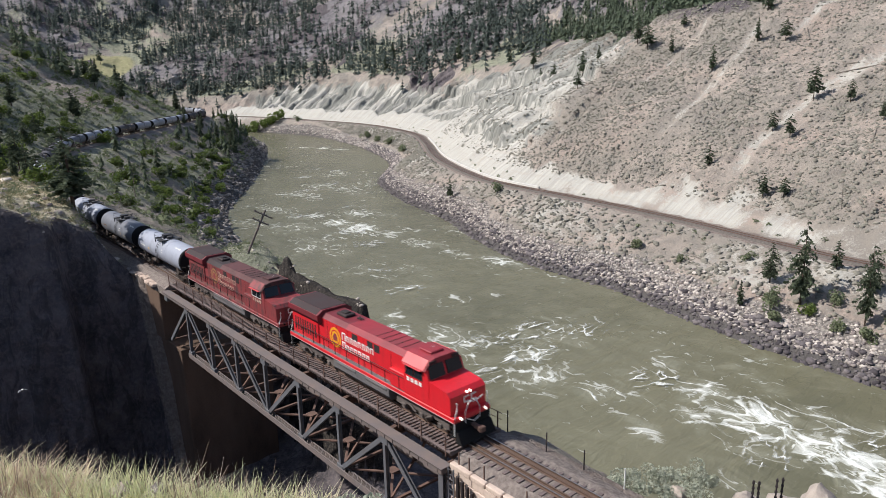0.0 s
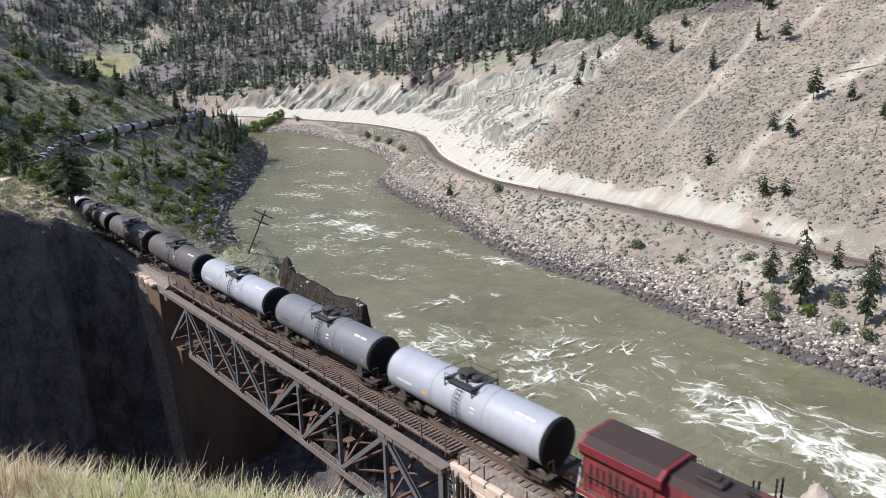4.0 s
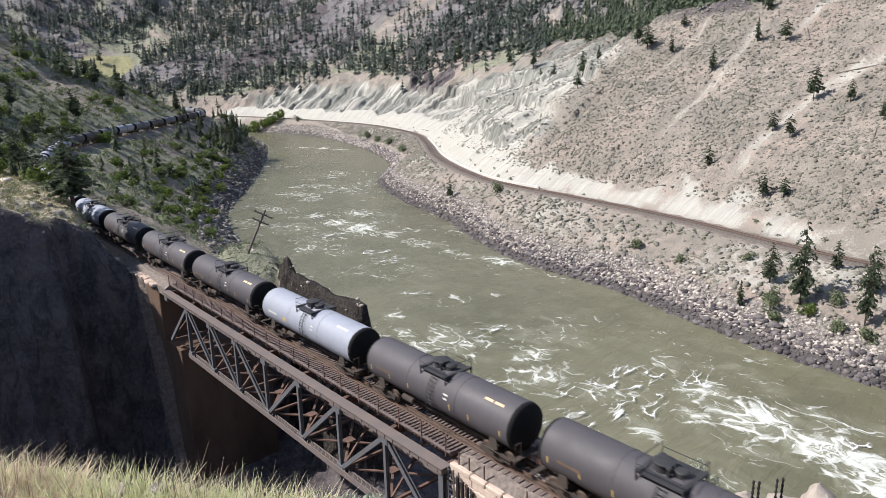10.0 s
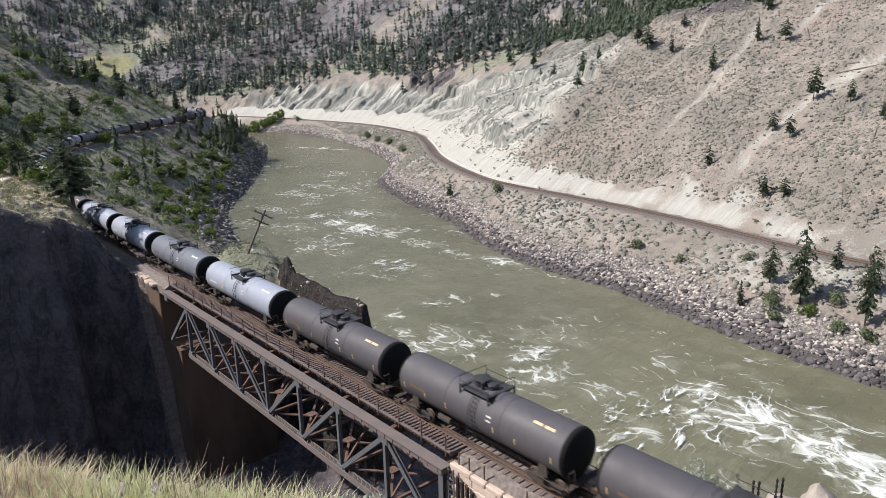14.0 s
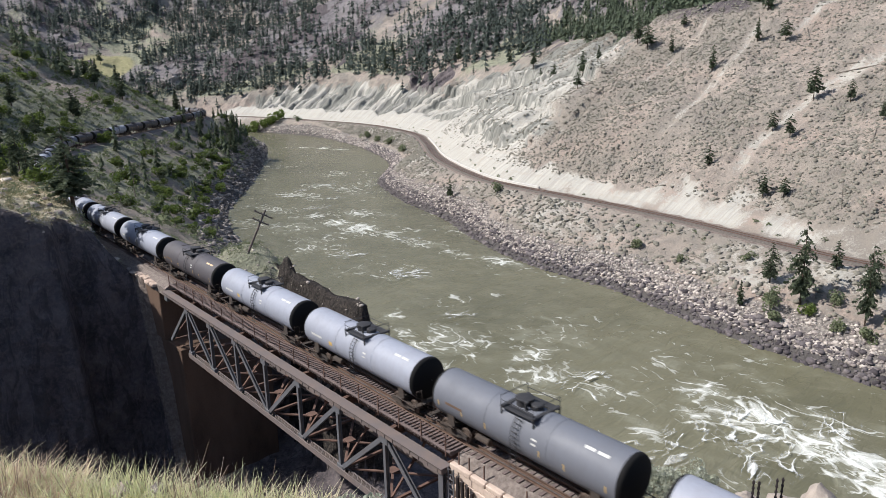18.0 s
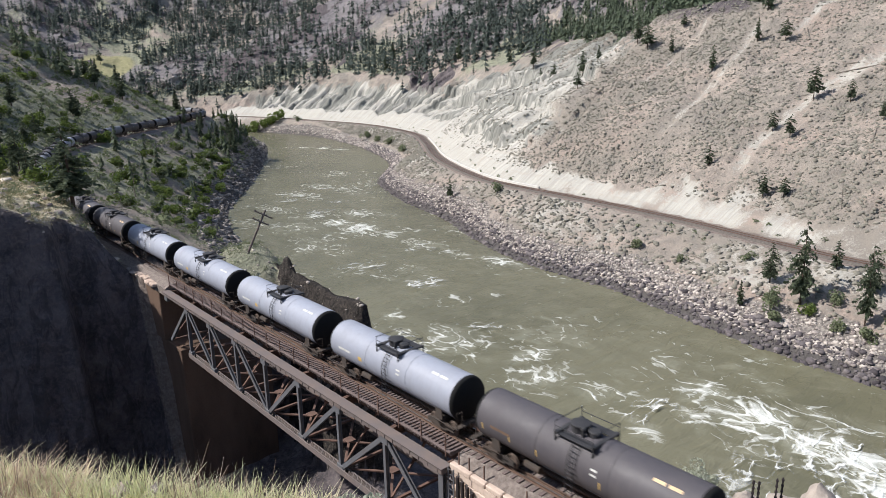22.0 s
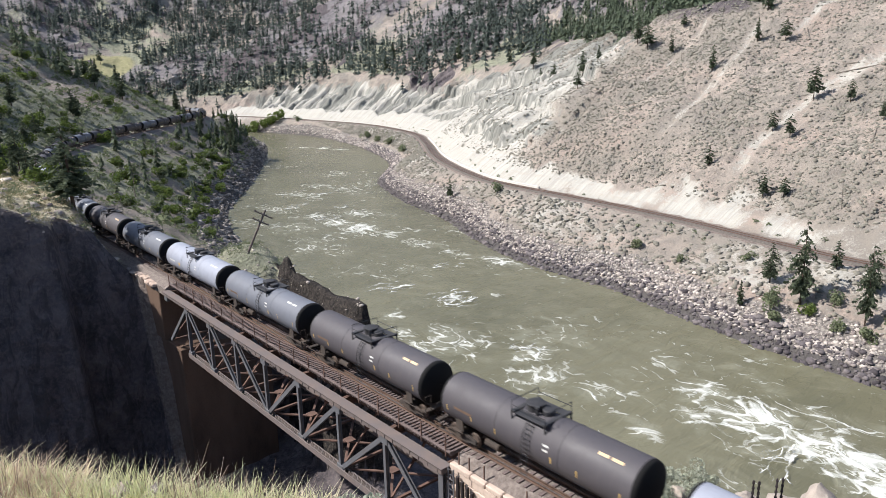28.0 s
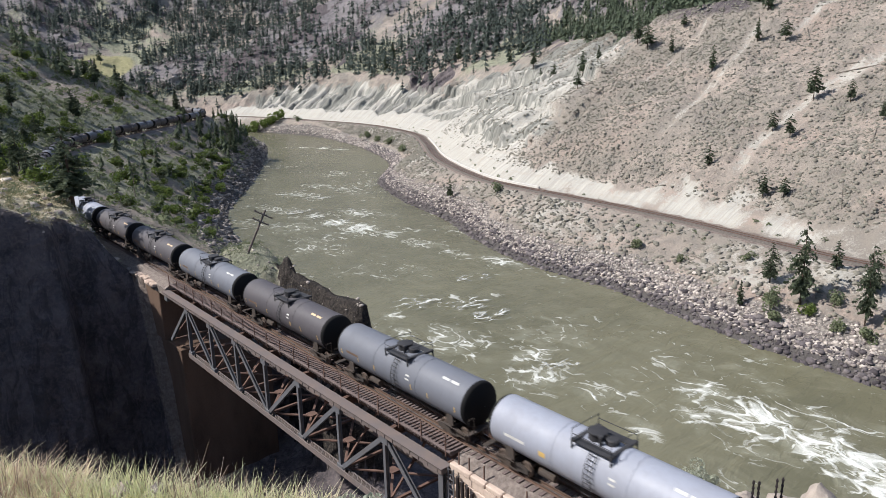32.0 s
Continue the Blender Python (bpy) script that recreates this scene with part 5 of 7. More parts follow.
    for sx in (-1, 1):
        for y0, y1, z0, z1 in ((-2.1, -1.45, 3.42, 3.98), (-1.28, -0.62, 3.42, 3.98), (0.62, 1.32, 3.50, 3.98)):
            g = Shape().box((sx * (HW + 0.004) - 0.012, y0, z0), (sx * (HW + 0.004) + 0.012, y1, z1))
            gr = part("air_grille", g, M["grille"], hd, "dark louvred intake")
        part("electrical_cabinet", Shape().box((min(sx * 1.2, sx * 1.5), -5.2, 1.76), (max(sx * 1.2, sx * 1.5), -3.6, 3.0), chamfer=0.04), red, hd)
        for y in (-3.4, -0.2, 1.9, 3.4, 4.7):
            part("door_seam", Shape().box((sx * (HW + 0.002) - 0.008, y, 1.8), (sx * (HW + 0.002) + 0.008, y + 0.03, 4.0)), M["grille"], hd)
        # round gold emblem and two rows of pale letter bars
        x = sx * (HW + 0.004)
        emb = part("emblem_disc", Shape().turn([(x, 0.78), (x + sx * 0.014, 0.78), (x + sx * 0.015, 0.02)], "x", 30, (0, 3.62, 2.98)), disc, hd, "round gold emblem")
        part("emblem_ring", Shape().turn([(x + sx * 0.016, 0.50), (x + sx * 0.020, 0.50), (x + sx * 0.020, 0.60), (x + sx * 0.016, 0.60)], "x", 30, (0, 3.62, 2.98), close=False), red, emb)
        part("emblem_shape", Shape().extrude([(3.36, 2.72), (3.88, 2.72), (3.92, 3.02), (3.74, 3.28), (3.50, 3.28), (3.32, 3.02)], min(x + sx * 0.016, x + sx * 0.022), max(x + sx * 0.016, x + sx * 0.022)), M["roof_clean"], emb)
        for row, (n, z, a) in enumerate(((8, 3.08, 2.68), (7, 2.36, 2.68))):
            for i in range(n):
                # letters read towards the cab on one side and away from it on the other
                w = 0.36 if i else 0.46
                y = a - i * 0.52 if sx < 0 else a - (n - 1 - i) * 0.52
                h = 0.46 if i else 0.60
                x = sx * (HW + 0.012)
                bar = Shape().box((x - 0.006, y - w, z), (x + 0.006, y - w + 0.10, z + h)).box((x - 0.006, y - 0.10, z), (x + 0.006, y, z + h)).box((x - 0.006, y - w + 0.10, z + h - 0.10), (x + 0.006, y - 0.10, z + h))
                part("letter_bar", bar, letter, hd)
    # exhaust stack and roof gear
    part("silencer", Shape().box((-0.45, 3.2, 4.37), (0.45, 4.5, 4.62), chamfer=0.06), M["roof_soot"], hd, "sooty exhaust silencer")
    part("stack_lip", Shape().box((-0.25, 3.5, 4.6), (0.25, 4.2, 4.72), chamfer=0.03), M["grille"], hd)
    part("horn", Shape().turn([(1.9, 0.03), (2.3, 0.04), (2.42, 0.10)], "y", 8, (0.3, 0, 4.5)).turn([(1.9, 0.03), (2.25, 0.04), (2.36, 0.09)], "y", 8, (0.1, 0, 4.52)), M["grille"], hd, smooth=True)
    part("antenna_dome", Shape().turn([(4.66, 0.2), (4.78, 0.19), (4.84, 0.1)], "z", 12, (0.2, -6.2, 0)), M["rail_white"], cb, smooth=True)
    vent = Shape()
    for i in range(6):
        vent.box((-0.8, -4.9 + i * 0.72, 4.385), (0.8, -4.87 + i * 0.72, 4.42))
    part("roof_seam", vent, M["roof_soot"], hd)
    # radiator end with overhanging wings
    rad = Shape().sweep([(-1.28, 1.75), (-1.28, 3.55), (1.28, 3.55), (1.28, 1.75)], 6.0, 9.95)
    rd = part("radiator_cabin", rad, red, loco)
    wing = Shape()
    wing.sweep([(-1.30, 3.50), (-1.57, 3.85), (-1.57, 4.28), (-1.05, 4.60), (1.05, 4.60), (1.57, 4.28), (1.57, 3.85), (1.30, 3.50)], 5.5, 10.1)
    part("radiator_wing", wing, M["maroon"], rd, "flared radiator wings")
    wr = Shape()
    for sx in (-1, 1):
        wr.add([(sx * 1.54, 5.75, 4.31), (sx * 1.54, 9.9, 4.31), (sx * 1.08, 9.9, 4.596), (sx * 1.08, 5.75, 4.596), (sx * 1.54, 5.75, 4.33), (sx * 1.54, 9.9, 4.33), (sx * 1.08, 9.9, 4.616), (sx * 1.08, 5.75, 4.616)],
               [(0, 1, 2, 3), (4, 5, 6, 7), (0, 4, 5, 1), (1, 5, 6, 2), (2, 6, 7, 3), (3, 7, 4, 0)])
    wr.box((-1.05, 5.7, 4.602), (1.05, 9.9, 4.625))
    part("radiator_screen", wr, M["roof_soot"], rd, "black radiator screens")
    for sx in (-1, 1):
        for i in range(9):
            y = 6.35 + i * 0.38
            part("louvre", Shape().box((sx * 1.285 - 0.015, y, 2.15), (sx * 1.285 + 0.015, y + 0.17, 3.2)), M["grille"], rd)
    # fuel tank and air reservoirs
    ft = Shape().sweep([(-1.28, 0.45), (-1.50, 0.75), (-1.50, 1.40), (1.50, 1.40), (1.50, 0.75), (1.28, 0.45)], -3.4, 3.6)
    part("fuel_tank", ft, M["tank_steel"], loco, "rounded grey fuel tank")
    for sx in (-1, 1):
        for y in (-3.2, 0.6):
            part("air_reservoir", Shape().turn([(y, 0.05), (y + 0.05, 0.2), (y + 2.5, 0.2), (y + 2.55, 0.05)], "y", 12, (sx * 1.36, 0, 1.22)), M["tank_steel"], loco, smooth=True)
    # trucks
    for cy in (-6.6, 6.6):
        tf = Shape()
        for sx in (-1, 1):
            o = [(-2.7, 0.55), (-2.7, 0.95), (-2.2, 1.12), (2.2, 1.12), (2.7, 0.95), (2.7, 0.55), (2.25, 0.5), (1.6, 0.75), (0.45, 0.72), (0.2, 0.5), (-0.2, 0.5), (-0.45, 0.72), (-1.6, 0.75), (-2.25, 0.5)]
            tf.extrude([(y + cy, z) for y, z in o], sx * 1.12 - 0.09, sx * 1.12 + 0.09)
            for ay in (-1.85, 0, 1.85):
                tf.box((sx * 1.22 - 0.10, cy + ay - 0.2, 0.36), (sx * 1.22 + 0.10, cy + ay + 0.2, 0.74), chamfer=0.05)
            tf.tube([(sx * 1.3, cy - 1.2, 0.95), (sx * 1.3, cy - 0.5, 0.6)], 0.07, 6).tube([(sx * 1.3, cy + 1.2, 0.95), (sx * 1.3, cy + 0.5, 0.6)], 0.07, 6)
        tf.box((-1.0, cy - 2.4, 0.7), (1.0, cy + 2.4, 1.05), chamfer=0.06)
        tk = part("truck", tf, M["truck_grey"], loco, "dusty three-axle truck")
        for ay in (-1.85, 0, 1.85):
            w = Shape()
            for sx in (-1, 1):
                w.turn([(sx * 0.68, 0.565), (sx * 0.71, 0.565), (sx * 0.72, 0.535), (sx * 0.84, 0.53), (sx * 0.84, 0.42), (sx * 0.79, 0.40), (sx * 0.79, 0.15)], "x", 16, (0, cy + ay, 0.535))
            w.turn([(-1.05, 0.1), (1.05, 0.1)], "x", 8, (0, cy + ay, 0.535))
            part("wheelset", w, M["wheel"], tk)
    # pilots, plough, couplers, steps
    for sy in (-1, 1):
        pl = Shape().box((-1.5, min(sy * 9.9, sy * 10.15), 0.55), (1.5, max(sy * 9.9, sy * 10.15), 1.45), chamfer=0.03)
        pilot = part("pilot", pl, M["head_black"], loco, "black end plate")
        if sy < 0:
            pw = Shape().extrude([(-10.15, 0.12), (-10.75, 0.12), (-10.35, 0.85), (-10.15, 0.85)], -1.45, 1.45)
            part("snow_plough", pw, M["head_black"], pilot)
            for sx in (-1, 1):
                part("ditch_light", Shape().turn([(-10.32, 0.075), (-10.24, 0.085), (-10.12, 0.085)], "y", 12, (sx * 1.05, 0, 1.66)), M["lamp"] if clean else M["cab_glass"], pilot, "lit ditch light" if clean else "dark ditch light")
        cp = Shape().box((-0.14, min(sy * 10.1, sy * 11.05), 0.74), (0.14, max(sy * 10.1, sy * 11.05), 1.02), chamfer=0.03)
        cp.box((-0.22, min(sy * 10.8, sy * 11.12), 0.70), (0.22, max(sy * 10.8, sy * 11.12), 1.06), chamfer=0.04)
        part("coupler", cp, M["rust"], loco)
        for sx in (-1, 1):
            st = Shape()
            for i in range(4):
                st.box((min(sx * 1.1, sx * 1.52), sy * 9.9 - 0.16, 0.42 + i * 0.33), (max(sx * 1.1, sx * 1.52), sy * 9.9 + 0.16, 0.46 + i * 0.33))
            part("step", st, M["head_black"], loco)
            hr = Shape().tube([(sx * 1.5, sy * 10.12, 0.6), (sx * 1.5, sy * 10.12, 1.7), (sx * 1.28, sy * 10.14, 2.3), (sx * 1.28, sy * 10.14, 2.72)], 0.035, 6)
            hr.tube([(sx * 0.62, sy * 10.14, 1.2), (sx * 0.62, sy * 10.14, 1.9), (sx * 0.30, sy * 10.14, 2.5), (sx * 0.1, sy * 10.14, 2.55)], 0.035, 6)
            part("corner_handrail", hr, M["rail_white"], loco, "white corner handrail")
        part("end_handrail", Shape().tube([(-0.3, sy * 10.14, 2.5), (0.3, sy * 10.14, 2.42), (0.9, sy * 10.14, 2.6)], 0.03, 6), M["rail_white"], loco)
        part("air_hose", Shape().tube([(-0.5, sy * 10.2, 1.45), (0.0, sy * 10.3, 1.2), (0.5, sy * 10.2, 1.30)], 0.035, 6), M["rail_white"], loco)
    for sx in (-1, 1):
        railing = part("railing", Shape().tube([(sx * 1.5, -5.1, 2.72), (sx * 1.5, 9.9, 2.72)], 0.026, 6), M["grille"], loco, "thin walkway railing")
        for i in range(10):
            y = -4.6 + i * 1.58
            part("post", Shape().tube([(sx * 1.5, y, 1.7), (sx * 1.5, y, 2.73)], 0.034, 5), M["grille"], railing)
    return loco


LEAD, SECOND = build_loco(True), build_loco(False)
TRAIN += [(LEAD, -3.85), (SECOND, 18.45)]
# ---------------------------------------------------------------- plants and stones
def leaf_material(name, a, b, thin=0.35):
    k = Nodes(name)
    p = k.coord(world_space=True)
    rnd = k.n("ShaderNodeObjectInfo").outputs["Random"]
    isl = k.n("ShaderNodeNewGeometry").outputs["Random Per Island"]
    n = k.noise(p, 1.1, 4, 0.65)
    c = k.mix(k.math("ADD", k.math("MULTIPLY", n, 0.6), k.math("MULTIPLY", isl, 0.4)), a, b)
    c = k.mix(k.math("MULTIPLY", rnd, 0.35), c, tuple(v * 0.6 for v in a))
    m = k.done(c, 0.85, 0, 0.2)
    if thin > 0:
        tr = k.n("ShaderNodeBsdfTranslucent")
        k.put(tr.inputs["Color"], c)
        ms = k.n("ShaderNodeMixShader")
        ms.inputs[0].default_value = thin
        k.t.links.new(k.b.outputs[0], ms.inputs[1])
        k.t.links.new(tr.outputs[0], ms.inputs[2])
        k.t.links.new(ms.outputs[0], k.t.nodes["Material Output"].inputs["Surface"])
    return m


M["needles"] = leaf_material("pine_needles", (0.062, 0.084, 0.054), (0.142, 0.166, 0.106))
# distance haze tinted into the needles: bluer and greyer than the near pines
M["hazy_needles"] = leaf_material("hazy_pine_needles", (0.064, 0.082, 0.072), (0.128, 0.150, 0.128))
M["young_needles"] = leaf_material("young_pine_needles", (0.085, 0.108, 0.070), (0.150, 0.180, 0.122))
M["leaves"] = leaf_material("willow_leaves", (0.085, 0.125, 0.030), (0.185, 0.235, 0.070))
M["scrub"] = leaf_material("green_scrub", (0.125, 0.155, 0.085), (0.28, 0.305, 0.19))
M["sage"] = leaf_material("sagebrush", (0.148, 0.140, 0.118), (0.305, 0.285, 0.240), 0.1)
M["pale_sage"] = leaf_material("pale_sagebrush", (0.20, 0.22, 0.16), (0.40, 0.42, 0.33))
M["grass_blades"] = leaf_material("bunch_grass", (0.54, 0.60, 0.30), (0.92, 0.87, 0.62), 0.58)
M["dry_grass"] = leaf_material("dry_grass", (0.80, 0.72, 0.50), (0.94, 0.89, 0.68), 0.5)
M["old_grass"] = leaf_material("old_dry_grass", (0.46, 0.34, 0.26), (0.74, 0.60, 0.46), 0.4)
M["stems_brown"] = leaf_material("brown_seed_stems", (0.20, 0.14, 0.11), (0.42, 0.33, 0.26), 0.3)
M["tan_grass"] = leaf_material("tan_bunch_grass", (0.21, 0.19, 0.11), (0.46, 0.40, 0.27), 0.2)
M["silver_sage"] = leaf_material("silvery_sagebrush", (0.30, 0.32, 0.24), (0.54, 0.56, 0.46), 0.2)
M["bark"] = worn("pine_bark", (0.085, 0.060, 0.045), (0.03, 0.024, 0.02), 0.95, 0, 6, 0.8, 0.6, 0.03)
M["deadwood"] = worn("grey_deadwood", (0.20, 0.175, 0.15), (0.09, 0.075, 0.065), 0.95, 0, 5, 0.7)
M["boulder"] = worn("pale_boulder", (0.42, 0.36, 0.31), (0.20, 0.165, 0.145), 0.95, 0, 2.5, 0.8, 0.7, 0.05)


def stone_material(name, dark, middle, pale, spread=(0.2, 0.8)):
    """Broken stone, each piece of its own tone."""
    k = Nodes(name)
    p = k.coord(world_space=True)
    isl = k.n("ShaderNodeNewGeometry").outputs["Random Per Island"]
    rnd = k.n("ShaderNodeObjectInfo").outputs["Random"]
    tone = k.math("FRACT", k.math("ADD", isl, rnd))
    n = k.noise(p, 0.5, 4, 0.65)
    f = k.noise(p, 7.0, 4, 0.7)
    f = k.math("ADD", k.math("MULTIPLY", f, 0.5), k.math("MULTIPLY", n, 0.5))
    c = k.mix(k.ramp(tone, 0.0, 0.45), dark, middle)
    c = k.mix(k.ramp(tone, 0.45, 1.0), c, pale)
    c = k.mix(k.ramp(f, 0.42, 0.66, 0.0, 0.6), c, dark)
    k.bump(f, 0.6, 0.08)
    return k.done(c, 0.9, 0, 0.2)


M["grey_rock"] = stone_material("grey_river_rock", (0.14, 0.118, 0.115), (0.36, 0.315, 0.288), (0.62, 0.555, 0.495))
# darker copy of grey_rock: the west bank's shade is in its colour
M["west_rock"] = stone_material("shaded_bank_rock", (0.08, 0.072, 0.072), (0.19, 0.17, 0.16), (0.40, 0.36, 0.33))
M["wet_rock"] = stone_material("dark_wet_rock", (0.050, 0.044, 0.048), (0.115, 0.10, 0.105), (0.21, 0.185, 0.185))

RNG = np.random.RandomState(11)


def quads_mesh(name, co, nquad, material, smooth=False):
    """A mesh of separate quads from an array of corners."""
    me = bpy.data.meshes.new(name)
    co = np.asarray(co, np.float32).reshape(-1, 3)
    n = len(co) // 4
    me.vertices.add(n * 4)
    me.vertices.foreach_set("co", co.ravel())
    me.loops.add(n * 4)
    me.loops.foreach_set("vertex_index", np.arange(n * 4))
    me.polygons.add(n)
    me.polygons.foreach_set("loop_start", np.arange(n) * 4)
    me.update(calc_edges=True)
    me.materials.append(material)
    return me


def tufts(centres, size, rng, flat=0.5):
    """Leaf-like quads, randomly turned, round each centre."""
    n = len(centres)
    u = rng.normal(size=(n, 3))
    u[:, 2] *= flat
    u /= np.linalg.norm(u, axis=1)[:, None]
    w = np.cross(u, rng.normal(size=(n, 3)))
    w /= np.linalg.norm(w, axis=1)[:, None]
    s = np.asarray(size).reshape(-1, 1) * rng.uniform(0.6, 1.3, (n, 1))
    a, b = u * s, w * s * 0.55
    return np.stack([centres - a, centres - b * 0.9, centres + a, centres + b], 1)


def conifer_crown(seed, h, r, layers, per, open_=0.25, spire=1.0, leaf=0.2, base=0.16):
    """Needle clumps along drooping branches, thinning upward, with gaps."""
    rng = np.random.RandomState(seed)
    out = []
    for i in range(layers):
        f = (i + rng.uniform(-0.3, 0.3)) / layers
        z = h * (base + (1 - base) * f)
        reach = r * (1 - f) ** spire * (0.5 + 0.5 * min(1.0, f / 0.28)) * rng.uniform(0.6, 1.25) + 0.12
        if spire < 0.6:
            reach = 0.92 * r * math.sin(math.pi * min(1.0, max(0.0, 0.16 + 0.84 * f))) ** 0.6 * rng.uniform(0.55, 1.2) + 0.15
        nb = max(3, int(7 * (1 - f) + 3))
        for b in range(nb):
            if rng.rand() < open_:
                continue
            ang = rng.uniform(0, 2 * np.pi)
            ln = reach * rng.uniform(0.55, 1.1)
            t = rng.uniform(0.15, 1.0, per)
            c = np.stack([np.cos(ang) * ln * t, np.sin(ang) * ln * t, z + 0.10 * ln - 0.35 * ln * t**1.5 + rng.normal(0, 0.05 * h / 10, per)], 1)
            c[:, :2] += rng.normal(0, 0.10 * ln, (per, 2)) * t[:, None]
            out.append(tufts(c, leaf * (0.6 + 0.8 * (1 - f)), rng, 0.55))
    return np.concatenate(out)


def trunk_shape(h, r, lean=0.0, seed=0, limbs=8):
    rng = np.random.RandomState(seed)
    s = Shape()
    pts = [(lean * (k / 6) ** 2 + rng.normal(0, 0.03), rng.normal(0, 0.03), -0.4 + (h + 0.3) * k / 6) for k in range(7)]
    s.tube(pts, r, 7, 0.12)
    for i in range(limbs):
        z = h * rng.uniform(0.2, 0.85)
        a = rng.uniform(0, 6.28)
        ln = 0.16 * h * (1 - z / h) + 0.4
        s.tube([(0, 0, z), (math.cos(a) * ln * 0.5, math.sin(a) * ln * 0.5, z + 0.05 * ln), (math.cos(a) * ln, math.sin(a) * ln, z - 0.1 * ln)], r * 0.22, 4, 0.3)
    return s


def blob_bush(seed, n, r, h, leaf):
    rng = np.random.RandomState(seed)
    lobes = rng.normal(size=(6, 3)) * np.array([r * 0.45, r * 0.45, h * 0.16]) + np.array([0, 0, h * 0.5])
    c = lobes[rng.randint(0, 6, n)]
    d = rng.normal(size=(n, 3))
    d /= np.linalg.norm(d, axis=1)[:, None]
    c = c + d * np.array([r * 0.5, r * 0.5, h * 0.38]) * rng.uniform(0.5, 1.0, (n, 1)) ** 0.4
    c[:, 2] = np.maximum(c[:, 2], 0.03)
    return tufts(c, leaf, rng, 0.8)


PINE = []
for k, (hh, rr, lay, per, op, sp) in enumerate(((10, 2.2, 20, 10, 0.28, 0.62), (10, 1.9, 18, 11, 0.36, 0.55), (10, 2.5, 17, 12, 0.32, 0.48), (10, 1.7, 20, 10, 0.24, 0.75), (10, 2.8, 15, 13, 0.34, 0.38))):
    PINE.append((quads_mesh("crown", conifer_crown(40 + k, hh, rr, lay, per, op, sp, 0.38, 0.28 if k in (2, 4) else 0.16), 0, M["needles"]), trunk_shape(hh, 0.17, 0.2 * (k % 2), k, 10).mesh("trunk")))
PINE.append((quads_mesh("crown", conifer_crown(61, 10, 2.7, 22, 20, 0.34, 0.5, 0.27, 0.17), 0, M["needles"]), trunk_shape(10, 0.2, 0.1, 9, 12).mesh("trunk")))
for _, tr in PINE:
    tr.materials.append(M["bark"])
SNAG = trunk_shape(10, 0.16, 0.5, 77, 22).mesh("trunk")
SNAG.materials.append(M["deadwood"])


def pine(x, y, h, kind=0, z=None, spread=1.0, label="dark green ponderosa pine on the dry slope", group="pines on the canyon slopes"):
    z = ground_z(x, y) if z is None else z
    t = thing("pine_tree", pose(x, y, z - 0.1, 0, 0, (x * 37 + y * 91) % 360), label, "tree", group)
    s = h / 10.0
    crown, trunk = PINE[kind % len(PINE)]
    wide = s * spread * (0.9 + 0.25 * ((x * 13 + y * 7) % 1))
    for nm, me in (("trunk", trunk), ("crown", crown)):
        ob = part(nm, me, None, t)
        ob.scale = (wide, wide, s)
    return t


def snag(x, y, h, lean=0, z=None):
    z = ground_z(x, y) if z is None else z
    t = thing("dead_tree", pose(x, y, z - 0.1, 0, lean, (x * 37 + y * 91) % 360), "bare grey dead pine on the dry slope", "tree", "dead trees")
    ob = part("trunk", SNAG, None, t)
    ob.scale = (h / 10, h / 10, h / 10)
    return t


# pines that stand out one by one across the river: x, y, height, kind
for row in ((211, 115.9, 10, 2), (207.6, 109.3, 9.7, 4), (202, 65, 7.5, 0), (204.4, 57.1, 7.1, 4), (171.9, 34.2, 9.4, 4), (171.1, 24.7, 6.1, 2), (160.7, 39.3, 5.8, 4), (157.1, 33.2, 6.2, 2),
            (148.3, 50, 6.1, 1), (190, 73.3, 8.4, 1), (221.6, 71.5, 7.3, 4), (211.2, 134, 6.6, 0), (204.1, 97, 6.7, 1), (216.6, 100, 5.2, 4), (156.9, 12.4, 5, 2), (137.6, 30, 6.2, 2), (137.2, 25, 5.1, 4),
            (103.2, 11.9, 8.2, 5, None, 0.75), (99.1, 4.5, 16.5, 5, None, 0.55), (97.3, -6.8, 14.5, 5, None, 0.5)):
    pine(*row)
for row in ((105, -5.1, 9, 5, None, 0.7), (324.6, 435.5, 14, 0), (249.3, 203.5, 9.8, 2), (228.1, 179.9, 8.7, 0), (210.3, 156.9, 7.5, 4), (206.5, 138.5, 10.3, 2), (190.4, 128.1, 6.6, 4),
            (127.1, 132.1, 6.9, 2), (96, 14, 5.5, 3), (109, 2.5, 6, 1), (95.5, -12, 9, 3), (344.3, 450.7, 16, 3), (335, 355.2, 18, 0), (300.1, 267.9, 9.4, 2)):
    pine(*row)
for row in ((143.2, 10, 5.5), (132.6, 10.8, 7), (196, 88, 8), (215, 84, 9), (232, 128, 8), (29.3, 149.7, 9.0), (186, 60, 5)):
    snag(*row)
# the near pine by the cutting, and those on the wooded point
pine(-6.6, 51.5, 10.2, 5, spread=1.2, label="tall dark pine at the edge of the cutting")
for row in ((-9, 74, 5, 1), (-6, 88, 7.5, 2), (1, 112, 6, 4), (5.5, 152, 8, 0), (14, 199, 8, 2), (27, 236, 7, 0), (128.7, 314, 14, 3), (124, 300, 13, 1), (121, 290, 12, 3), (115, 297, 10, 0), (109, 300, 10, 3),
            (133, 318, 11, 0), (138, 326, 9, 3), (102, 286, 8, 1), (118, 283, 11, 3), (127, 304, 12, 0), (142, 338, 9, 1), (99, 296, 7, 0), (146, 349, 10, 3), (152, 362, 9, 0), (134, 344, 7, 3)):
    pine(*row, label="dark fir on the wooded river point", group="firs on the river point")

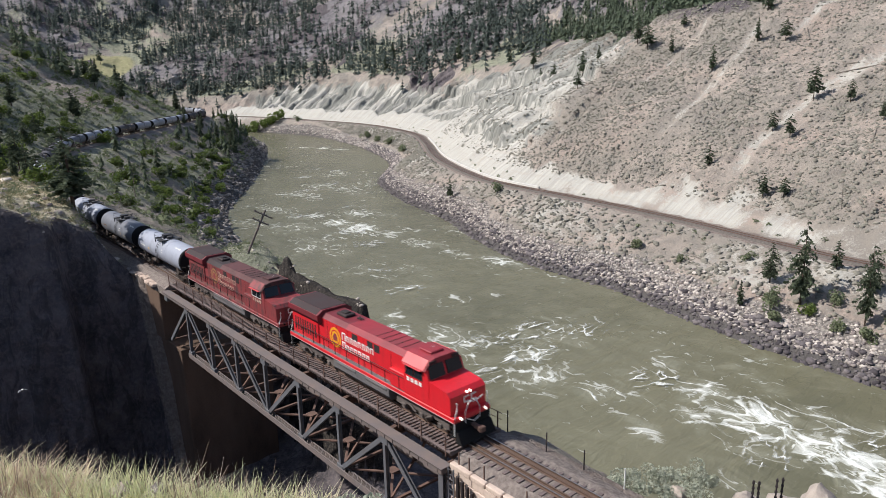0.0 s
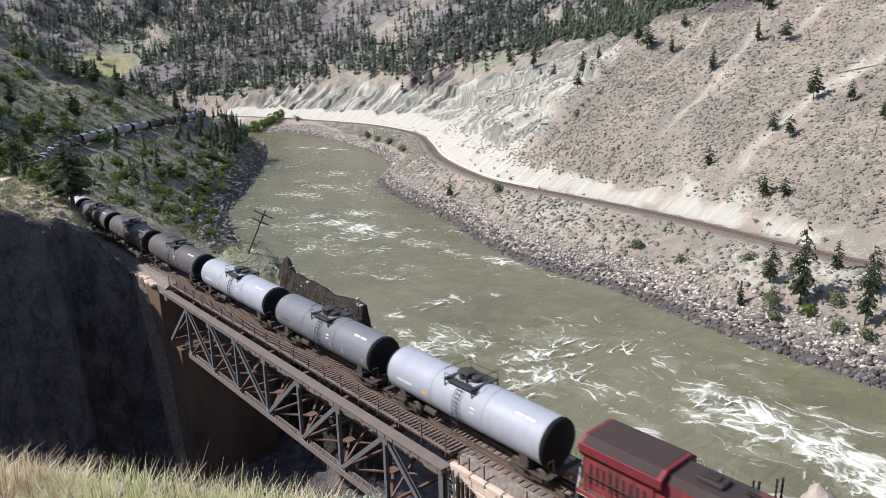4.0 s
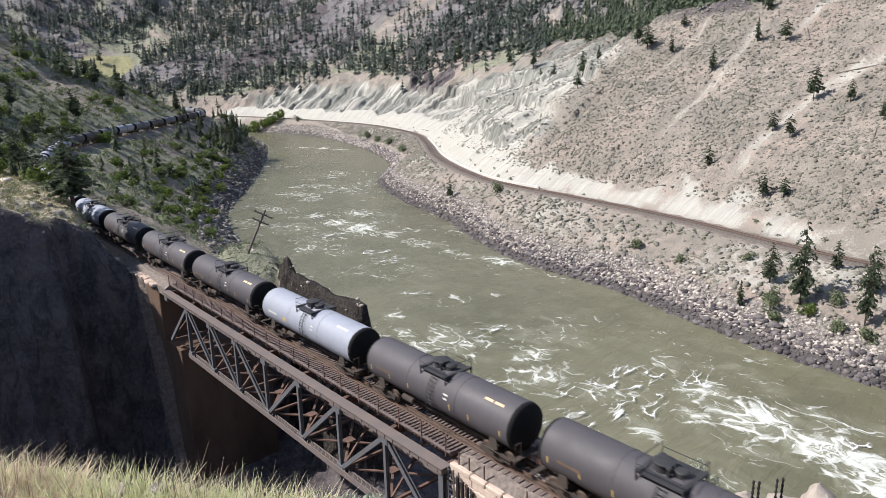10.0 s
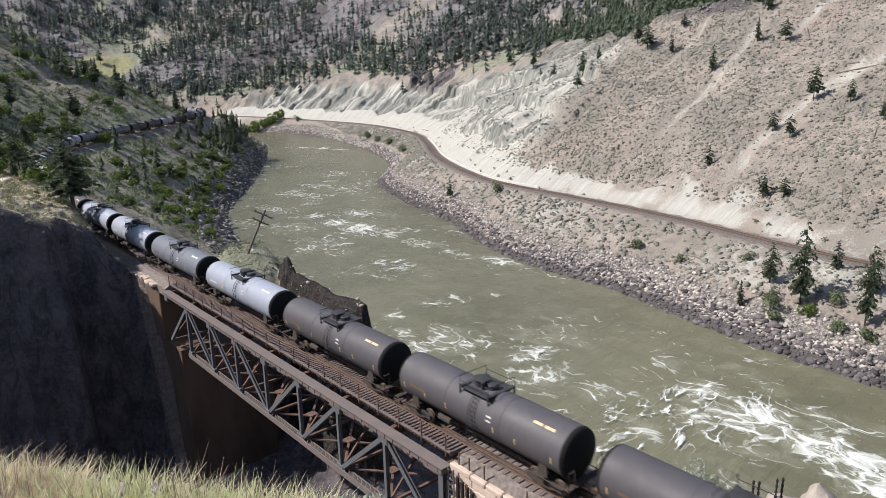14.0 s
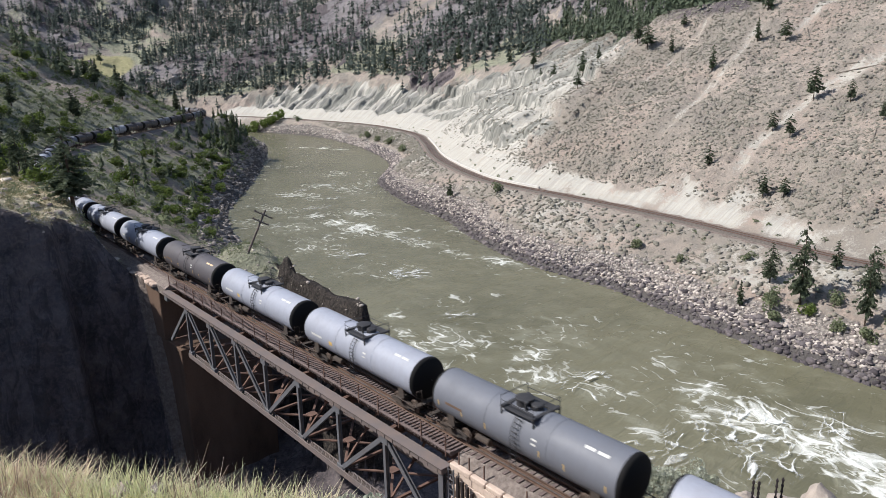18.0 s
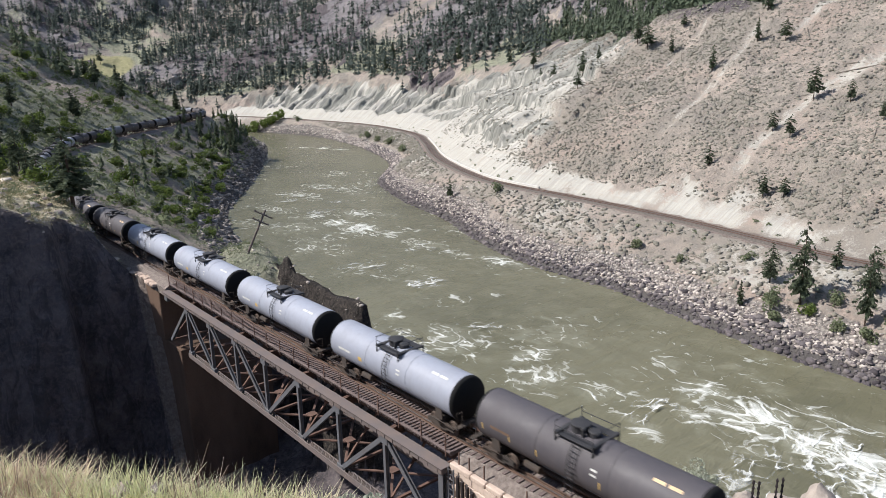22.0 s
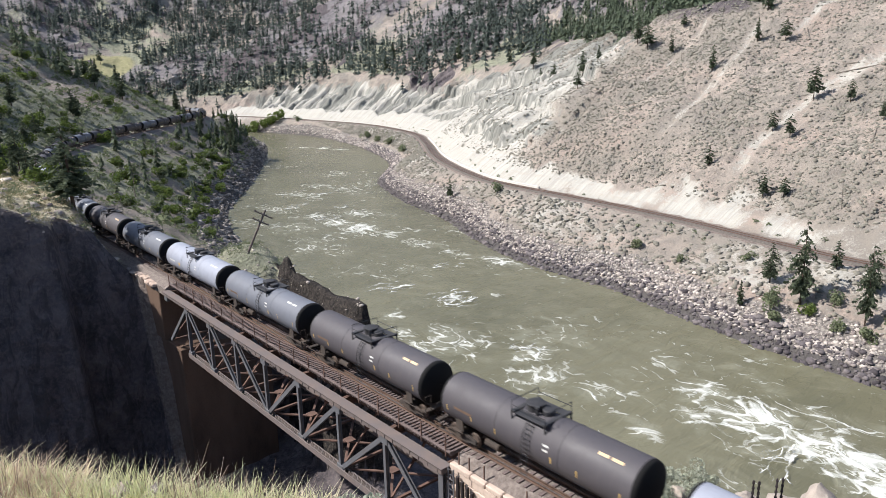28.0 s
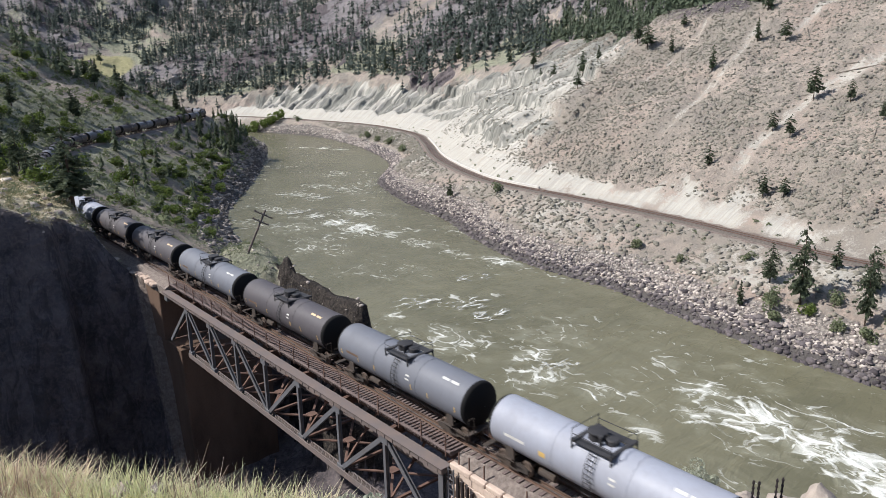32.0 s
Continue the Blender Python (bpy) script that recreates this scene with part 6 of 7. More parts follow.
# scattered pines on the west hillside
_px, _py = RNG.uniform(-60, 120, 3000), RNG.uniform(150, 480, 3000)
_pz, _, _pi = land(_px, _py)
for k in np.nonzero(_pi["hill"] & ~_pi["east"] & ~_pi["river"] & (_pi["e"] > 8) & (_pz < 75))[0][:75]:
    pine(_px[k], _py[k], RNG.uniform(5, 13), RNG.randint(0, 5), _pz[k], 1.2, "scattered dark pine on the shaded hillside", "pines of the west hillside")


# firs inside the bend, a lone pine on the meadow
for row in ((112, 331, 5.0, 3), (115.5, 338, 5.5, 0), (117.5, 344, 5.0, 3), (119.5, 351, 6.0, 0), (120.5, 358, 6.0, 3), (109, 324, 4.5, 0)):
    pine(*row, label="dark fir inside the bend of the line", group="firs on the river point")
pine(194, 778, 15, 2, spread=1.3, label="lone dark pine on the yellow-green meadow")


# far woods: one joined mass of small conifers
def woods(name, count, box, accept, hmin, hmax, label, seed, mat, rows=7):
    rng = np.random.RandomState(seed)
    x, y = rng.uniform(box[0], box[1], count), rng.uniform(box[2], box[3], count)
    z, c, i = land(x, y)
    ok = accept(x, y, z, c, i) > rng.rand(count)
    x, y, z = x[ok], y[ok], z[ok]
    n = len(x)
    h = rng.uniform(hmin, hmax, n) * rng.uniform(0.6, 1.0, n)
    out = []
    for k in range(rows):
        f = k / rows
        for b in range(4):
            a = rng.uniform(0, 6.28, n)
            ln = h * 0.23 * (1 - f) ** 0.7 * rng.uniform(0.6, 1.3, n) + 0.15
            zz = z + h * (0.12 + 0.84 * f)
            u = np.stack([np.cos(a) * ln, np.sin(a) * ln, -0.35 * ln + rng.uniform(-.1, .1, n) * ln], 1)
            w = np.stack([-np.sin(a), np.cos(a), np.zeros(n)], 1) * (ln * 0.42)[:, None]
            c0 = np.stack([x, y, zz], 1)
            up = np.array([0, 0, 1.0]) * (h * 0.17)[:, None]
            out.append(np.stack([c0 + up * 0.8, c0 + u * 0.6 - w + up * 0.1, c0 + u, c0 + u * 0.6 + w + up * 0.1], 1))
    # trunks
    for s in ((1, 0), (0, 1)):
        w = np.array([s[0], s[1], 0.0]) * (h * 0.016)[:, None]
        b0, t0 = np.stack([x, y, z - 0.3], 1), np.stack([x, y, z + h * 0.8], 1)
        out.append(np.stack([b0 - w, b0 + w, t0 + w * 0.3, t0 - w * 0.3], 1))
    ob = part(name, quads_mesh(name, np.concatenate(out), 0, mat), None)
    return tagged(ob, label, "trees", kind="stuff")


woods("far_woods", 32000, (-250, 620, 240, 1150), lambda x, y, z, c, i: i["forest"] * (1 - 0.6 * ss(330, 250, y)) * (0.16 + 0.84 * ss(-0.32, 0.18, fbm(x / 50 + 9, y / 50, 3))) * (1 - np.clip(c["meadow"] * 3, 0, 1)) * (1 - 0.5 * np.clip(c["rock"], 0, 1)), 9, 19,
      "dense pine woods on the far mountainside", 5, M["hazy_needles"], 4)
woods("terrace_woods", 2600, (190, 420, 20, 300), lambda x, y, z, c, i: (i["d"] > 84) * i["east"] * i["up"] * (0.25 + 0.7 * ss(60, 130, y)), 6, 13, "young green pines along the terrace above the slope", 6, M["young_needles"])

woods("spur_woods", 1500, (-110, 100, 215, 480), lambda x, y, z, c, i: (~i["east"]) * i["hill"] * (i["e"] > 12) * ss(3, 15, i["spur"]) * (0.04 + 0.9 * ss(0.02, 0.25, fbm(x / 30 + 3, y / 30, 3))), 6, 14,
      "dark pines scattered over the rocky spur", 12, M["needles"], 6)
woods("point_woods", 1500, (-20, 175, 150, 400), lambda x, y, z, c, i: (~i["east"]) * (~i["river"]) * (~i["hill"]) * (i["dW"] > 9) * (i["eT"] > 7) * (0.06 + 0.5 * ss(215, 285, y)), 4, 11, "dark firs crowding the river point below the line", 8, M["needles"])


# low scrub and sage, joined
def bushes(name, count, box, accept, rmin, rmax, label, seed, mat, leaves=26, tall=0.75, leaf=0.42, spread=1.0):
    rng = np.random.RandomState(seed)
    x, y = rng.uniform(box[0], box[1], count), rng.uniform(box[2], box[3], count)
    z, c, i = land(x, y)
    ok = accept(x, y, z, c, i) > rng.rand(count)
    x, y, z = x[ok], y[ok], z[ok]
    n = len(x)
    r = rng.uniform(rmin, rmax, n) * rng.uniform(0.6, 1.0, n)
    d = rng.normal(size=(n, leaves, 3))
    d /= np.linalg.norm(d, axis=2)[:, :, None]
    d[:, :, 2] = np.abs(d[:, :, 2]) * tall * 1.5 - 0.05
    cen = np.stack([x, y, z], 1)[:, None, :] + d * spread * r[:, None, None] * rng.uniform(0.5, 1.0, (n, leaves, 1))
    q = tufts(cen.reshape(-1, 3), np.repeat(r * leaf, leaves), rng, 0.9)
    ob = part(name, quads_mesh(name, q, 0, mat), None)
    return tagged(ob, label, "bushes", kind="stuff")


def clumps(name, count, box, accept, rmin, rmax, label, seed, mat, tall=0.8):
    """Low rounded shrubs, each a small uneven dome, joined."""
    rng = np.random.RandomState(seed)
    x, y = rng.uniform(box[0], box[1], count), rng.uniform(box[2], box[3], count)
    z, c, i = land(x, y)
    ok = accept(x, y, z, c, i) > rng.rand(count)
    x, y, z = x[ok], y[ok], z[ok]
    n = len(x)
    r = rmin + (rmax - rmin) * rng.rand(n) ** 2
    a = np.arange(5) * 2 * np.pi / 5
    ring = np.stack([np.cos(a), np.sin(a), np.zeros(5)], 1)
    v = np.concatenate([ring * 0.9 + (0, 0, -0.25), ring * 0.85 + (0, 0, 0.42), np.array([[0, 0, 0.82]])])
    v = v[None] * np.array([1, 1, tall]) * (1 + rng.uniform(-0.42, 0.42, (n, 11, 3))) + rng.uniform(-0.15, 0.15, (n, 11, 3))
    t = rng.uniform(0, 6.28, n)
    ca, sa = np.cos(t)[:, None], np.sin(t)[:, None]
    v = np.stack([v[..., 0] * ca - v[..., 1] * sa, v[..., 0] * sa + v[..., 1] * ca, v[..., 2]], -1) * r[:, None, None]
    v = v + np.stack([x, y, z], 1)[:, None, :]
    f = np.array([(k, (k + 1) % 5, 5 + (k + 1) % 5, 5 + k) for k in range(5)] + [(5 + 2 * k, 5 + 2 * k + 1, (5 + 2 * k + 2) if k < 2 else 5, 10) for k in range(2)])
    tri = np.array([(9, 5, 10)])
    F = (f[None] + (np.arange(n) * 11)[:, None, None]).reshape(-1, 4)
    T = (tri[None] + (np.arange(n) * 11)[:, None, None]).reshape(-1, 3)
    me = bpy.data.meshes.new(name)
    me.vertices.add(n * 11)
    me.vertices.foreach_set("co", v.astype(np.float32).ravel())
    me.loops.add(F.size + T.size)
    me.loops.foreach_set("vertex_index", np.concatenate([F.ravel(), T.ravel()]))
    me.polygons.add(len(F) + len(T))
    me.polygons.foreach_set("loop_start", np.concatenate([np.arange(len(F)) * 4, F.size + np.arange(len(T)) * 3]))
    me.update(calc_edges=True)
    ob = part(name, me, mat)
    return tagged(ob, label, "bushes", kind="stuff")


clumps("sagebrush", 112000, (112, 285, -45, 250), lambda x, y, z, c, i: i["east"] * i["up"] * (i["d"] > 6) * (1 - 0.8 * np.clip(c["silt"], 0, 1)) * (0.40 + 0.6 * ss(-0.3, 0.2, fbm(x / 18, y / 18, 3))) * (i["d"] < 130) * (1 - 0.75 * np.clip(i["chute"], 0, 1)), 0.17, 0.66,
       "grey-green sagebrush dotted over the dry slope", 21, M["sage"])
clumps("bank_sage", 26000, (84, 185, -45, 220), lambda x, y, z, c, i: i["east"] * (~i["up"]) * (i["dT"] > 4.2) * (i["dE"] > 9) * (0.35 + 0.65 * ss(-0.3, 0.2, i["mid"])), 0.22, 0.85, "sage and weeds on the bank below the far track", 22, M["sage"])
clumps("upper_bank_sage", 30000, (150, 270, 200, 470), lambda x, y, z, c, i: i["east"] * (~i["up"]) * (i["dT"] > 4.2) * (i["dE"] > 8), 0.4, 1.1, "sage on the upstream bank", 27, M["sage"])
bushes("hill_scrub", 22000, (-90, 175, 44, 470), lambda x, y, z, c, i: (~i["east"]) * (~i["river"]) * (i["eT"] > 4.6) * (i["dW"] > 5) * (i["inside"] < -1.5) * ss(112, 128, y) * (0.30 + 0.7 * ss(-0.2, 0.25, fbm(x / 22, y / 22, 3))), 0.5, 2.0,
       "low green scrub over the shaded hillside", 23, M["scrub"], 14)
bushes("hill_sage", 7500, (-70, 110, 38, 300), lambda x, y, z, c, i: (~i["east"]) * (~i["river"]) * (i["eT"] > 3.8) * (i["dW"] > 6) * (i["inside"] < -0.5) * 0.55, 0.3, 0.9, "grey sage on the near hillside", 24, M["pale_sage"], 20, 0.75, 0.22)
bushes("near_scrub", 3800, (-40, 45, 40, 128), lambda x, y, z, c, i: (~i["east"]) * (~i["river"]) * (i["eT"] > 4.6) * (i["dW"] > 5) * (i["inside"] < -0.8) * (0.30 + 0.7 * ss(-0.2, 0.25, fbm(x / 12, y / 12, 3))), 0.3, 1.1,
       "fine-leaved green scrub above the cutting and on the rocky point", 28, M["scrub"], 34, 0.75, 0.17)
bushes("knoll_tufts", 7000, (-32, -3, 42, 95), lambda x, y, z, c, i: i["hill"] * (~i["east"]) * (i["inside"] < -0.2) * (i["e"] > 1.5) * 0.75, 0.2, 0.55, "straw-coloured bunch grass over the knoll", 26, M["tan_grass"], 10, 0.9, 0.3)
bushes("ballast_weeds", 2200, (100, 290, -60, 440), lambda x, y, z, c, i: i["east"] * (np.abs(i["dT"] - 6.0) < 2.2) * 0.9, 0.35, 0.95, "green weeds along the far track", 25, M["scrub"], 18)

# leafy bushes that stand out
LEAFY = [quads_mesh("foliage", blob_bush(60 + k, 420, 1.0, 1.6, 0.17), 0, M["leaves"]) for k in range(3)]
STEMS = Shape().tube([(0, 0, -0.2), (0.04, -0.03, 0.3), (-0.05, 0.06, 0.7), (0.06, 0.02, 1.15)], 0.06, 6, 0.35)
STEMS = STEMS.mesh("stem")
STEMS.materials.append(M["bark"])


def leafy(x, y, r, kind=0, z=None, label="bright green leafy bush", mats=None):
    z = ground_z(x, y) if z is None else z
    t = thing("leafy_bush", pose(x, y, z, 0, 0, (x * 53 + y * 29) % 360), label, "bush", "leafy bushes of the canyon")
    for nm, me in (("stem", STEMS), ("foliage", LEAFY[kind % 3])):
        part(nm, me, None, t).scale = (r, r, r)
    return t


for row in ((254, 497, 6, 0), (250, 503, 5, 1), (246, 509, 5, 2), (241, 516, 6, 0), (236, 522, 5, 1), (42.7, 225, 2.6, 0), (44, 229, 2.2, 1), (37, 236, 1.8, 2), (8, 160, 2.0, 1), (21.7, 226, 3.0, 0),
            (97.5, 2, 1.4, 1), (70, 205, 2.2, 0), (62, 188, 2.0, 1), (80, 216, 2.2, 2), (52, 165, 2.0, 0), (58, 170, 1.6, 1), (88, 232, 2.4, 0), (94, 244, 2.2, 1)):
    leafy(*row)
OLIVE = [quads_mesh("foliage", blob_bush(70 + k, 420, 1.0, 1.4, 0.15), 0, M["scrub"]) for k in range(3)]
for i, (x, y, r) in enumerate(((96.5, 8.5, 1.7), (93.8, 7, 1.5), (99, 10, 1.6), (101, -1, 1.8), (95, -4, 1.5), (94, -9, 1.6), (105, 6, 1.3), (98, -10, 1.4), (110, 20, 1.2), (107, 33, 1.2))):
    t = thing("grey_shrub", pose(x, y, ground_z(x, y) - 0.05, 0, 0, i * 57), "dull olive shrub on the rocky river bank", "bush", "shrubs of the far bank")
    for nm, me in (("stem", STEMS), ("foliage", OLIVE[i % 3])):
        part(nm, me, None, t).scale = (r, r, r)
for row in ((129.8, 111.9, 2.2, 0), (111.5, 46.6, 1.6, 1), (222.6, 295.5, 3.0, 2), (239.8, 344.3, 3.2, 0), (199.8, 252.1, 2.8, 1), (232, 320, 2.6, 1), (257.6, 470, 3.0, 2)):
    x, y, r, k = row
    t = thing("grey_shrub", pose(x, y, ground_z(x, y) - 0.05, 0, 0, x * 57), "dull olive willow shrub beside the far track", "bush", "shrubs of the far bank")
    for nm, me in (("stem", STEMS), ("foliage", OLIVE[k % 3])):
        part(nm, me, None, t).scale = (r, r, r)

for row in ((-9, 84, 6, 0), (-8, 112, 6, 1), (6, 172, 7, 2), (20, 214, 8, 4)):
    pine(*row, label="dark pine beside the shaded line", group="pines of the west hillside")
for row in ((-10, 82, 1.6, 0), (-12, 96, 1.8, 1), (-9, 122, 2.0, 2), (-3, 150, 2.0, 0), (4, 170, 1.8, 1), (26, 224, 2.2, 2), (34, 236, 2.4, 0)):
    leafy(*row, label="olive green brush on the shaded hillside")

BEND = ((-6.9, 67.0, 1.9, 0), (-5.8, 66.0, 1.7, 1), (-5.6, 70.5, 2.2, 1), (3.6, 159.8, 3.0, 0), (20.4, 166.5, 2.4, 1), (-1, 140, 2.6, 2))
for row in ((-5.6, 76.0, 7.0, 2), (-7.6, 71.5, 5.0, 1)):
    pine(*row, label="dark pine beside the shaded line", group="pines of the west hillside")
for x, y, r, k in BEND:
    leafy(x, y, r, k, label="thick green brush beside the bend of the line")
# leafy thickets between the line and the shaded bank, and on the hillside above it
def thickets(count, box, accept, rmin, rmax, label, seed):
    rng = np.random.RandomState(seed)
    x, y = rng.uniform(box[0], box[1], 4000), rng.uniform(box[2], box[3], 4000)
    z, c, i = land(x, y)
    ok = np.nonzero(accept(x, y, i, rng.rand(4000)))[0][:count]
    for n, k in enumerate(ok):
        t = leafy(x[k], y[k], rng.uniform(rmin, rmax), n, z[k], label=label)
        if n % 3:
            t.children[1].data = OLIVE[n % 3]


thickets(95, (10, 150, 120, 370), lambda x, y, i, r: (~i["hill"]) & (~i["east"]) & (~i["river"]) & (i["dW"] > 8) & (i["eT"] > 6) & ((i["dW"] < 22) | (r < 0.4)), 1.0, 2.3, "olive green thicket above the shaded bank", 101)
thickets(60, (-40, 110, 130, 360), lambda x, y, i, r: i["hill"] & (~i["east"]) & (i["e"] > 6) & (i["e"] < 70), 1.2, 2.6, "olive green brush on the shaded hillside", 102)

# boulders of the banks
def along(line, count, y0, y1, o0, o1, seed, side):
    """Places beside a waterline, o0 to o1 metres off it."""
    rng = np.random.RandomState(seed)
    seg = line[(line[:, 1] > y0) & (line[:, 1] < y1)]
    st = np.concatenate([[0], np.cumsum(np.linalg.norm(np.diff(seg, axis=0), axis=1))])
    u = rng.uniform(0, st[-1] - 1, count)
    px, py = np.interp(u, st, seg[:, 0]), np.interp(u, st, seg[:, 1])
    qx, qy = np.interp(u + 1, st, seg[:, 0]) - px, np.interp(u + 1, st, seg[:, 1]) - py
    ln = np.hypot(qx, qy)
    o = rng.uniform(o0, o1, count) * side
    return px + qy / ln * o, py - qx / ln * o


def stones(name, place, accept, rmin, rmax, label, seed, mat):
    rng = np.random.RandomState(seed)
    x, y = place
    z, c, i = land(x, y)
    ok = accept(x, y, z, c, i) > rng.rand(len(x))
    x, y, z = x[ok], y[ok], z[ok]
    n = len(x)
    r = rmin + (rmax - rmin) * rng.rand(n) ** 3.5
    base = np.array([(a, b, 0.0) for a, b in ((1, 0), (0.5, 0.87), (-0.5, 0.87), (-1, 0), (-0.5, -0.87), (0.5, -0.87))])
    ring = np.concatenate([base * 0.85 + (0, 0, -0.55), base * 1.0 + (0, 0, 0.05), base * 0.55 + (0, 0, 0.55)])
    v = ring[None] * (1 + rng.uniform(-0.42, 0.42, (n, 18, 3))) * r[:, None, None] * np.stack([rng.uniform(0.8, 1.4, n), rng.uniform(0.7, 1.1, n), rng.uniform(0.6, 1.0, n)], 1)[:, None, :]
    a = rng.uniform(0, 6.28, n)
    ca, sa = np.cos(a)[:, None], np.sin(a)[:, None]
    v = np.stack([v[..., 0] * ca - v[..., 1] * sa, v[..., 0] * sa + v[..., 1] * ca, v[..., 2]], -1)
    v = v + np.stack([x, y, z + 0.15 * r], 1)[:, None, :]
    f = []
    for k in range(6):
        j = (k + 1) % 6
        f += [(k, j, 6 + j, 6 + k), (6 + k, 6 + j, 12 + j, 12 + k)]
    f += [(12, 13, 14, 15), (15, 16, 17, 12)]
    f = np.array(f)
    F = (f[None] + (np.arange(n) * 18)[:, None, None]).reshape(-1, 4)
    me = bpy.data.meshes.new(name)
    me.vertices.add(n * 18)
    me.vertices.foreach_set("co", v.astype(np.float32).ravel())
    me.loops.add(F.size)
    me.loops.foreach_set("vertex_index", F.ravel())
    me.polygons.add(len(F))
    me.polygons.foreach_set("loop_start", np.arange(len(F)) * 4)
    me.update(calc_edges=True)
    ob = part(name, me, mat)
    return tagged(ob, label, "rocks", kind="stuff")


stones("bank_rocks", along(L_EAST, 17000, -40, 215, 2.0, 13, 51, 1), lambda x, y, z, c, i: (~i["up"]) * (1 - ss(6, 11, i["dE"] + 5 * i["mid"])), 0.12, 0.52, "tumbled pale grey boulders along the far bank", 31, M["grey_rock"])
stones("upstream_rocks", along(L_EAST, 3000, 215, 520, 0.3, 6, 52, 1), lambda x, y, z, c, i: ~i["up"] * 1.0, 0.3, 0.85, "grey boulders along the upstream bank", 35, M["grey_rock"])
stones("waterline_rocks", along(L_EAST, 6500, -40, 330, -0.6, 5.2, 53, 1), lambda x, y, z, c, i: np.ones(len(x)), 0.2, 0.75, "dark wet boulders at the waterline", 32, M["wet_rock"])
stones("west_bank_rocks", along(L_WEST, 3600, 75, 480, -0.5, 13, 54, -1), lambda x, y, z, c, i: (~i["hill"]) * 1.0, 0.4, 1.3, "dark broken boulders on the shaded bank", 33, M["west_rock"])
_rr = np.random.RandomState(55)
stones("knoll_rocks", (_rr.uniform(-34, -3, 900), _rr.uniform(41, 72, 900)), lambda x, y, z, c, i: i["hill"] * (i["inside"] < 0.4) * (0.25 + 0.75 * (i["inside"] > -2.5)), 0.12, 0.75, "weathered stones along the edge of the knoll", 36, M["grey_rock"])
stones("point_rocks", (_rr.uniform(5, 22, 800), _rr.uniform(14, 66, 800)), lambda x, y, z, c, i: (i["eT"] > 4.2) * (z > -8) * 0.8, 0.08, 0.32, "weathered stones on the rocky point", 34, M["grey_rock"])


# rock outcrops in the valley below the meadow
def crag(x, y, r, seed, squash, mat, label):
    bm = bmesh.new()
    bmesh.ops.create_icosphere(bm, subdivisions=4, radius=1.0)
    for v in bm.verts:
        p = v.co.copy()
        d = 1 + 0.5 * noise.noise(p * 1.3 + Vector((seed, 0, 0))) + 0.45 * abs(noise.noise(p * 3.1 + Vector((0, seed, 0)))) + 0.2 * noise.noise(p * 7.5)
        v.co = Vector((p.x * d * r * 1.3, p.y * d * r, p.z * d * r * squash))
    me = bpy.data.meshes.new("outcrop")
    bm.to_mesh(me)
    bm.free()
    ob = part("rock_outcrop", me, M[mat])
    ob.matrix_basis = pose(x, y, ground_z(x, y) - 0.1 * r, 0, 0, seed * 40)
    return tagged(ob, label, "rock", "outcrops of the valley")


for x, y, r, k, q in ((238, 690, 9, 1, 0.95), (250, 694, 8, 2, 0.8), (228, 692, 6, 3, 0.8), (258, 690, 6, 4, 0.6)):
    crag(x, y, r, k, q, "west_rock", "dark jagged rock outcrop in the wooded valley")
for x, y, r, k, q in ((204, 686, 5, 5, 0.7), (213, 684, 4.5, 6, 0.6), (196, 690, 4, 7, 0.6)):
    crag(x, y, r, k, q, "boulder", "pale silt outcrop in the valley")

# the largest boulders of the far bank, one by one
_bm = []
for k in range(6):
    bm = bmesh.new()
    bmesh.ops.create_icosphere(bm, subdivisions=2, radius=1.0)
    for v in bm.verts:
        p = v.co.copy()
        d = 1 + 0.42 * noise.noise(p * 1.2 + Vector((k * 7.1, 0, 0))) + 0.2 * noise.noise(p * 2.9 + Vector((0, k * 3.3, 0)))
        v.co = Vector((p.x * d * 1.2, p.y * d * 0.9, p.z * d * 0.75))
    me = bpy.data.meshes.new("boulder")
    bm.to_mesh(me)
    bm.free()
    _bm.append(me)
_bx, _by = along(L_EAST, 170, -35, 150, 0.5, 12, 77, 1)
_bz = land(_bx, _by)[0]
_br = np.random.RandomState(78)
for i in range(170):
    wet = i % 3 == 0
    me = _bm[i % 6]
    ob = part("bank_boulder", me, None)
    if not me.materials:
        me.materials.append(M["grey_rock"])
    r = _br.uniform(0.28, 0.52)
    ob.matrix_basis = pose(_bx[i], _by[i], _bz[i] + 0.25 * r, 0, 0, _br.uniform(0, 360)) @ Matrix.Scale(r, 4)
    tagged(ob, "large grey boulder among the stones of the river bank", "boulder", "large boulders of the far bank")
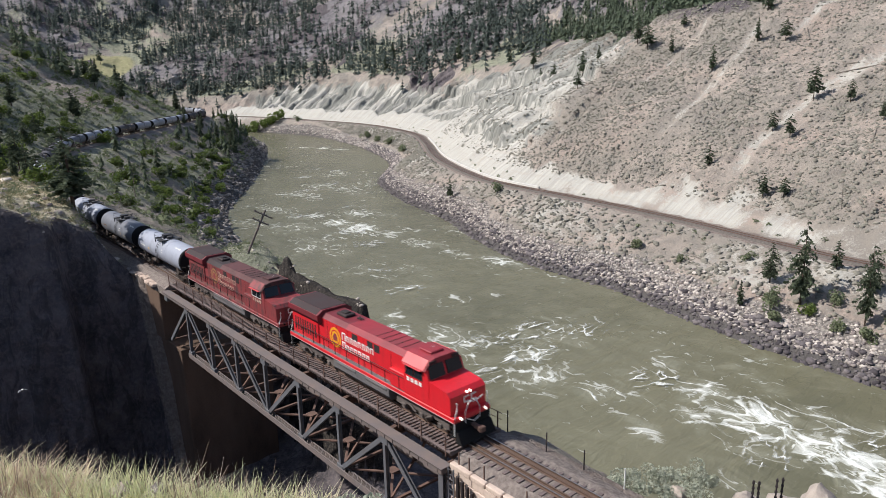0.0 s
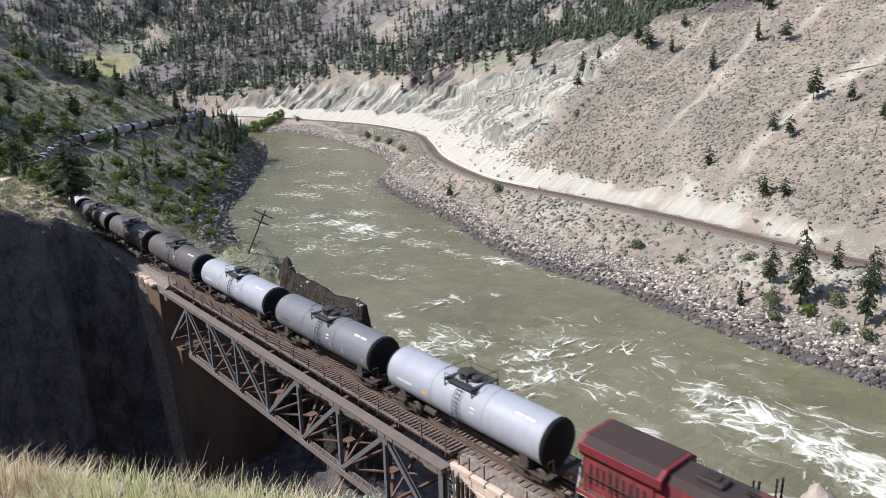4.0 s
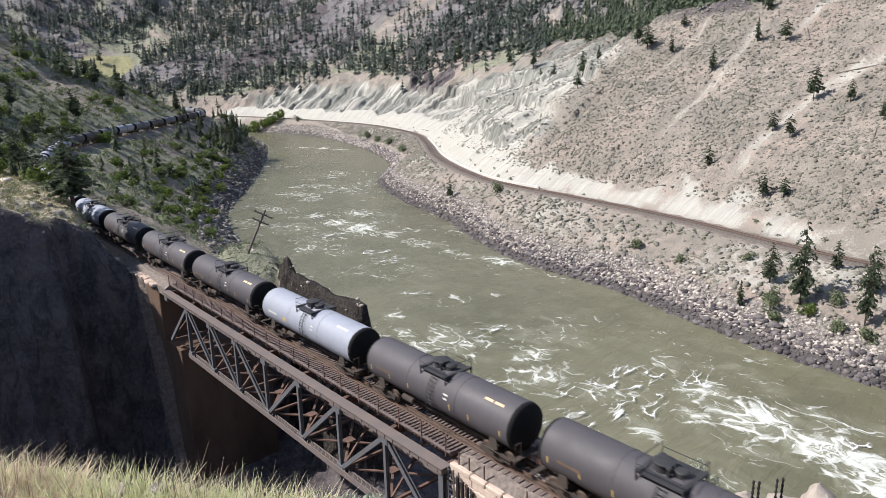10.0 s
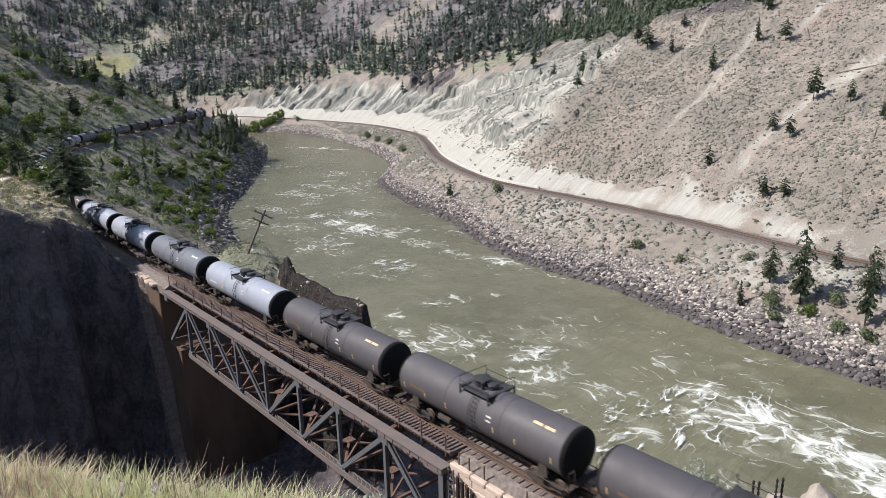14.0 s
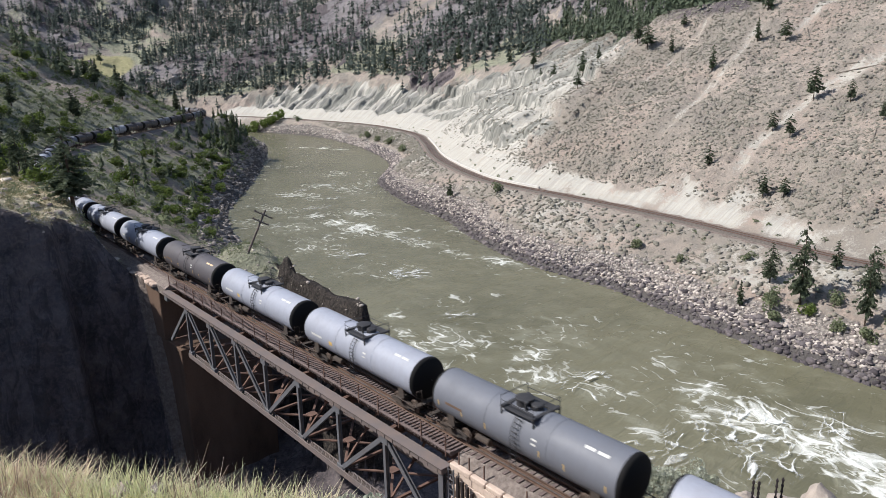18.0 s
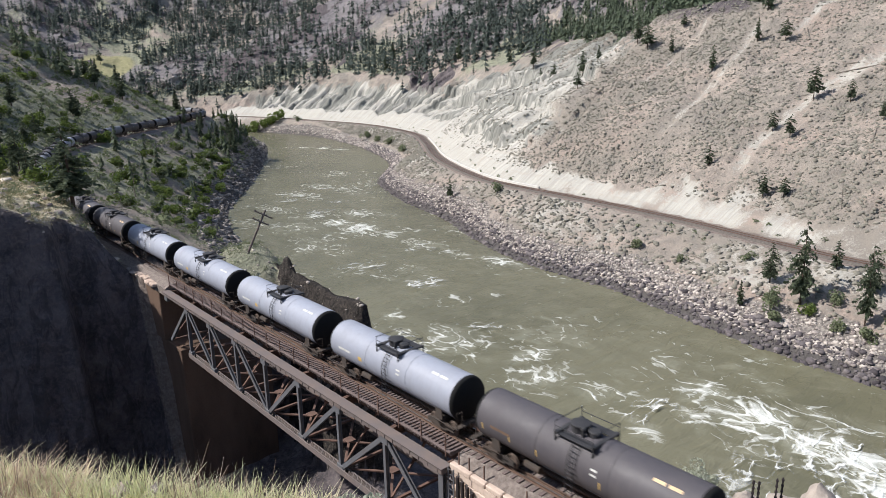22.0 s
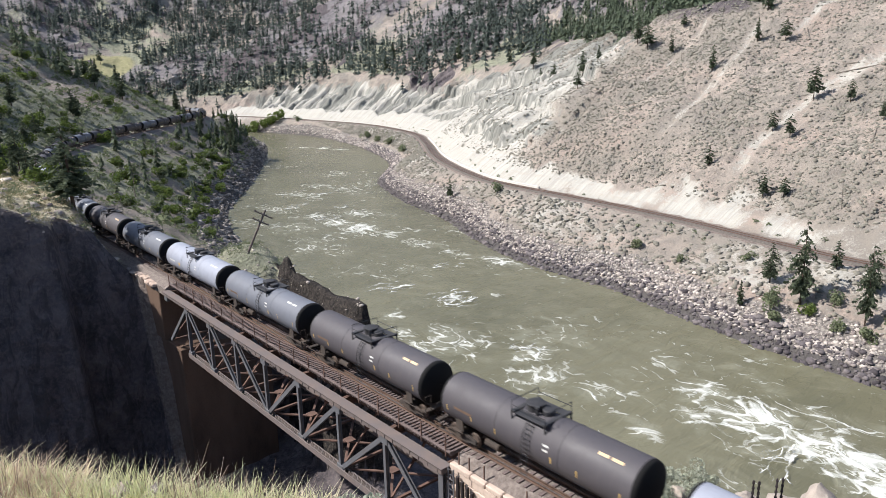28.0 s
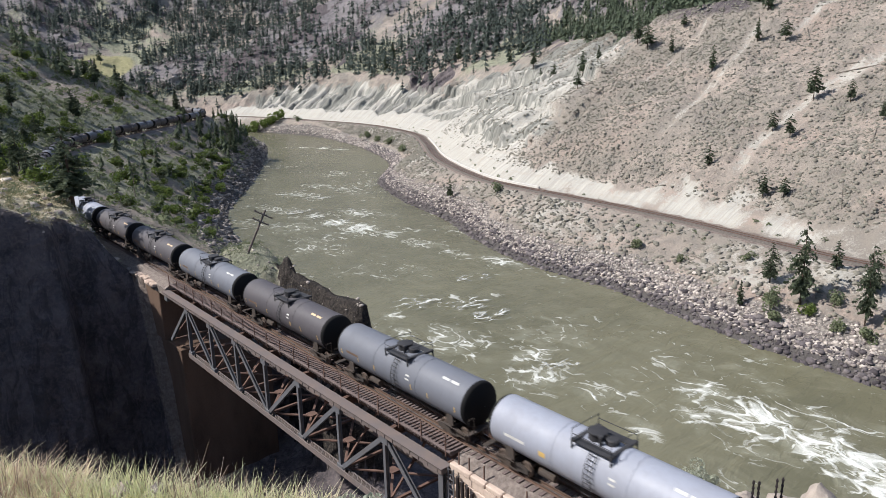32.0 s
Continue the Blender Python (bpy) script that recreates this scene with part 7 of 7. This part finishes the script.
# ---------------------------------------------------------------- close to the camera and along the line
def blades(name, count, place, hmin, hmax, label, seed, mat, lean=0.35, w=0.006):
    """Curved tapering grass blades in tufts."""
    rng = np.random.RandomState(seed)
    x, y = place(rng, count)
    z, _, i = land(x, y)
    n = len(x)
    h = rng.uniform(hmin, hmax, n)
    a = rng.uniform(0, 6.28, n)
    tip = np.stack([np.cos(a), np.sin(a), np.zeros(n)], 1) * (h * lean * rng.uniform(0.2, 1.4, n))[:, None]
    side = np.stack([-np.sin(a), np.cos(a), np.zeros(n)], 1) * w
    b = np.stack([x, y, z - 0.03], 1)
    m = b + tip * 0.3 + np.array([0, 0, 1.0]) * (h * 0.55)[:, None]
    t = b + tip + np.array([0, 0, 1.0]) * h[:, None]
    q = np.concatenate([np.stack([b - side, b + side, m + side * 0.8, m - side * 0.8], 1), np.stack([m - side * 0.8, m + side * 0.8, t + side * 0.1, t - side * 0.1], 1)])
    ob = part(name, quads_mesh(name, q, 0, mat), None)
    return tagged(ob, label, "grass", kind="stuff")


def brow(rng, n):
    """Places in tufts on the grassy brow before the camera."""
    c = np.stack([rng.uniform(-27.6, -23.3, n // 30), rng.uniform(-41.3, -37.2, n // 30)], 1)
    k = rng.randint(0, len(c), n)
    p = c[k] + rng.normal(0, 0.05, (n, 2))
    q = (p[:, 0] + 26.17) * 0.75 + (p[:, 1] + 41.98) * 0.66
    ok = (q > 0.6) & (q < 3.15) & (np.hypot(p[:, 0] + 26.17, p[:, 1] + 41.98) > 1.5) & ((p[:, 0] + 26.17) < 0.575 * (p[:, 1] + 41.98))
    return p[ok, 0], p[ok, 1]


blades("brow_grass", 80000, brow, 0.08, 0.215, "green and straw bunch grass on the brow", 41, M["grass_blades"], 0.6, 0.0026)
blades("brow_straw", 95000, brow, 0.04, 0.14, "dry straw-coloured grass on the brow", 42, M["dry_grass"], 1.5, 0.003)
def thatch(rng, n):
    """Places in a few old dry clumps on the brow."""
    c = np.stack([rng.uniform(-27.4, -24.2, 34), rng.uniform(-40.8, -38.2, 34)], 1)
    p = c[rng.randint(0, 34, n)] + rng.normal(0, 0.11, (n, 2))
    q = (p[:, 0] + 26.17) * 0.75 + (p[:, 1] + 41.98) * 0.66
    ok = (q > 0.8) & (q < 3.0) & (np.hypot(p[:, 0] + 26.17, p[:, 1] + 41.98) > 1.6) & ((p[:, 0] + 26.17) < 0.575 * (p[:, 1] + 41.98))
    return p[ok, 0], p[ok, 1]


blades("brow_thatch", 26000, thatch, 0.05, 0.15, "matted pinkish-brown old grass in clumps on the brow", 44, M["old_grass"], 1.6, 0.003)
blades("seed_stems", 6000, brow, 0.16, 0.34, "thin brown seed stems above the grass", 43, M["stems_brown"], 0.35, 0.0018)


def rock_shape(seed, r, squash=0.8, n=3):
    bm = bmesh.new()
    bmesh.ops.create_icosphere(bm, subdivisions=n, radius=1.0)
    for v in bm.verts:
        p = v.co.copy()
        d = 1 + 0.30 * noise.noise(p * 1.1 + Vector((seed, 0, 0))) + 0.16 * noise.noise(p * 2.7 + Vector((0, seed, 0))) + 0.07 * noise.noise(p * 6.5)
        v.co = Vector((p.x * d * r, p.y * d * r * 0.85, p.z * d * r * squash))
    me = bpy.data.meshes.new("rock")
    bm.to_mesh(me)
    bm.free()
    me.shade_smooth()
    me.set_sharp_from_angle(angle=radians(30))
    return me


def rock(x, y, z, r, seed, label, mat="boulder", squash=0.8):
    ob = part("boulder", rock_shape(seed, r, squash), M[mat])
    ob.matrix_basis = pose(x, y, z, 0, 0, seed * 77 % 360)
    return tagged(ob, label, "boulder", "boulders by the track")


def sage_bush(x, y, r, seed, z=None, leaf=0.07):
    z = ground_z(x, y) if z is None else z
    t = thing("sagebrush", pose(x, y, z - 0.05, 0, 0, seed * 53 % 360), "pale grey-green sagebrush beside the track", "bush", "sagebrush by the track")
    part("stem", STEMS, None, t).scale = (r * 0.6, r * 0.6, r * 0.5)
    part("foliage", quads_mesh("foliage", blob_bush(seed, 900, r, r * 1.1, leaf), 0, M["silver_sage"]), None, t)
    return t


rock(-25.37, -38.88, 20.33, 0.065, 3, "dark brown rock among the grass on the brow", "grey_rock")
rock(-25.50, -38.80, 20.34, 0.075, 5, "weathered pale rock among the grass on the brow")
for x, y, r, k in ((-24.78, -39.54, 0.13, 101), (-24.68, -39.66, 0.12, 102), (-24.86, -39.46, 0.11, 103), (-24.58, -39.74, 0.11, 104)):
    sage_bush(x, y, r, k, leaf=0.012)

# beside the line past the bridge: sagebrush, pale boulders and stakes
for x, y, r, k in ((4.9, -21.0, 0.75, 111), (6.0, -21.6, 0.95, 112), (7.0, -22.4, 0.9, 113), (7.9, -23.2, 1.0, 114), (8.6, -24.0, 1.0, 115), (6.3, -23.6, 0.8, 116), (7.4, -25.0, 0.85, 117), (9.3, -25.0, 0.8, 118), (5.4, -22.6, 0.7, 119)):
    sage_bush(x, y, r, k, -2.3)
rock(9.9, -27.0, -3.2, 1.25, 7, "large pale boulder beside the line", squash=0.75)
rock(11.7, -28.4, -3.4, 1.15, 9, "large pale boulder beside the line", squash=0.8)
rock(13.6, -29.7, -3.5, 1.45, 12, "large pale boulder beside the line", squash=0.85)
rock(7.0, -24.2, -2.2, 0.55, 15, "pale boulder below the ballast")
for x, y, lean in ((9.8, -27.3, 2), (10.1, -27.5, -3), (10.8, -28.2, 9), (11.1, -28.4, 11)):
    st = thing("stake", pose(x, y, -3.0, 0, lean, 20), "dark knobbly iron stake among the boulders", "stake", "iron stakes")
    s = Shape().tube([(0, 0, 0), (0, 0, 1.9)], 0.05, 6)
    for i in range(5):
        s.box((-0.08, -0.08, 0.35 + i * 0.34), (0.08, 0.08, 0.45 + i * 0.34))
    part("rod", s, M["grille"], st)
for x, y, c in ((3.25, -13.9, "grille"), (2.95, -17.5, "grille"), (3.05, -20.3, "grille"), (3.2, -23.0, "rail_white"), (-2.05, -17.1, "rust"), (-2.05, -20.4, "rust"), (-2.1, -15.0, "rust"), (-2.1, -15.9, "rust")):
    st = thing("fence_post", pose(x, y, -0.75, 0, 0, 0), "thin steel post beside the track", "post", "posts along the track")
    part("post", Shape().box((-0.035, -0.035, -0.3), (0.035, 0.035, 1.35 if x > 0 else 1.0), chamfer=0.01), M[c], st)

# iron ladder and rods on the near abutment
lad = thing("iron_ladder", pose(-2.55, Y_NEAR - 0.45, -8.0), "dark iron ladder fixed to the abutment", "ladder")
for x in (-0.0, ):
    for y in (-0.24, 0.24):
        part("rail", Shape().box((-0.04, y - 0.03, 0), (0.04, y + 0.03, 7.2)), M["steel"], lad)
    for i in range(21):
        part("rung", Shape().tube([(0, -0.24, 0.3 + i * 0.34), (0, 0.24, 0.3 + i * 0.34)], 0.02, 5), M["steel"], lad)
for i in range(4):
    rod = thing("iron_rod", pose(-2.5, Y_NEAR - 1.0 - i * 0.42, -8.0), "dark corroded rod against the masonry", "rod", "rods on the abutment")
    part("rod", Shape().box((-0.09, -0.10, 0), (0.09, 0.10, 6.9 - 0.15 * i), chamfer=0.03), M["grille"], rod)

# leaning utility pole on the rocky point
pz = ground_z(13.3, 46.6)
pole = thing("utility_pole", pose(13.3, 46.6, pz - 0.3, 0, 26, -40.9), "leaning dark wooden utility pole on the rocky point", "utility pole")
part("mast", Shape().tube([(0, 0, 0), (0, 0, 7.3)], 0.17, 8, 0.7), M["tie"], pole)
for z, w in ((6.55, 1.35), (5.45, 1.2)):
    arm = part("crossarm", Shape().box((-w, -0.16, z - 0.08), (w, -0.02, z + 0.08)), M["tie"], pole)
    for i in range(4):
        y = -w + 0.12 + i * (2 * w - 0.24) / 3
        part("insulator", Shape().turn([(z + 0.06, 0.03), (z + 0.1, 0.06), (z + 0.2, 0.05), (z + 0.24, 0.02)], "z", 8, (y, -0.09, 0)), M["grille"], arm)
part("broken_brace", Shape().beam((0.1, -0.1, 4.0), (0.25, 0.75, 4.6), 0.05, 0.09), M["deadwood"], pole, "pale broken brace")

# the line across the river
FINE_EAST = smooth_line(RAIL_EAST, 2.0)
_se = np.concatenate([[0], np.cumsum(np.linalg.norm(np.diff(FINE_EAST, axis=0), axis=1))])


def on_far(s):
    a = np.array([np.interp(s, _se, FINE_EAST[:, 0]), np.interp(s, _se, FINE_EAST[:, 1])])
    b = np.array([np.interp(s + 0.5, _se, FINE_EAST[:, 0]), np.interp(s + 0.5, _se, FINE_EAST[:, 1])])
    return a, math.atan2(-(b - a)[0], (b - a)[1])


far_line = thing("railway_track", pose(0, 0, 0), "single railway track on a gravel bench across the river", "railway track", kind="structure")


def far_band(name, sec, s0, s1, step, mat, label=""):
    n = int((s1 - s0) / step)
    vs = []
    for i in range(n + 1):
        p, h = on_far(s0 + (s1 - s0) * i / n)
        vs += [(p[0] + x * math.cos(h), p[1] + x * math.sin(h), FAR_RAIL_Z + z) for x, z in sec]
    m = len(sec)
    fs = [(i * m + k, i * m + (k + 1) % m, (i + 1) * m + (k + 1) % m, (i + 1) * m + k) for i in range(n) for k in range(m)]
    fs += [tuple(range(m - 1, -1, -1)), tuple(range(n * m, n * m + m))]
    return part(name, Shape().add(vs, fs), M[mat], far_line, label)


S_FAR0, S_FAR1 = 700, 1560
far_band("ballast", [(-2.6, -0.6), (-1.6, -0.2), (1.6, -0.2), (2.6, -0.6), (2.6, -1.2), (-2.6, -1.2)], S_FAR0, S_FAR1, 4, "far_ballast", "brown crushed stone ballast")
for off in (-0.7535, 0.7535):
    swept_rail("rail", off, S_FAR0, S_FAR1, 5.0, far_line, FAR_RAIL_Z, "rail", on_far)
_ftie = Shape().box((-1.3, -0.12, -0.19), (1.3, 0.12, 0)).mesh("tie")
for i in range(300):
    p, h = on_far(870 + i * 0.6)
    part("tie", _ftie, M["tie"], far_line, at=pose(p[0], p[1], FAR_RAIL_Z - 0.18, 0, 0, math.degrees(h)))
rest = Shape()
for i in range(420):
    p, h = on_far(870 + 180 + i * 0.6)
    rest.box((-1.3, -0.12, -0.19), (1.3, 0.12, 0), pose(p[0], p[1], FAR_RAIL_Z - 0.18, 0, 0, math.degrees(h)))
tagged(part("far_ties", rest, M["tie"], far_line), kind="stuff")

# white concrete barrier blocks at the foot of the bluff
_blk = Shape().box((-0.3, -1.18, -0.6), (0.3, 1.18, 0.55), chamfer=0.06).mesh("barrier_block")
_blk.materials.append(M["white_concrete"])
barrier = thing("barrier_wall", pose(0, 0, 0), "low white concrete block barrier beside the far track", "barrier", kind="structure")
for i in range(76):
    p, h = on_far(1005 + i * 2.4)
    part("barrier_block", _blk, None, barrier, at=pose(p[0] + 3.4 * math.cos(h), p[1] + 3.4 * math.sin(h), FAR_RAIL_Z - 0.3, 0, 0, math.degrees(h)))

# fallen trunks on the slopes
for x, y, ln, yaw in ((168, 60, 9, 40), (186, 22, 12, 95), (189, 30, 10, 88), (205, 50, 8, 30), (172, 50, 6, 120), (20, 330, 16, 30), (30, 322, 14, 40), (108, 28, 7, 60), (150, 12, 6, 10)):
    z = ground_z(x, y)
    a = Vector((math.cos(radians(yaw)), math.sin(radians(yaw)), 0))
    z2 = ground_z(x + a.x * ln, y + a.y * ln)
    lg = thing("fallen_log", pose(x, y, z + 0.15), "grey fallen pine trunk lying on the slope", "log", "fallen logs")
    part("trunk", Shape().tube([(0, 0, 0), (a.x * ln / 2, a.y * ln / 2, (z2 - z) / 2 + 0.1), (a.x * ln, a.y * ln, z2 - z + 0.05)], 0.22, 7, 0.5), M["deadwood"], lg)

# ---------------------------------------------------------------- drifting foam
def foam_material():
    """Lacy foam that lets the water show through its holes and fades out at its rim."""
    k = Nodes("river_foam")
    o = k.n("ShaderNodeTexCoord").outputs["Object"]
    rnd = k.n("ShaderNodeObjectInfo").outputs["Random"]
    mp = k.n("ShaderNodeMapping")
    k.put(mp.inputs["Vector"], o)
    off = k.n("ShaderNodeCombineXYZ")
    k.put(off.inputs[0], k.math("MULTIPLY", rnd, 300.0))
    k.put(off.inputs[1], k.math("MULTIPLY", rnd, 170.0))
    k.put(mp.inputs["Location"], off.outputs[0])
    mp.inputs["Scale"].default_value = (0.45, 1.0, 1.0)
    rim = k.attr("rim")
    curl = k.warp(k.warp(mp.outputs[0], 0.25, 5.0, 3), 0.9, 1.4, 3)
    e1 = k.voronoi(curl, 0.45, "Distance", "DISTANCE_TO_EDGE")
    a = k.ramp(e1, 0.01, k.ramp(rim, 0.0, 1.2, 0.04, 0.12), 0.9, 0.0)
    a = k.math("MULTIPLY", a, k.ramp(k.noise(curl, 0.5, 5, 0.65), 0.44, 0.60))
    a = k.math("MULTIPLY", a, k.ramp(rim, 0.05, 0.4))
    k.put(k.b.inputs["Alpha"], a)
    return k.done((0.80, 0.81, 0.78), 0.85, 0, 0.2)


M["foam"] = foam_material()


def foam_sheet(seed, sx, sy):
    g = np.linspace(-1, 1, 13)
    X, Y = np.meshgrid(g, g, indexing="ij")
    rim = np.clip(1 - np.hypot(X, Y) - 0.25 * fbm(X * 2 + seed, Y * 2, 3), 0, 1) * 1.6
    me = grid_mesh("lace", g * sx, g * sy, 0.10 * fbm(X * 3 + seed, Y * 3 + 2, 2), {"rim": rim})
    me.materials.append(M["foam"])
    return me


FOAM = [foam_sheet(k * 3.7, 4.2 + 0.6 * k, 3.0 + 0.5 * k) for k in range(5)]
_wy = np.arange(-140, 340, 2.0)
_wx = np.array([np.interp(v, L_WEST[:, 1][:200], L_WEST[:, 0][:200]) for v in _wy])
_ex = np.array([np.interp(v, L_EAST[:, 1][:200], L_EAST[:, 0][:200]) for v in _wy])
DRIFT = []
_rf = np.random.RandomState(91)
LANES = ((0.40, 0.66, -30, 100, 5), (0.12, 0.42, 20, 130, 6), (0.25, 0.7, 110, 270, 9))
for f0, f1, y0, y1, cnt in LANES:
    for i in range(cnt):
        t = thing("foam_patch", pose(0, 0, 0), "lacy white foam drifting on the brown river", "foam", "drifting foam patches")
        part("lace", FOAM[_rf.randint(0, 5)], None, t)
        DRIFT.append((t, _rf.uniform(f0, f1), _rf.uniform(y0, y1), _rf.uniform(1.6, 3.2), _rf.uniform(-25, 25), 0.30 + 0.012 * len(DRIFT)))


# small pale birds that hunt over the gorge at the start
M["feather"] = worn("white_feathers", (0.80, 0.80, 0.78), (0.5, 0.5, 0.52), 0.8, 0, 6, 0.4)
BIRD_SCALE = 0.32


def bird(label):
    k = BIRD_SCALE
    b = thing("bird", pose(0, 0, 0), label, "bird", "birds over the gorge")
    part("body", Shape().turn([(-0.24 * k, 0.015 * k), (-0.19 * k, 0.045 * k), (-0.05 * k, 0.085 * k), (0.10 * k, 0.07 * k), (0.20 * k, 0.03 * k), (0.30 * k, 0.012 * k)], "y", 10), M["feather"], b, smooth=True)
    part("tail", Shape().extrude([(0.20 * k, -0.01 * k), (0.36 * k, -0.005 * k), (0.36 * k, 0.005 * k), (0.20 * k, 0.01 * k)], -0.06 * k, 0.06 * k), M["feather"], b)
    out = []
    for sx in (-1, 1):
        w = Shape()
        vs = [(0, -0.08 * k, 0.02 * k), (0, 0.09 * k, 0.02 * k), (sx * 0.26 * k, 0.07 * k, 0.03 * k), (sx * 0.26 * k, -0.11 * k, 0.03 * k), (sx * 0.58 * k, 0.10 * k, 0.01 * k), (sx * 0.58 * k, 0.04 * k, 0.01 * k)]
        w.add(vs + [(a, b2, c + 0.016 * k) for a, b2, c in vs], [(0, 1, 2, 3), (3, 2, 4, 5), (9, 8, 7, 6), (11, 10, 8, 9), (0, 3, 9, 6), (3, 5, 11, 9), (1, 7, 8, 2), (2, 8, 10, 4), (4, 10, 11, 5), (0, 6, 7, 1)])
        out.append((sx, part("wing", w, M["feather"], b, "long pointed white wing")))
    return b, out


BIRD, WINGS = bird("small white-bellied bird flying over the shaded gorge")
BIRD_UP, WINGS_UP = bird("small white bird climbing past with wings spread")
# ---------------------------------------------------------------- what moves
def train_rows(s0):
    """A vehicle's poses as it runs down the line."""
    rows = []
    t = 0.0
    while t <= 32.01:
        s = s0 - SPEED * t
        a, _ = on_line(s + 5.2)
        b, _ = on_line(s - 5.2)
        c = (a + b) / 2
        rows.append((t, pose(c[0], c[1], 0, 0, 0, math.degrees(math.atan2(-(a - b)[0], (a - b)[1])))))
        t += 1.0 if s > 70 else 8.0 if s < -30 and t <= 24 else 1.0
    if rows[-1][0] < 32.0:
        s = s0 - SPEED * 32.0
        a, _ = on_line(s + 5.2)
        b, _ = on_line(s - 5.2)
        c = (a + b) / 2
        rows.append((32.0, pose(c[0], c[1], 0, 0, 0, math.degrees(math.atan2(-(a - b)[0], (a - b)[1])))))
    return rows


def motions():
    for ob, s0 in TRAIN:
        walk(ob, train_rows(s0))
    for ob, f, y0, v, turn, lift in DRIFT:
        rows = []
        for k in range(9):
            y = y0 - v * k * 4.0
            x = float(np.interp(y, _wy, _wx) * (1 - f) + np.interp(y, _wy, _ex) * f)
            x2 = float(np.interp(y - 3, _wy, _wx) * (1 - f) + np.interp(y - 3, _wy, _ex) * f)
            rows.append((k * 4.0, pose(x, y, RIVER_Z + lift, 0, 0, math.degrees(math.atan2(x2 - x, 3)) + turn + 2.0 * math.sin(k))))
        walk(ob, rows)
    # the bird beats up out of the gorge and away over the slope behind the camera
    way = [(0, -22.82, -12.44, 10.46), (0.2, -22.59, -13.98, 10.74), (0.5, -22.29, -16.5, 11.34), (0.8, -22.07, -19.86, 12.58), (1.0, -21.94, -22.16, 13.73), (1.3, -21.4, -24.62, 14.81), (1.6, -19.69, -25.97, 15.66), (2.0, -14.21, -25.82, 16.22), (2.5, -5.7, -26.79, 17.17), (3.2, 5.77, -33.94, 20.29), (6.0, 51.65, -68.54, 36.77), (32.0, 202.4, -356.51, 133.78)]
    climb = [(0.0, -30.89, -34.81, 15.72), (1.3, -26.34, -33.86, 18.41), (1.6, -25.29, -33.64, 19.03), (1.7, -24.88, -33.4, 19.23), (1.9, -23.96, -32.95, 19.89), (2.1, -22.87, -32.45, 20.8), (2.4, -21.2, -32.18, 22.54), (2.7, -19.73, -32.15, 24.68), (8.0, 6.24, -31.62, 62.49), (32.0, 48.87, -30.75, 124.55)]
    for ob, wings, line, phase in ((BIRD, WINGS, way, 10), (BIRD_UP, WINGS_UP, climb, 7.5)):
        rows = []
        for i, (t, x, y, z) in enumerate(line):
            a, b = line[max(i - 1, 0)], line[min(i + 1, len(line) - 1)]
            rows.append((t, pose(x, y, z, -14, 0, math.degrees(math.atan2(b[1] - a[1], -(b[2] - a[2]))))))
        walk(ob, rows)
        for sx, wing in wings:
            beats = [(k * 0.1, pose(0, 0, 0, 0, -sx * 40 * math.cos(math.pi / 3 * (k - phase)), 0)) for k in range(37)]
            walk(wing, beats + [(32.0, pose(0, 0, 0, 0, -sx * 10, 0))])


motions()
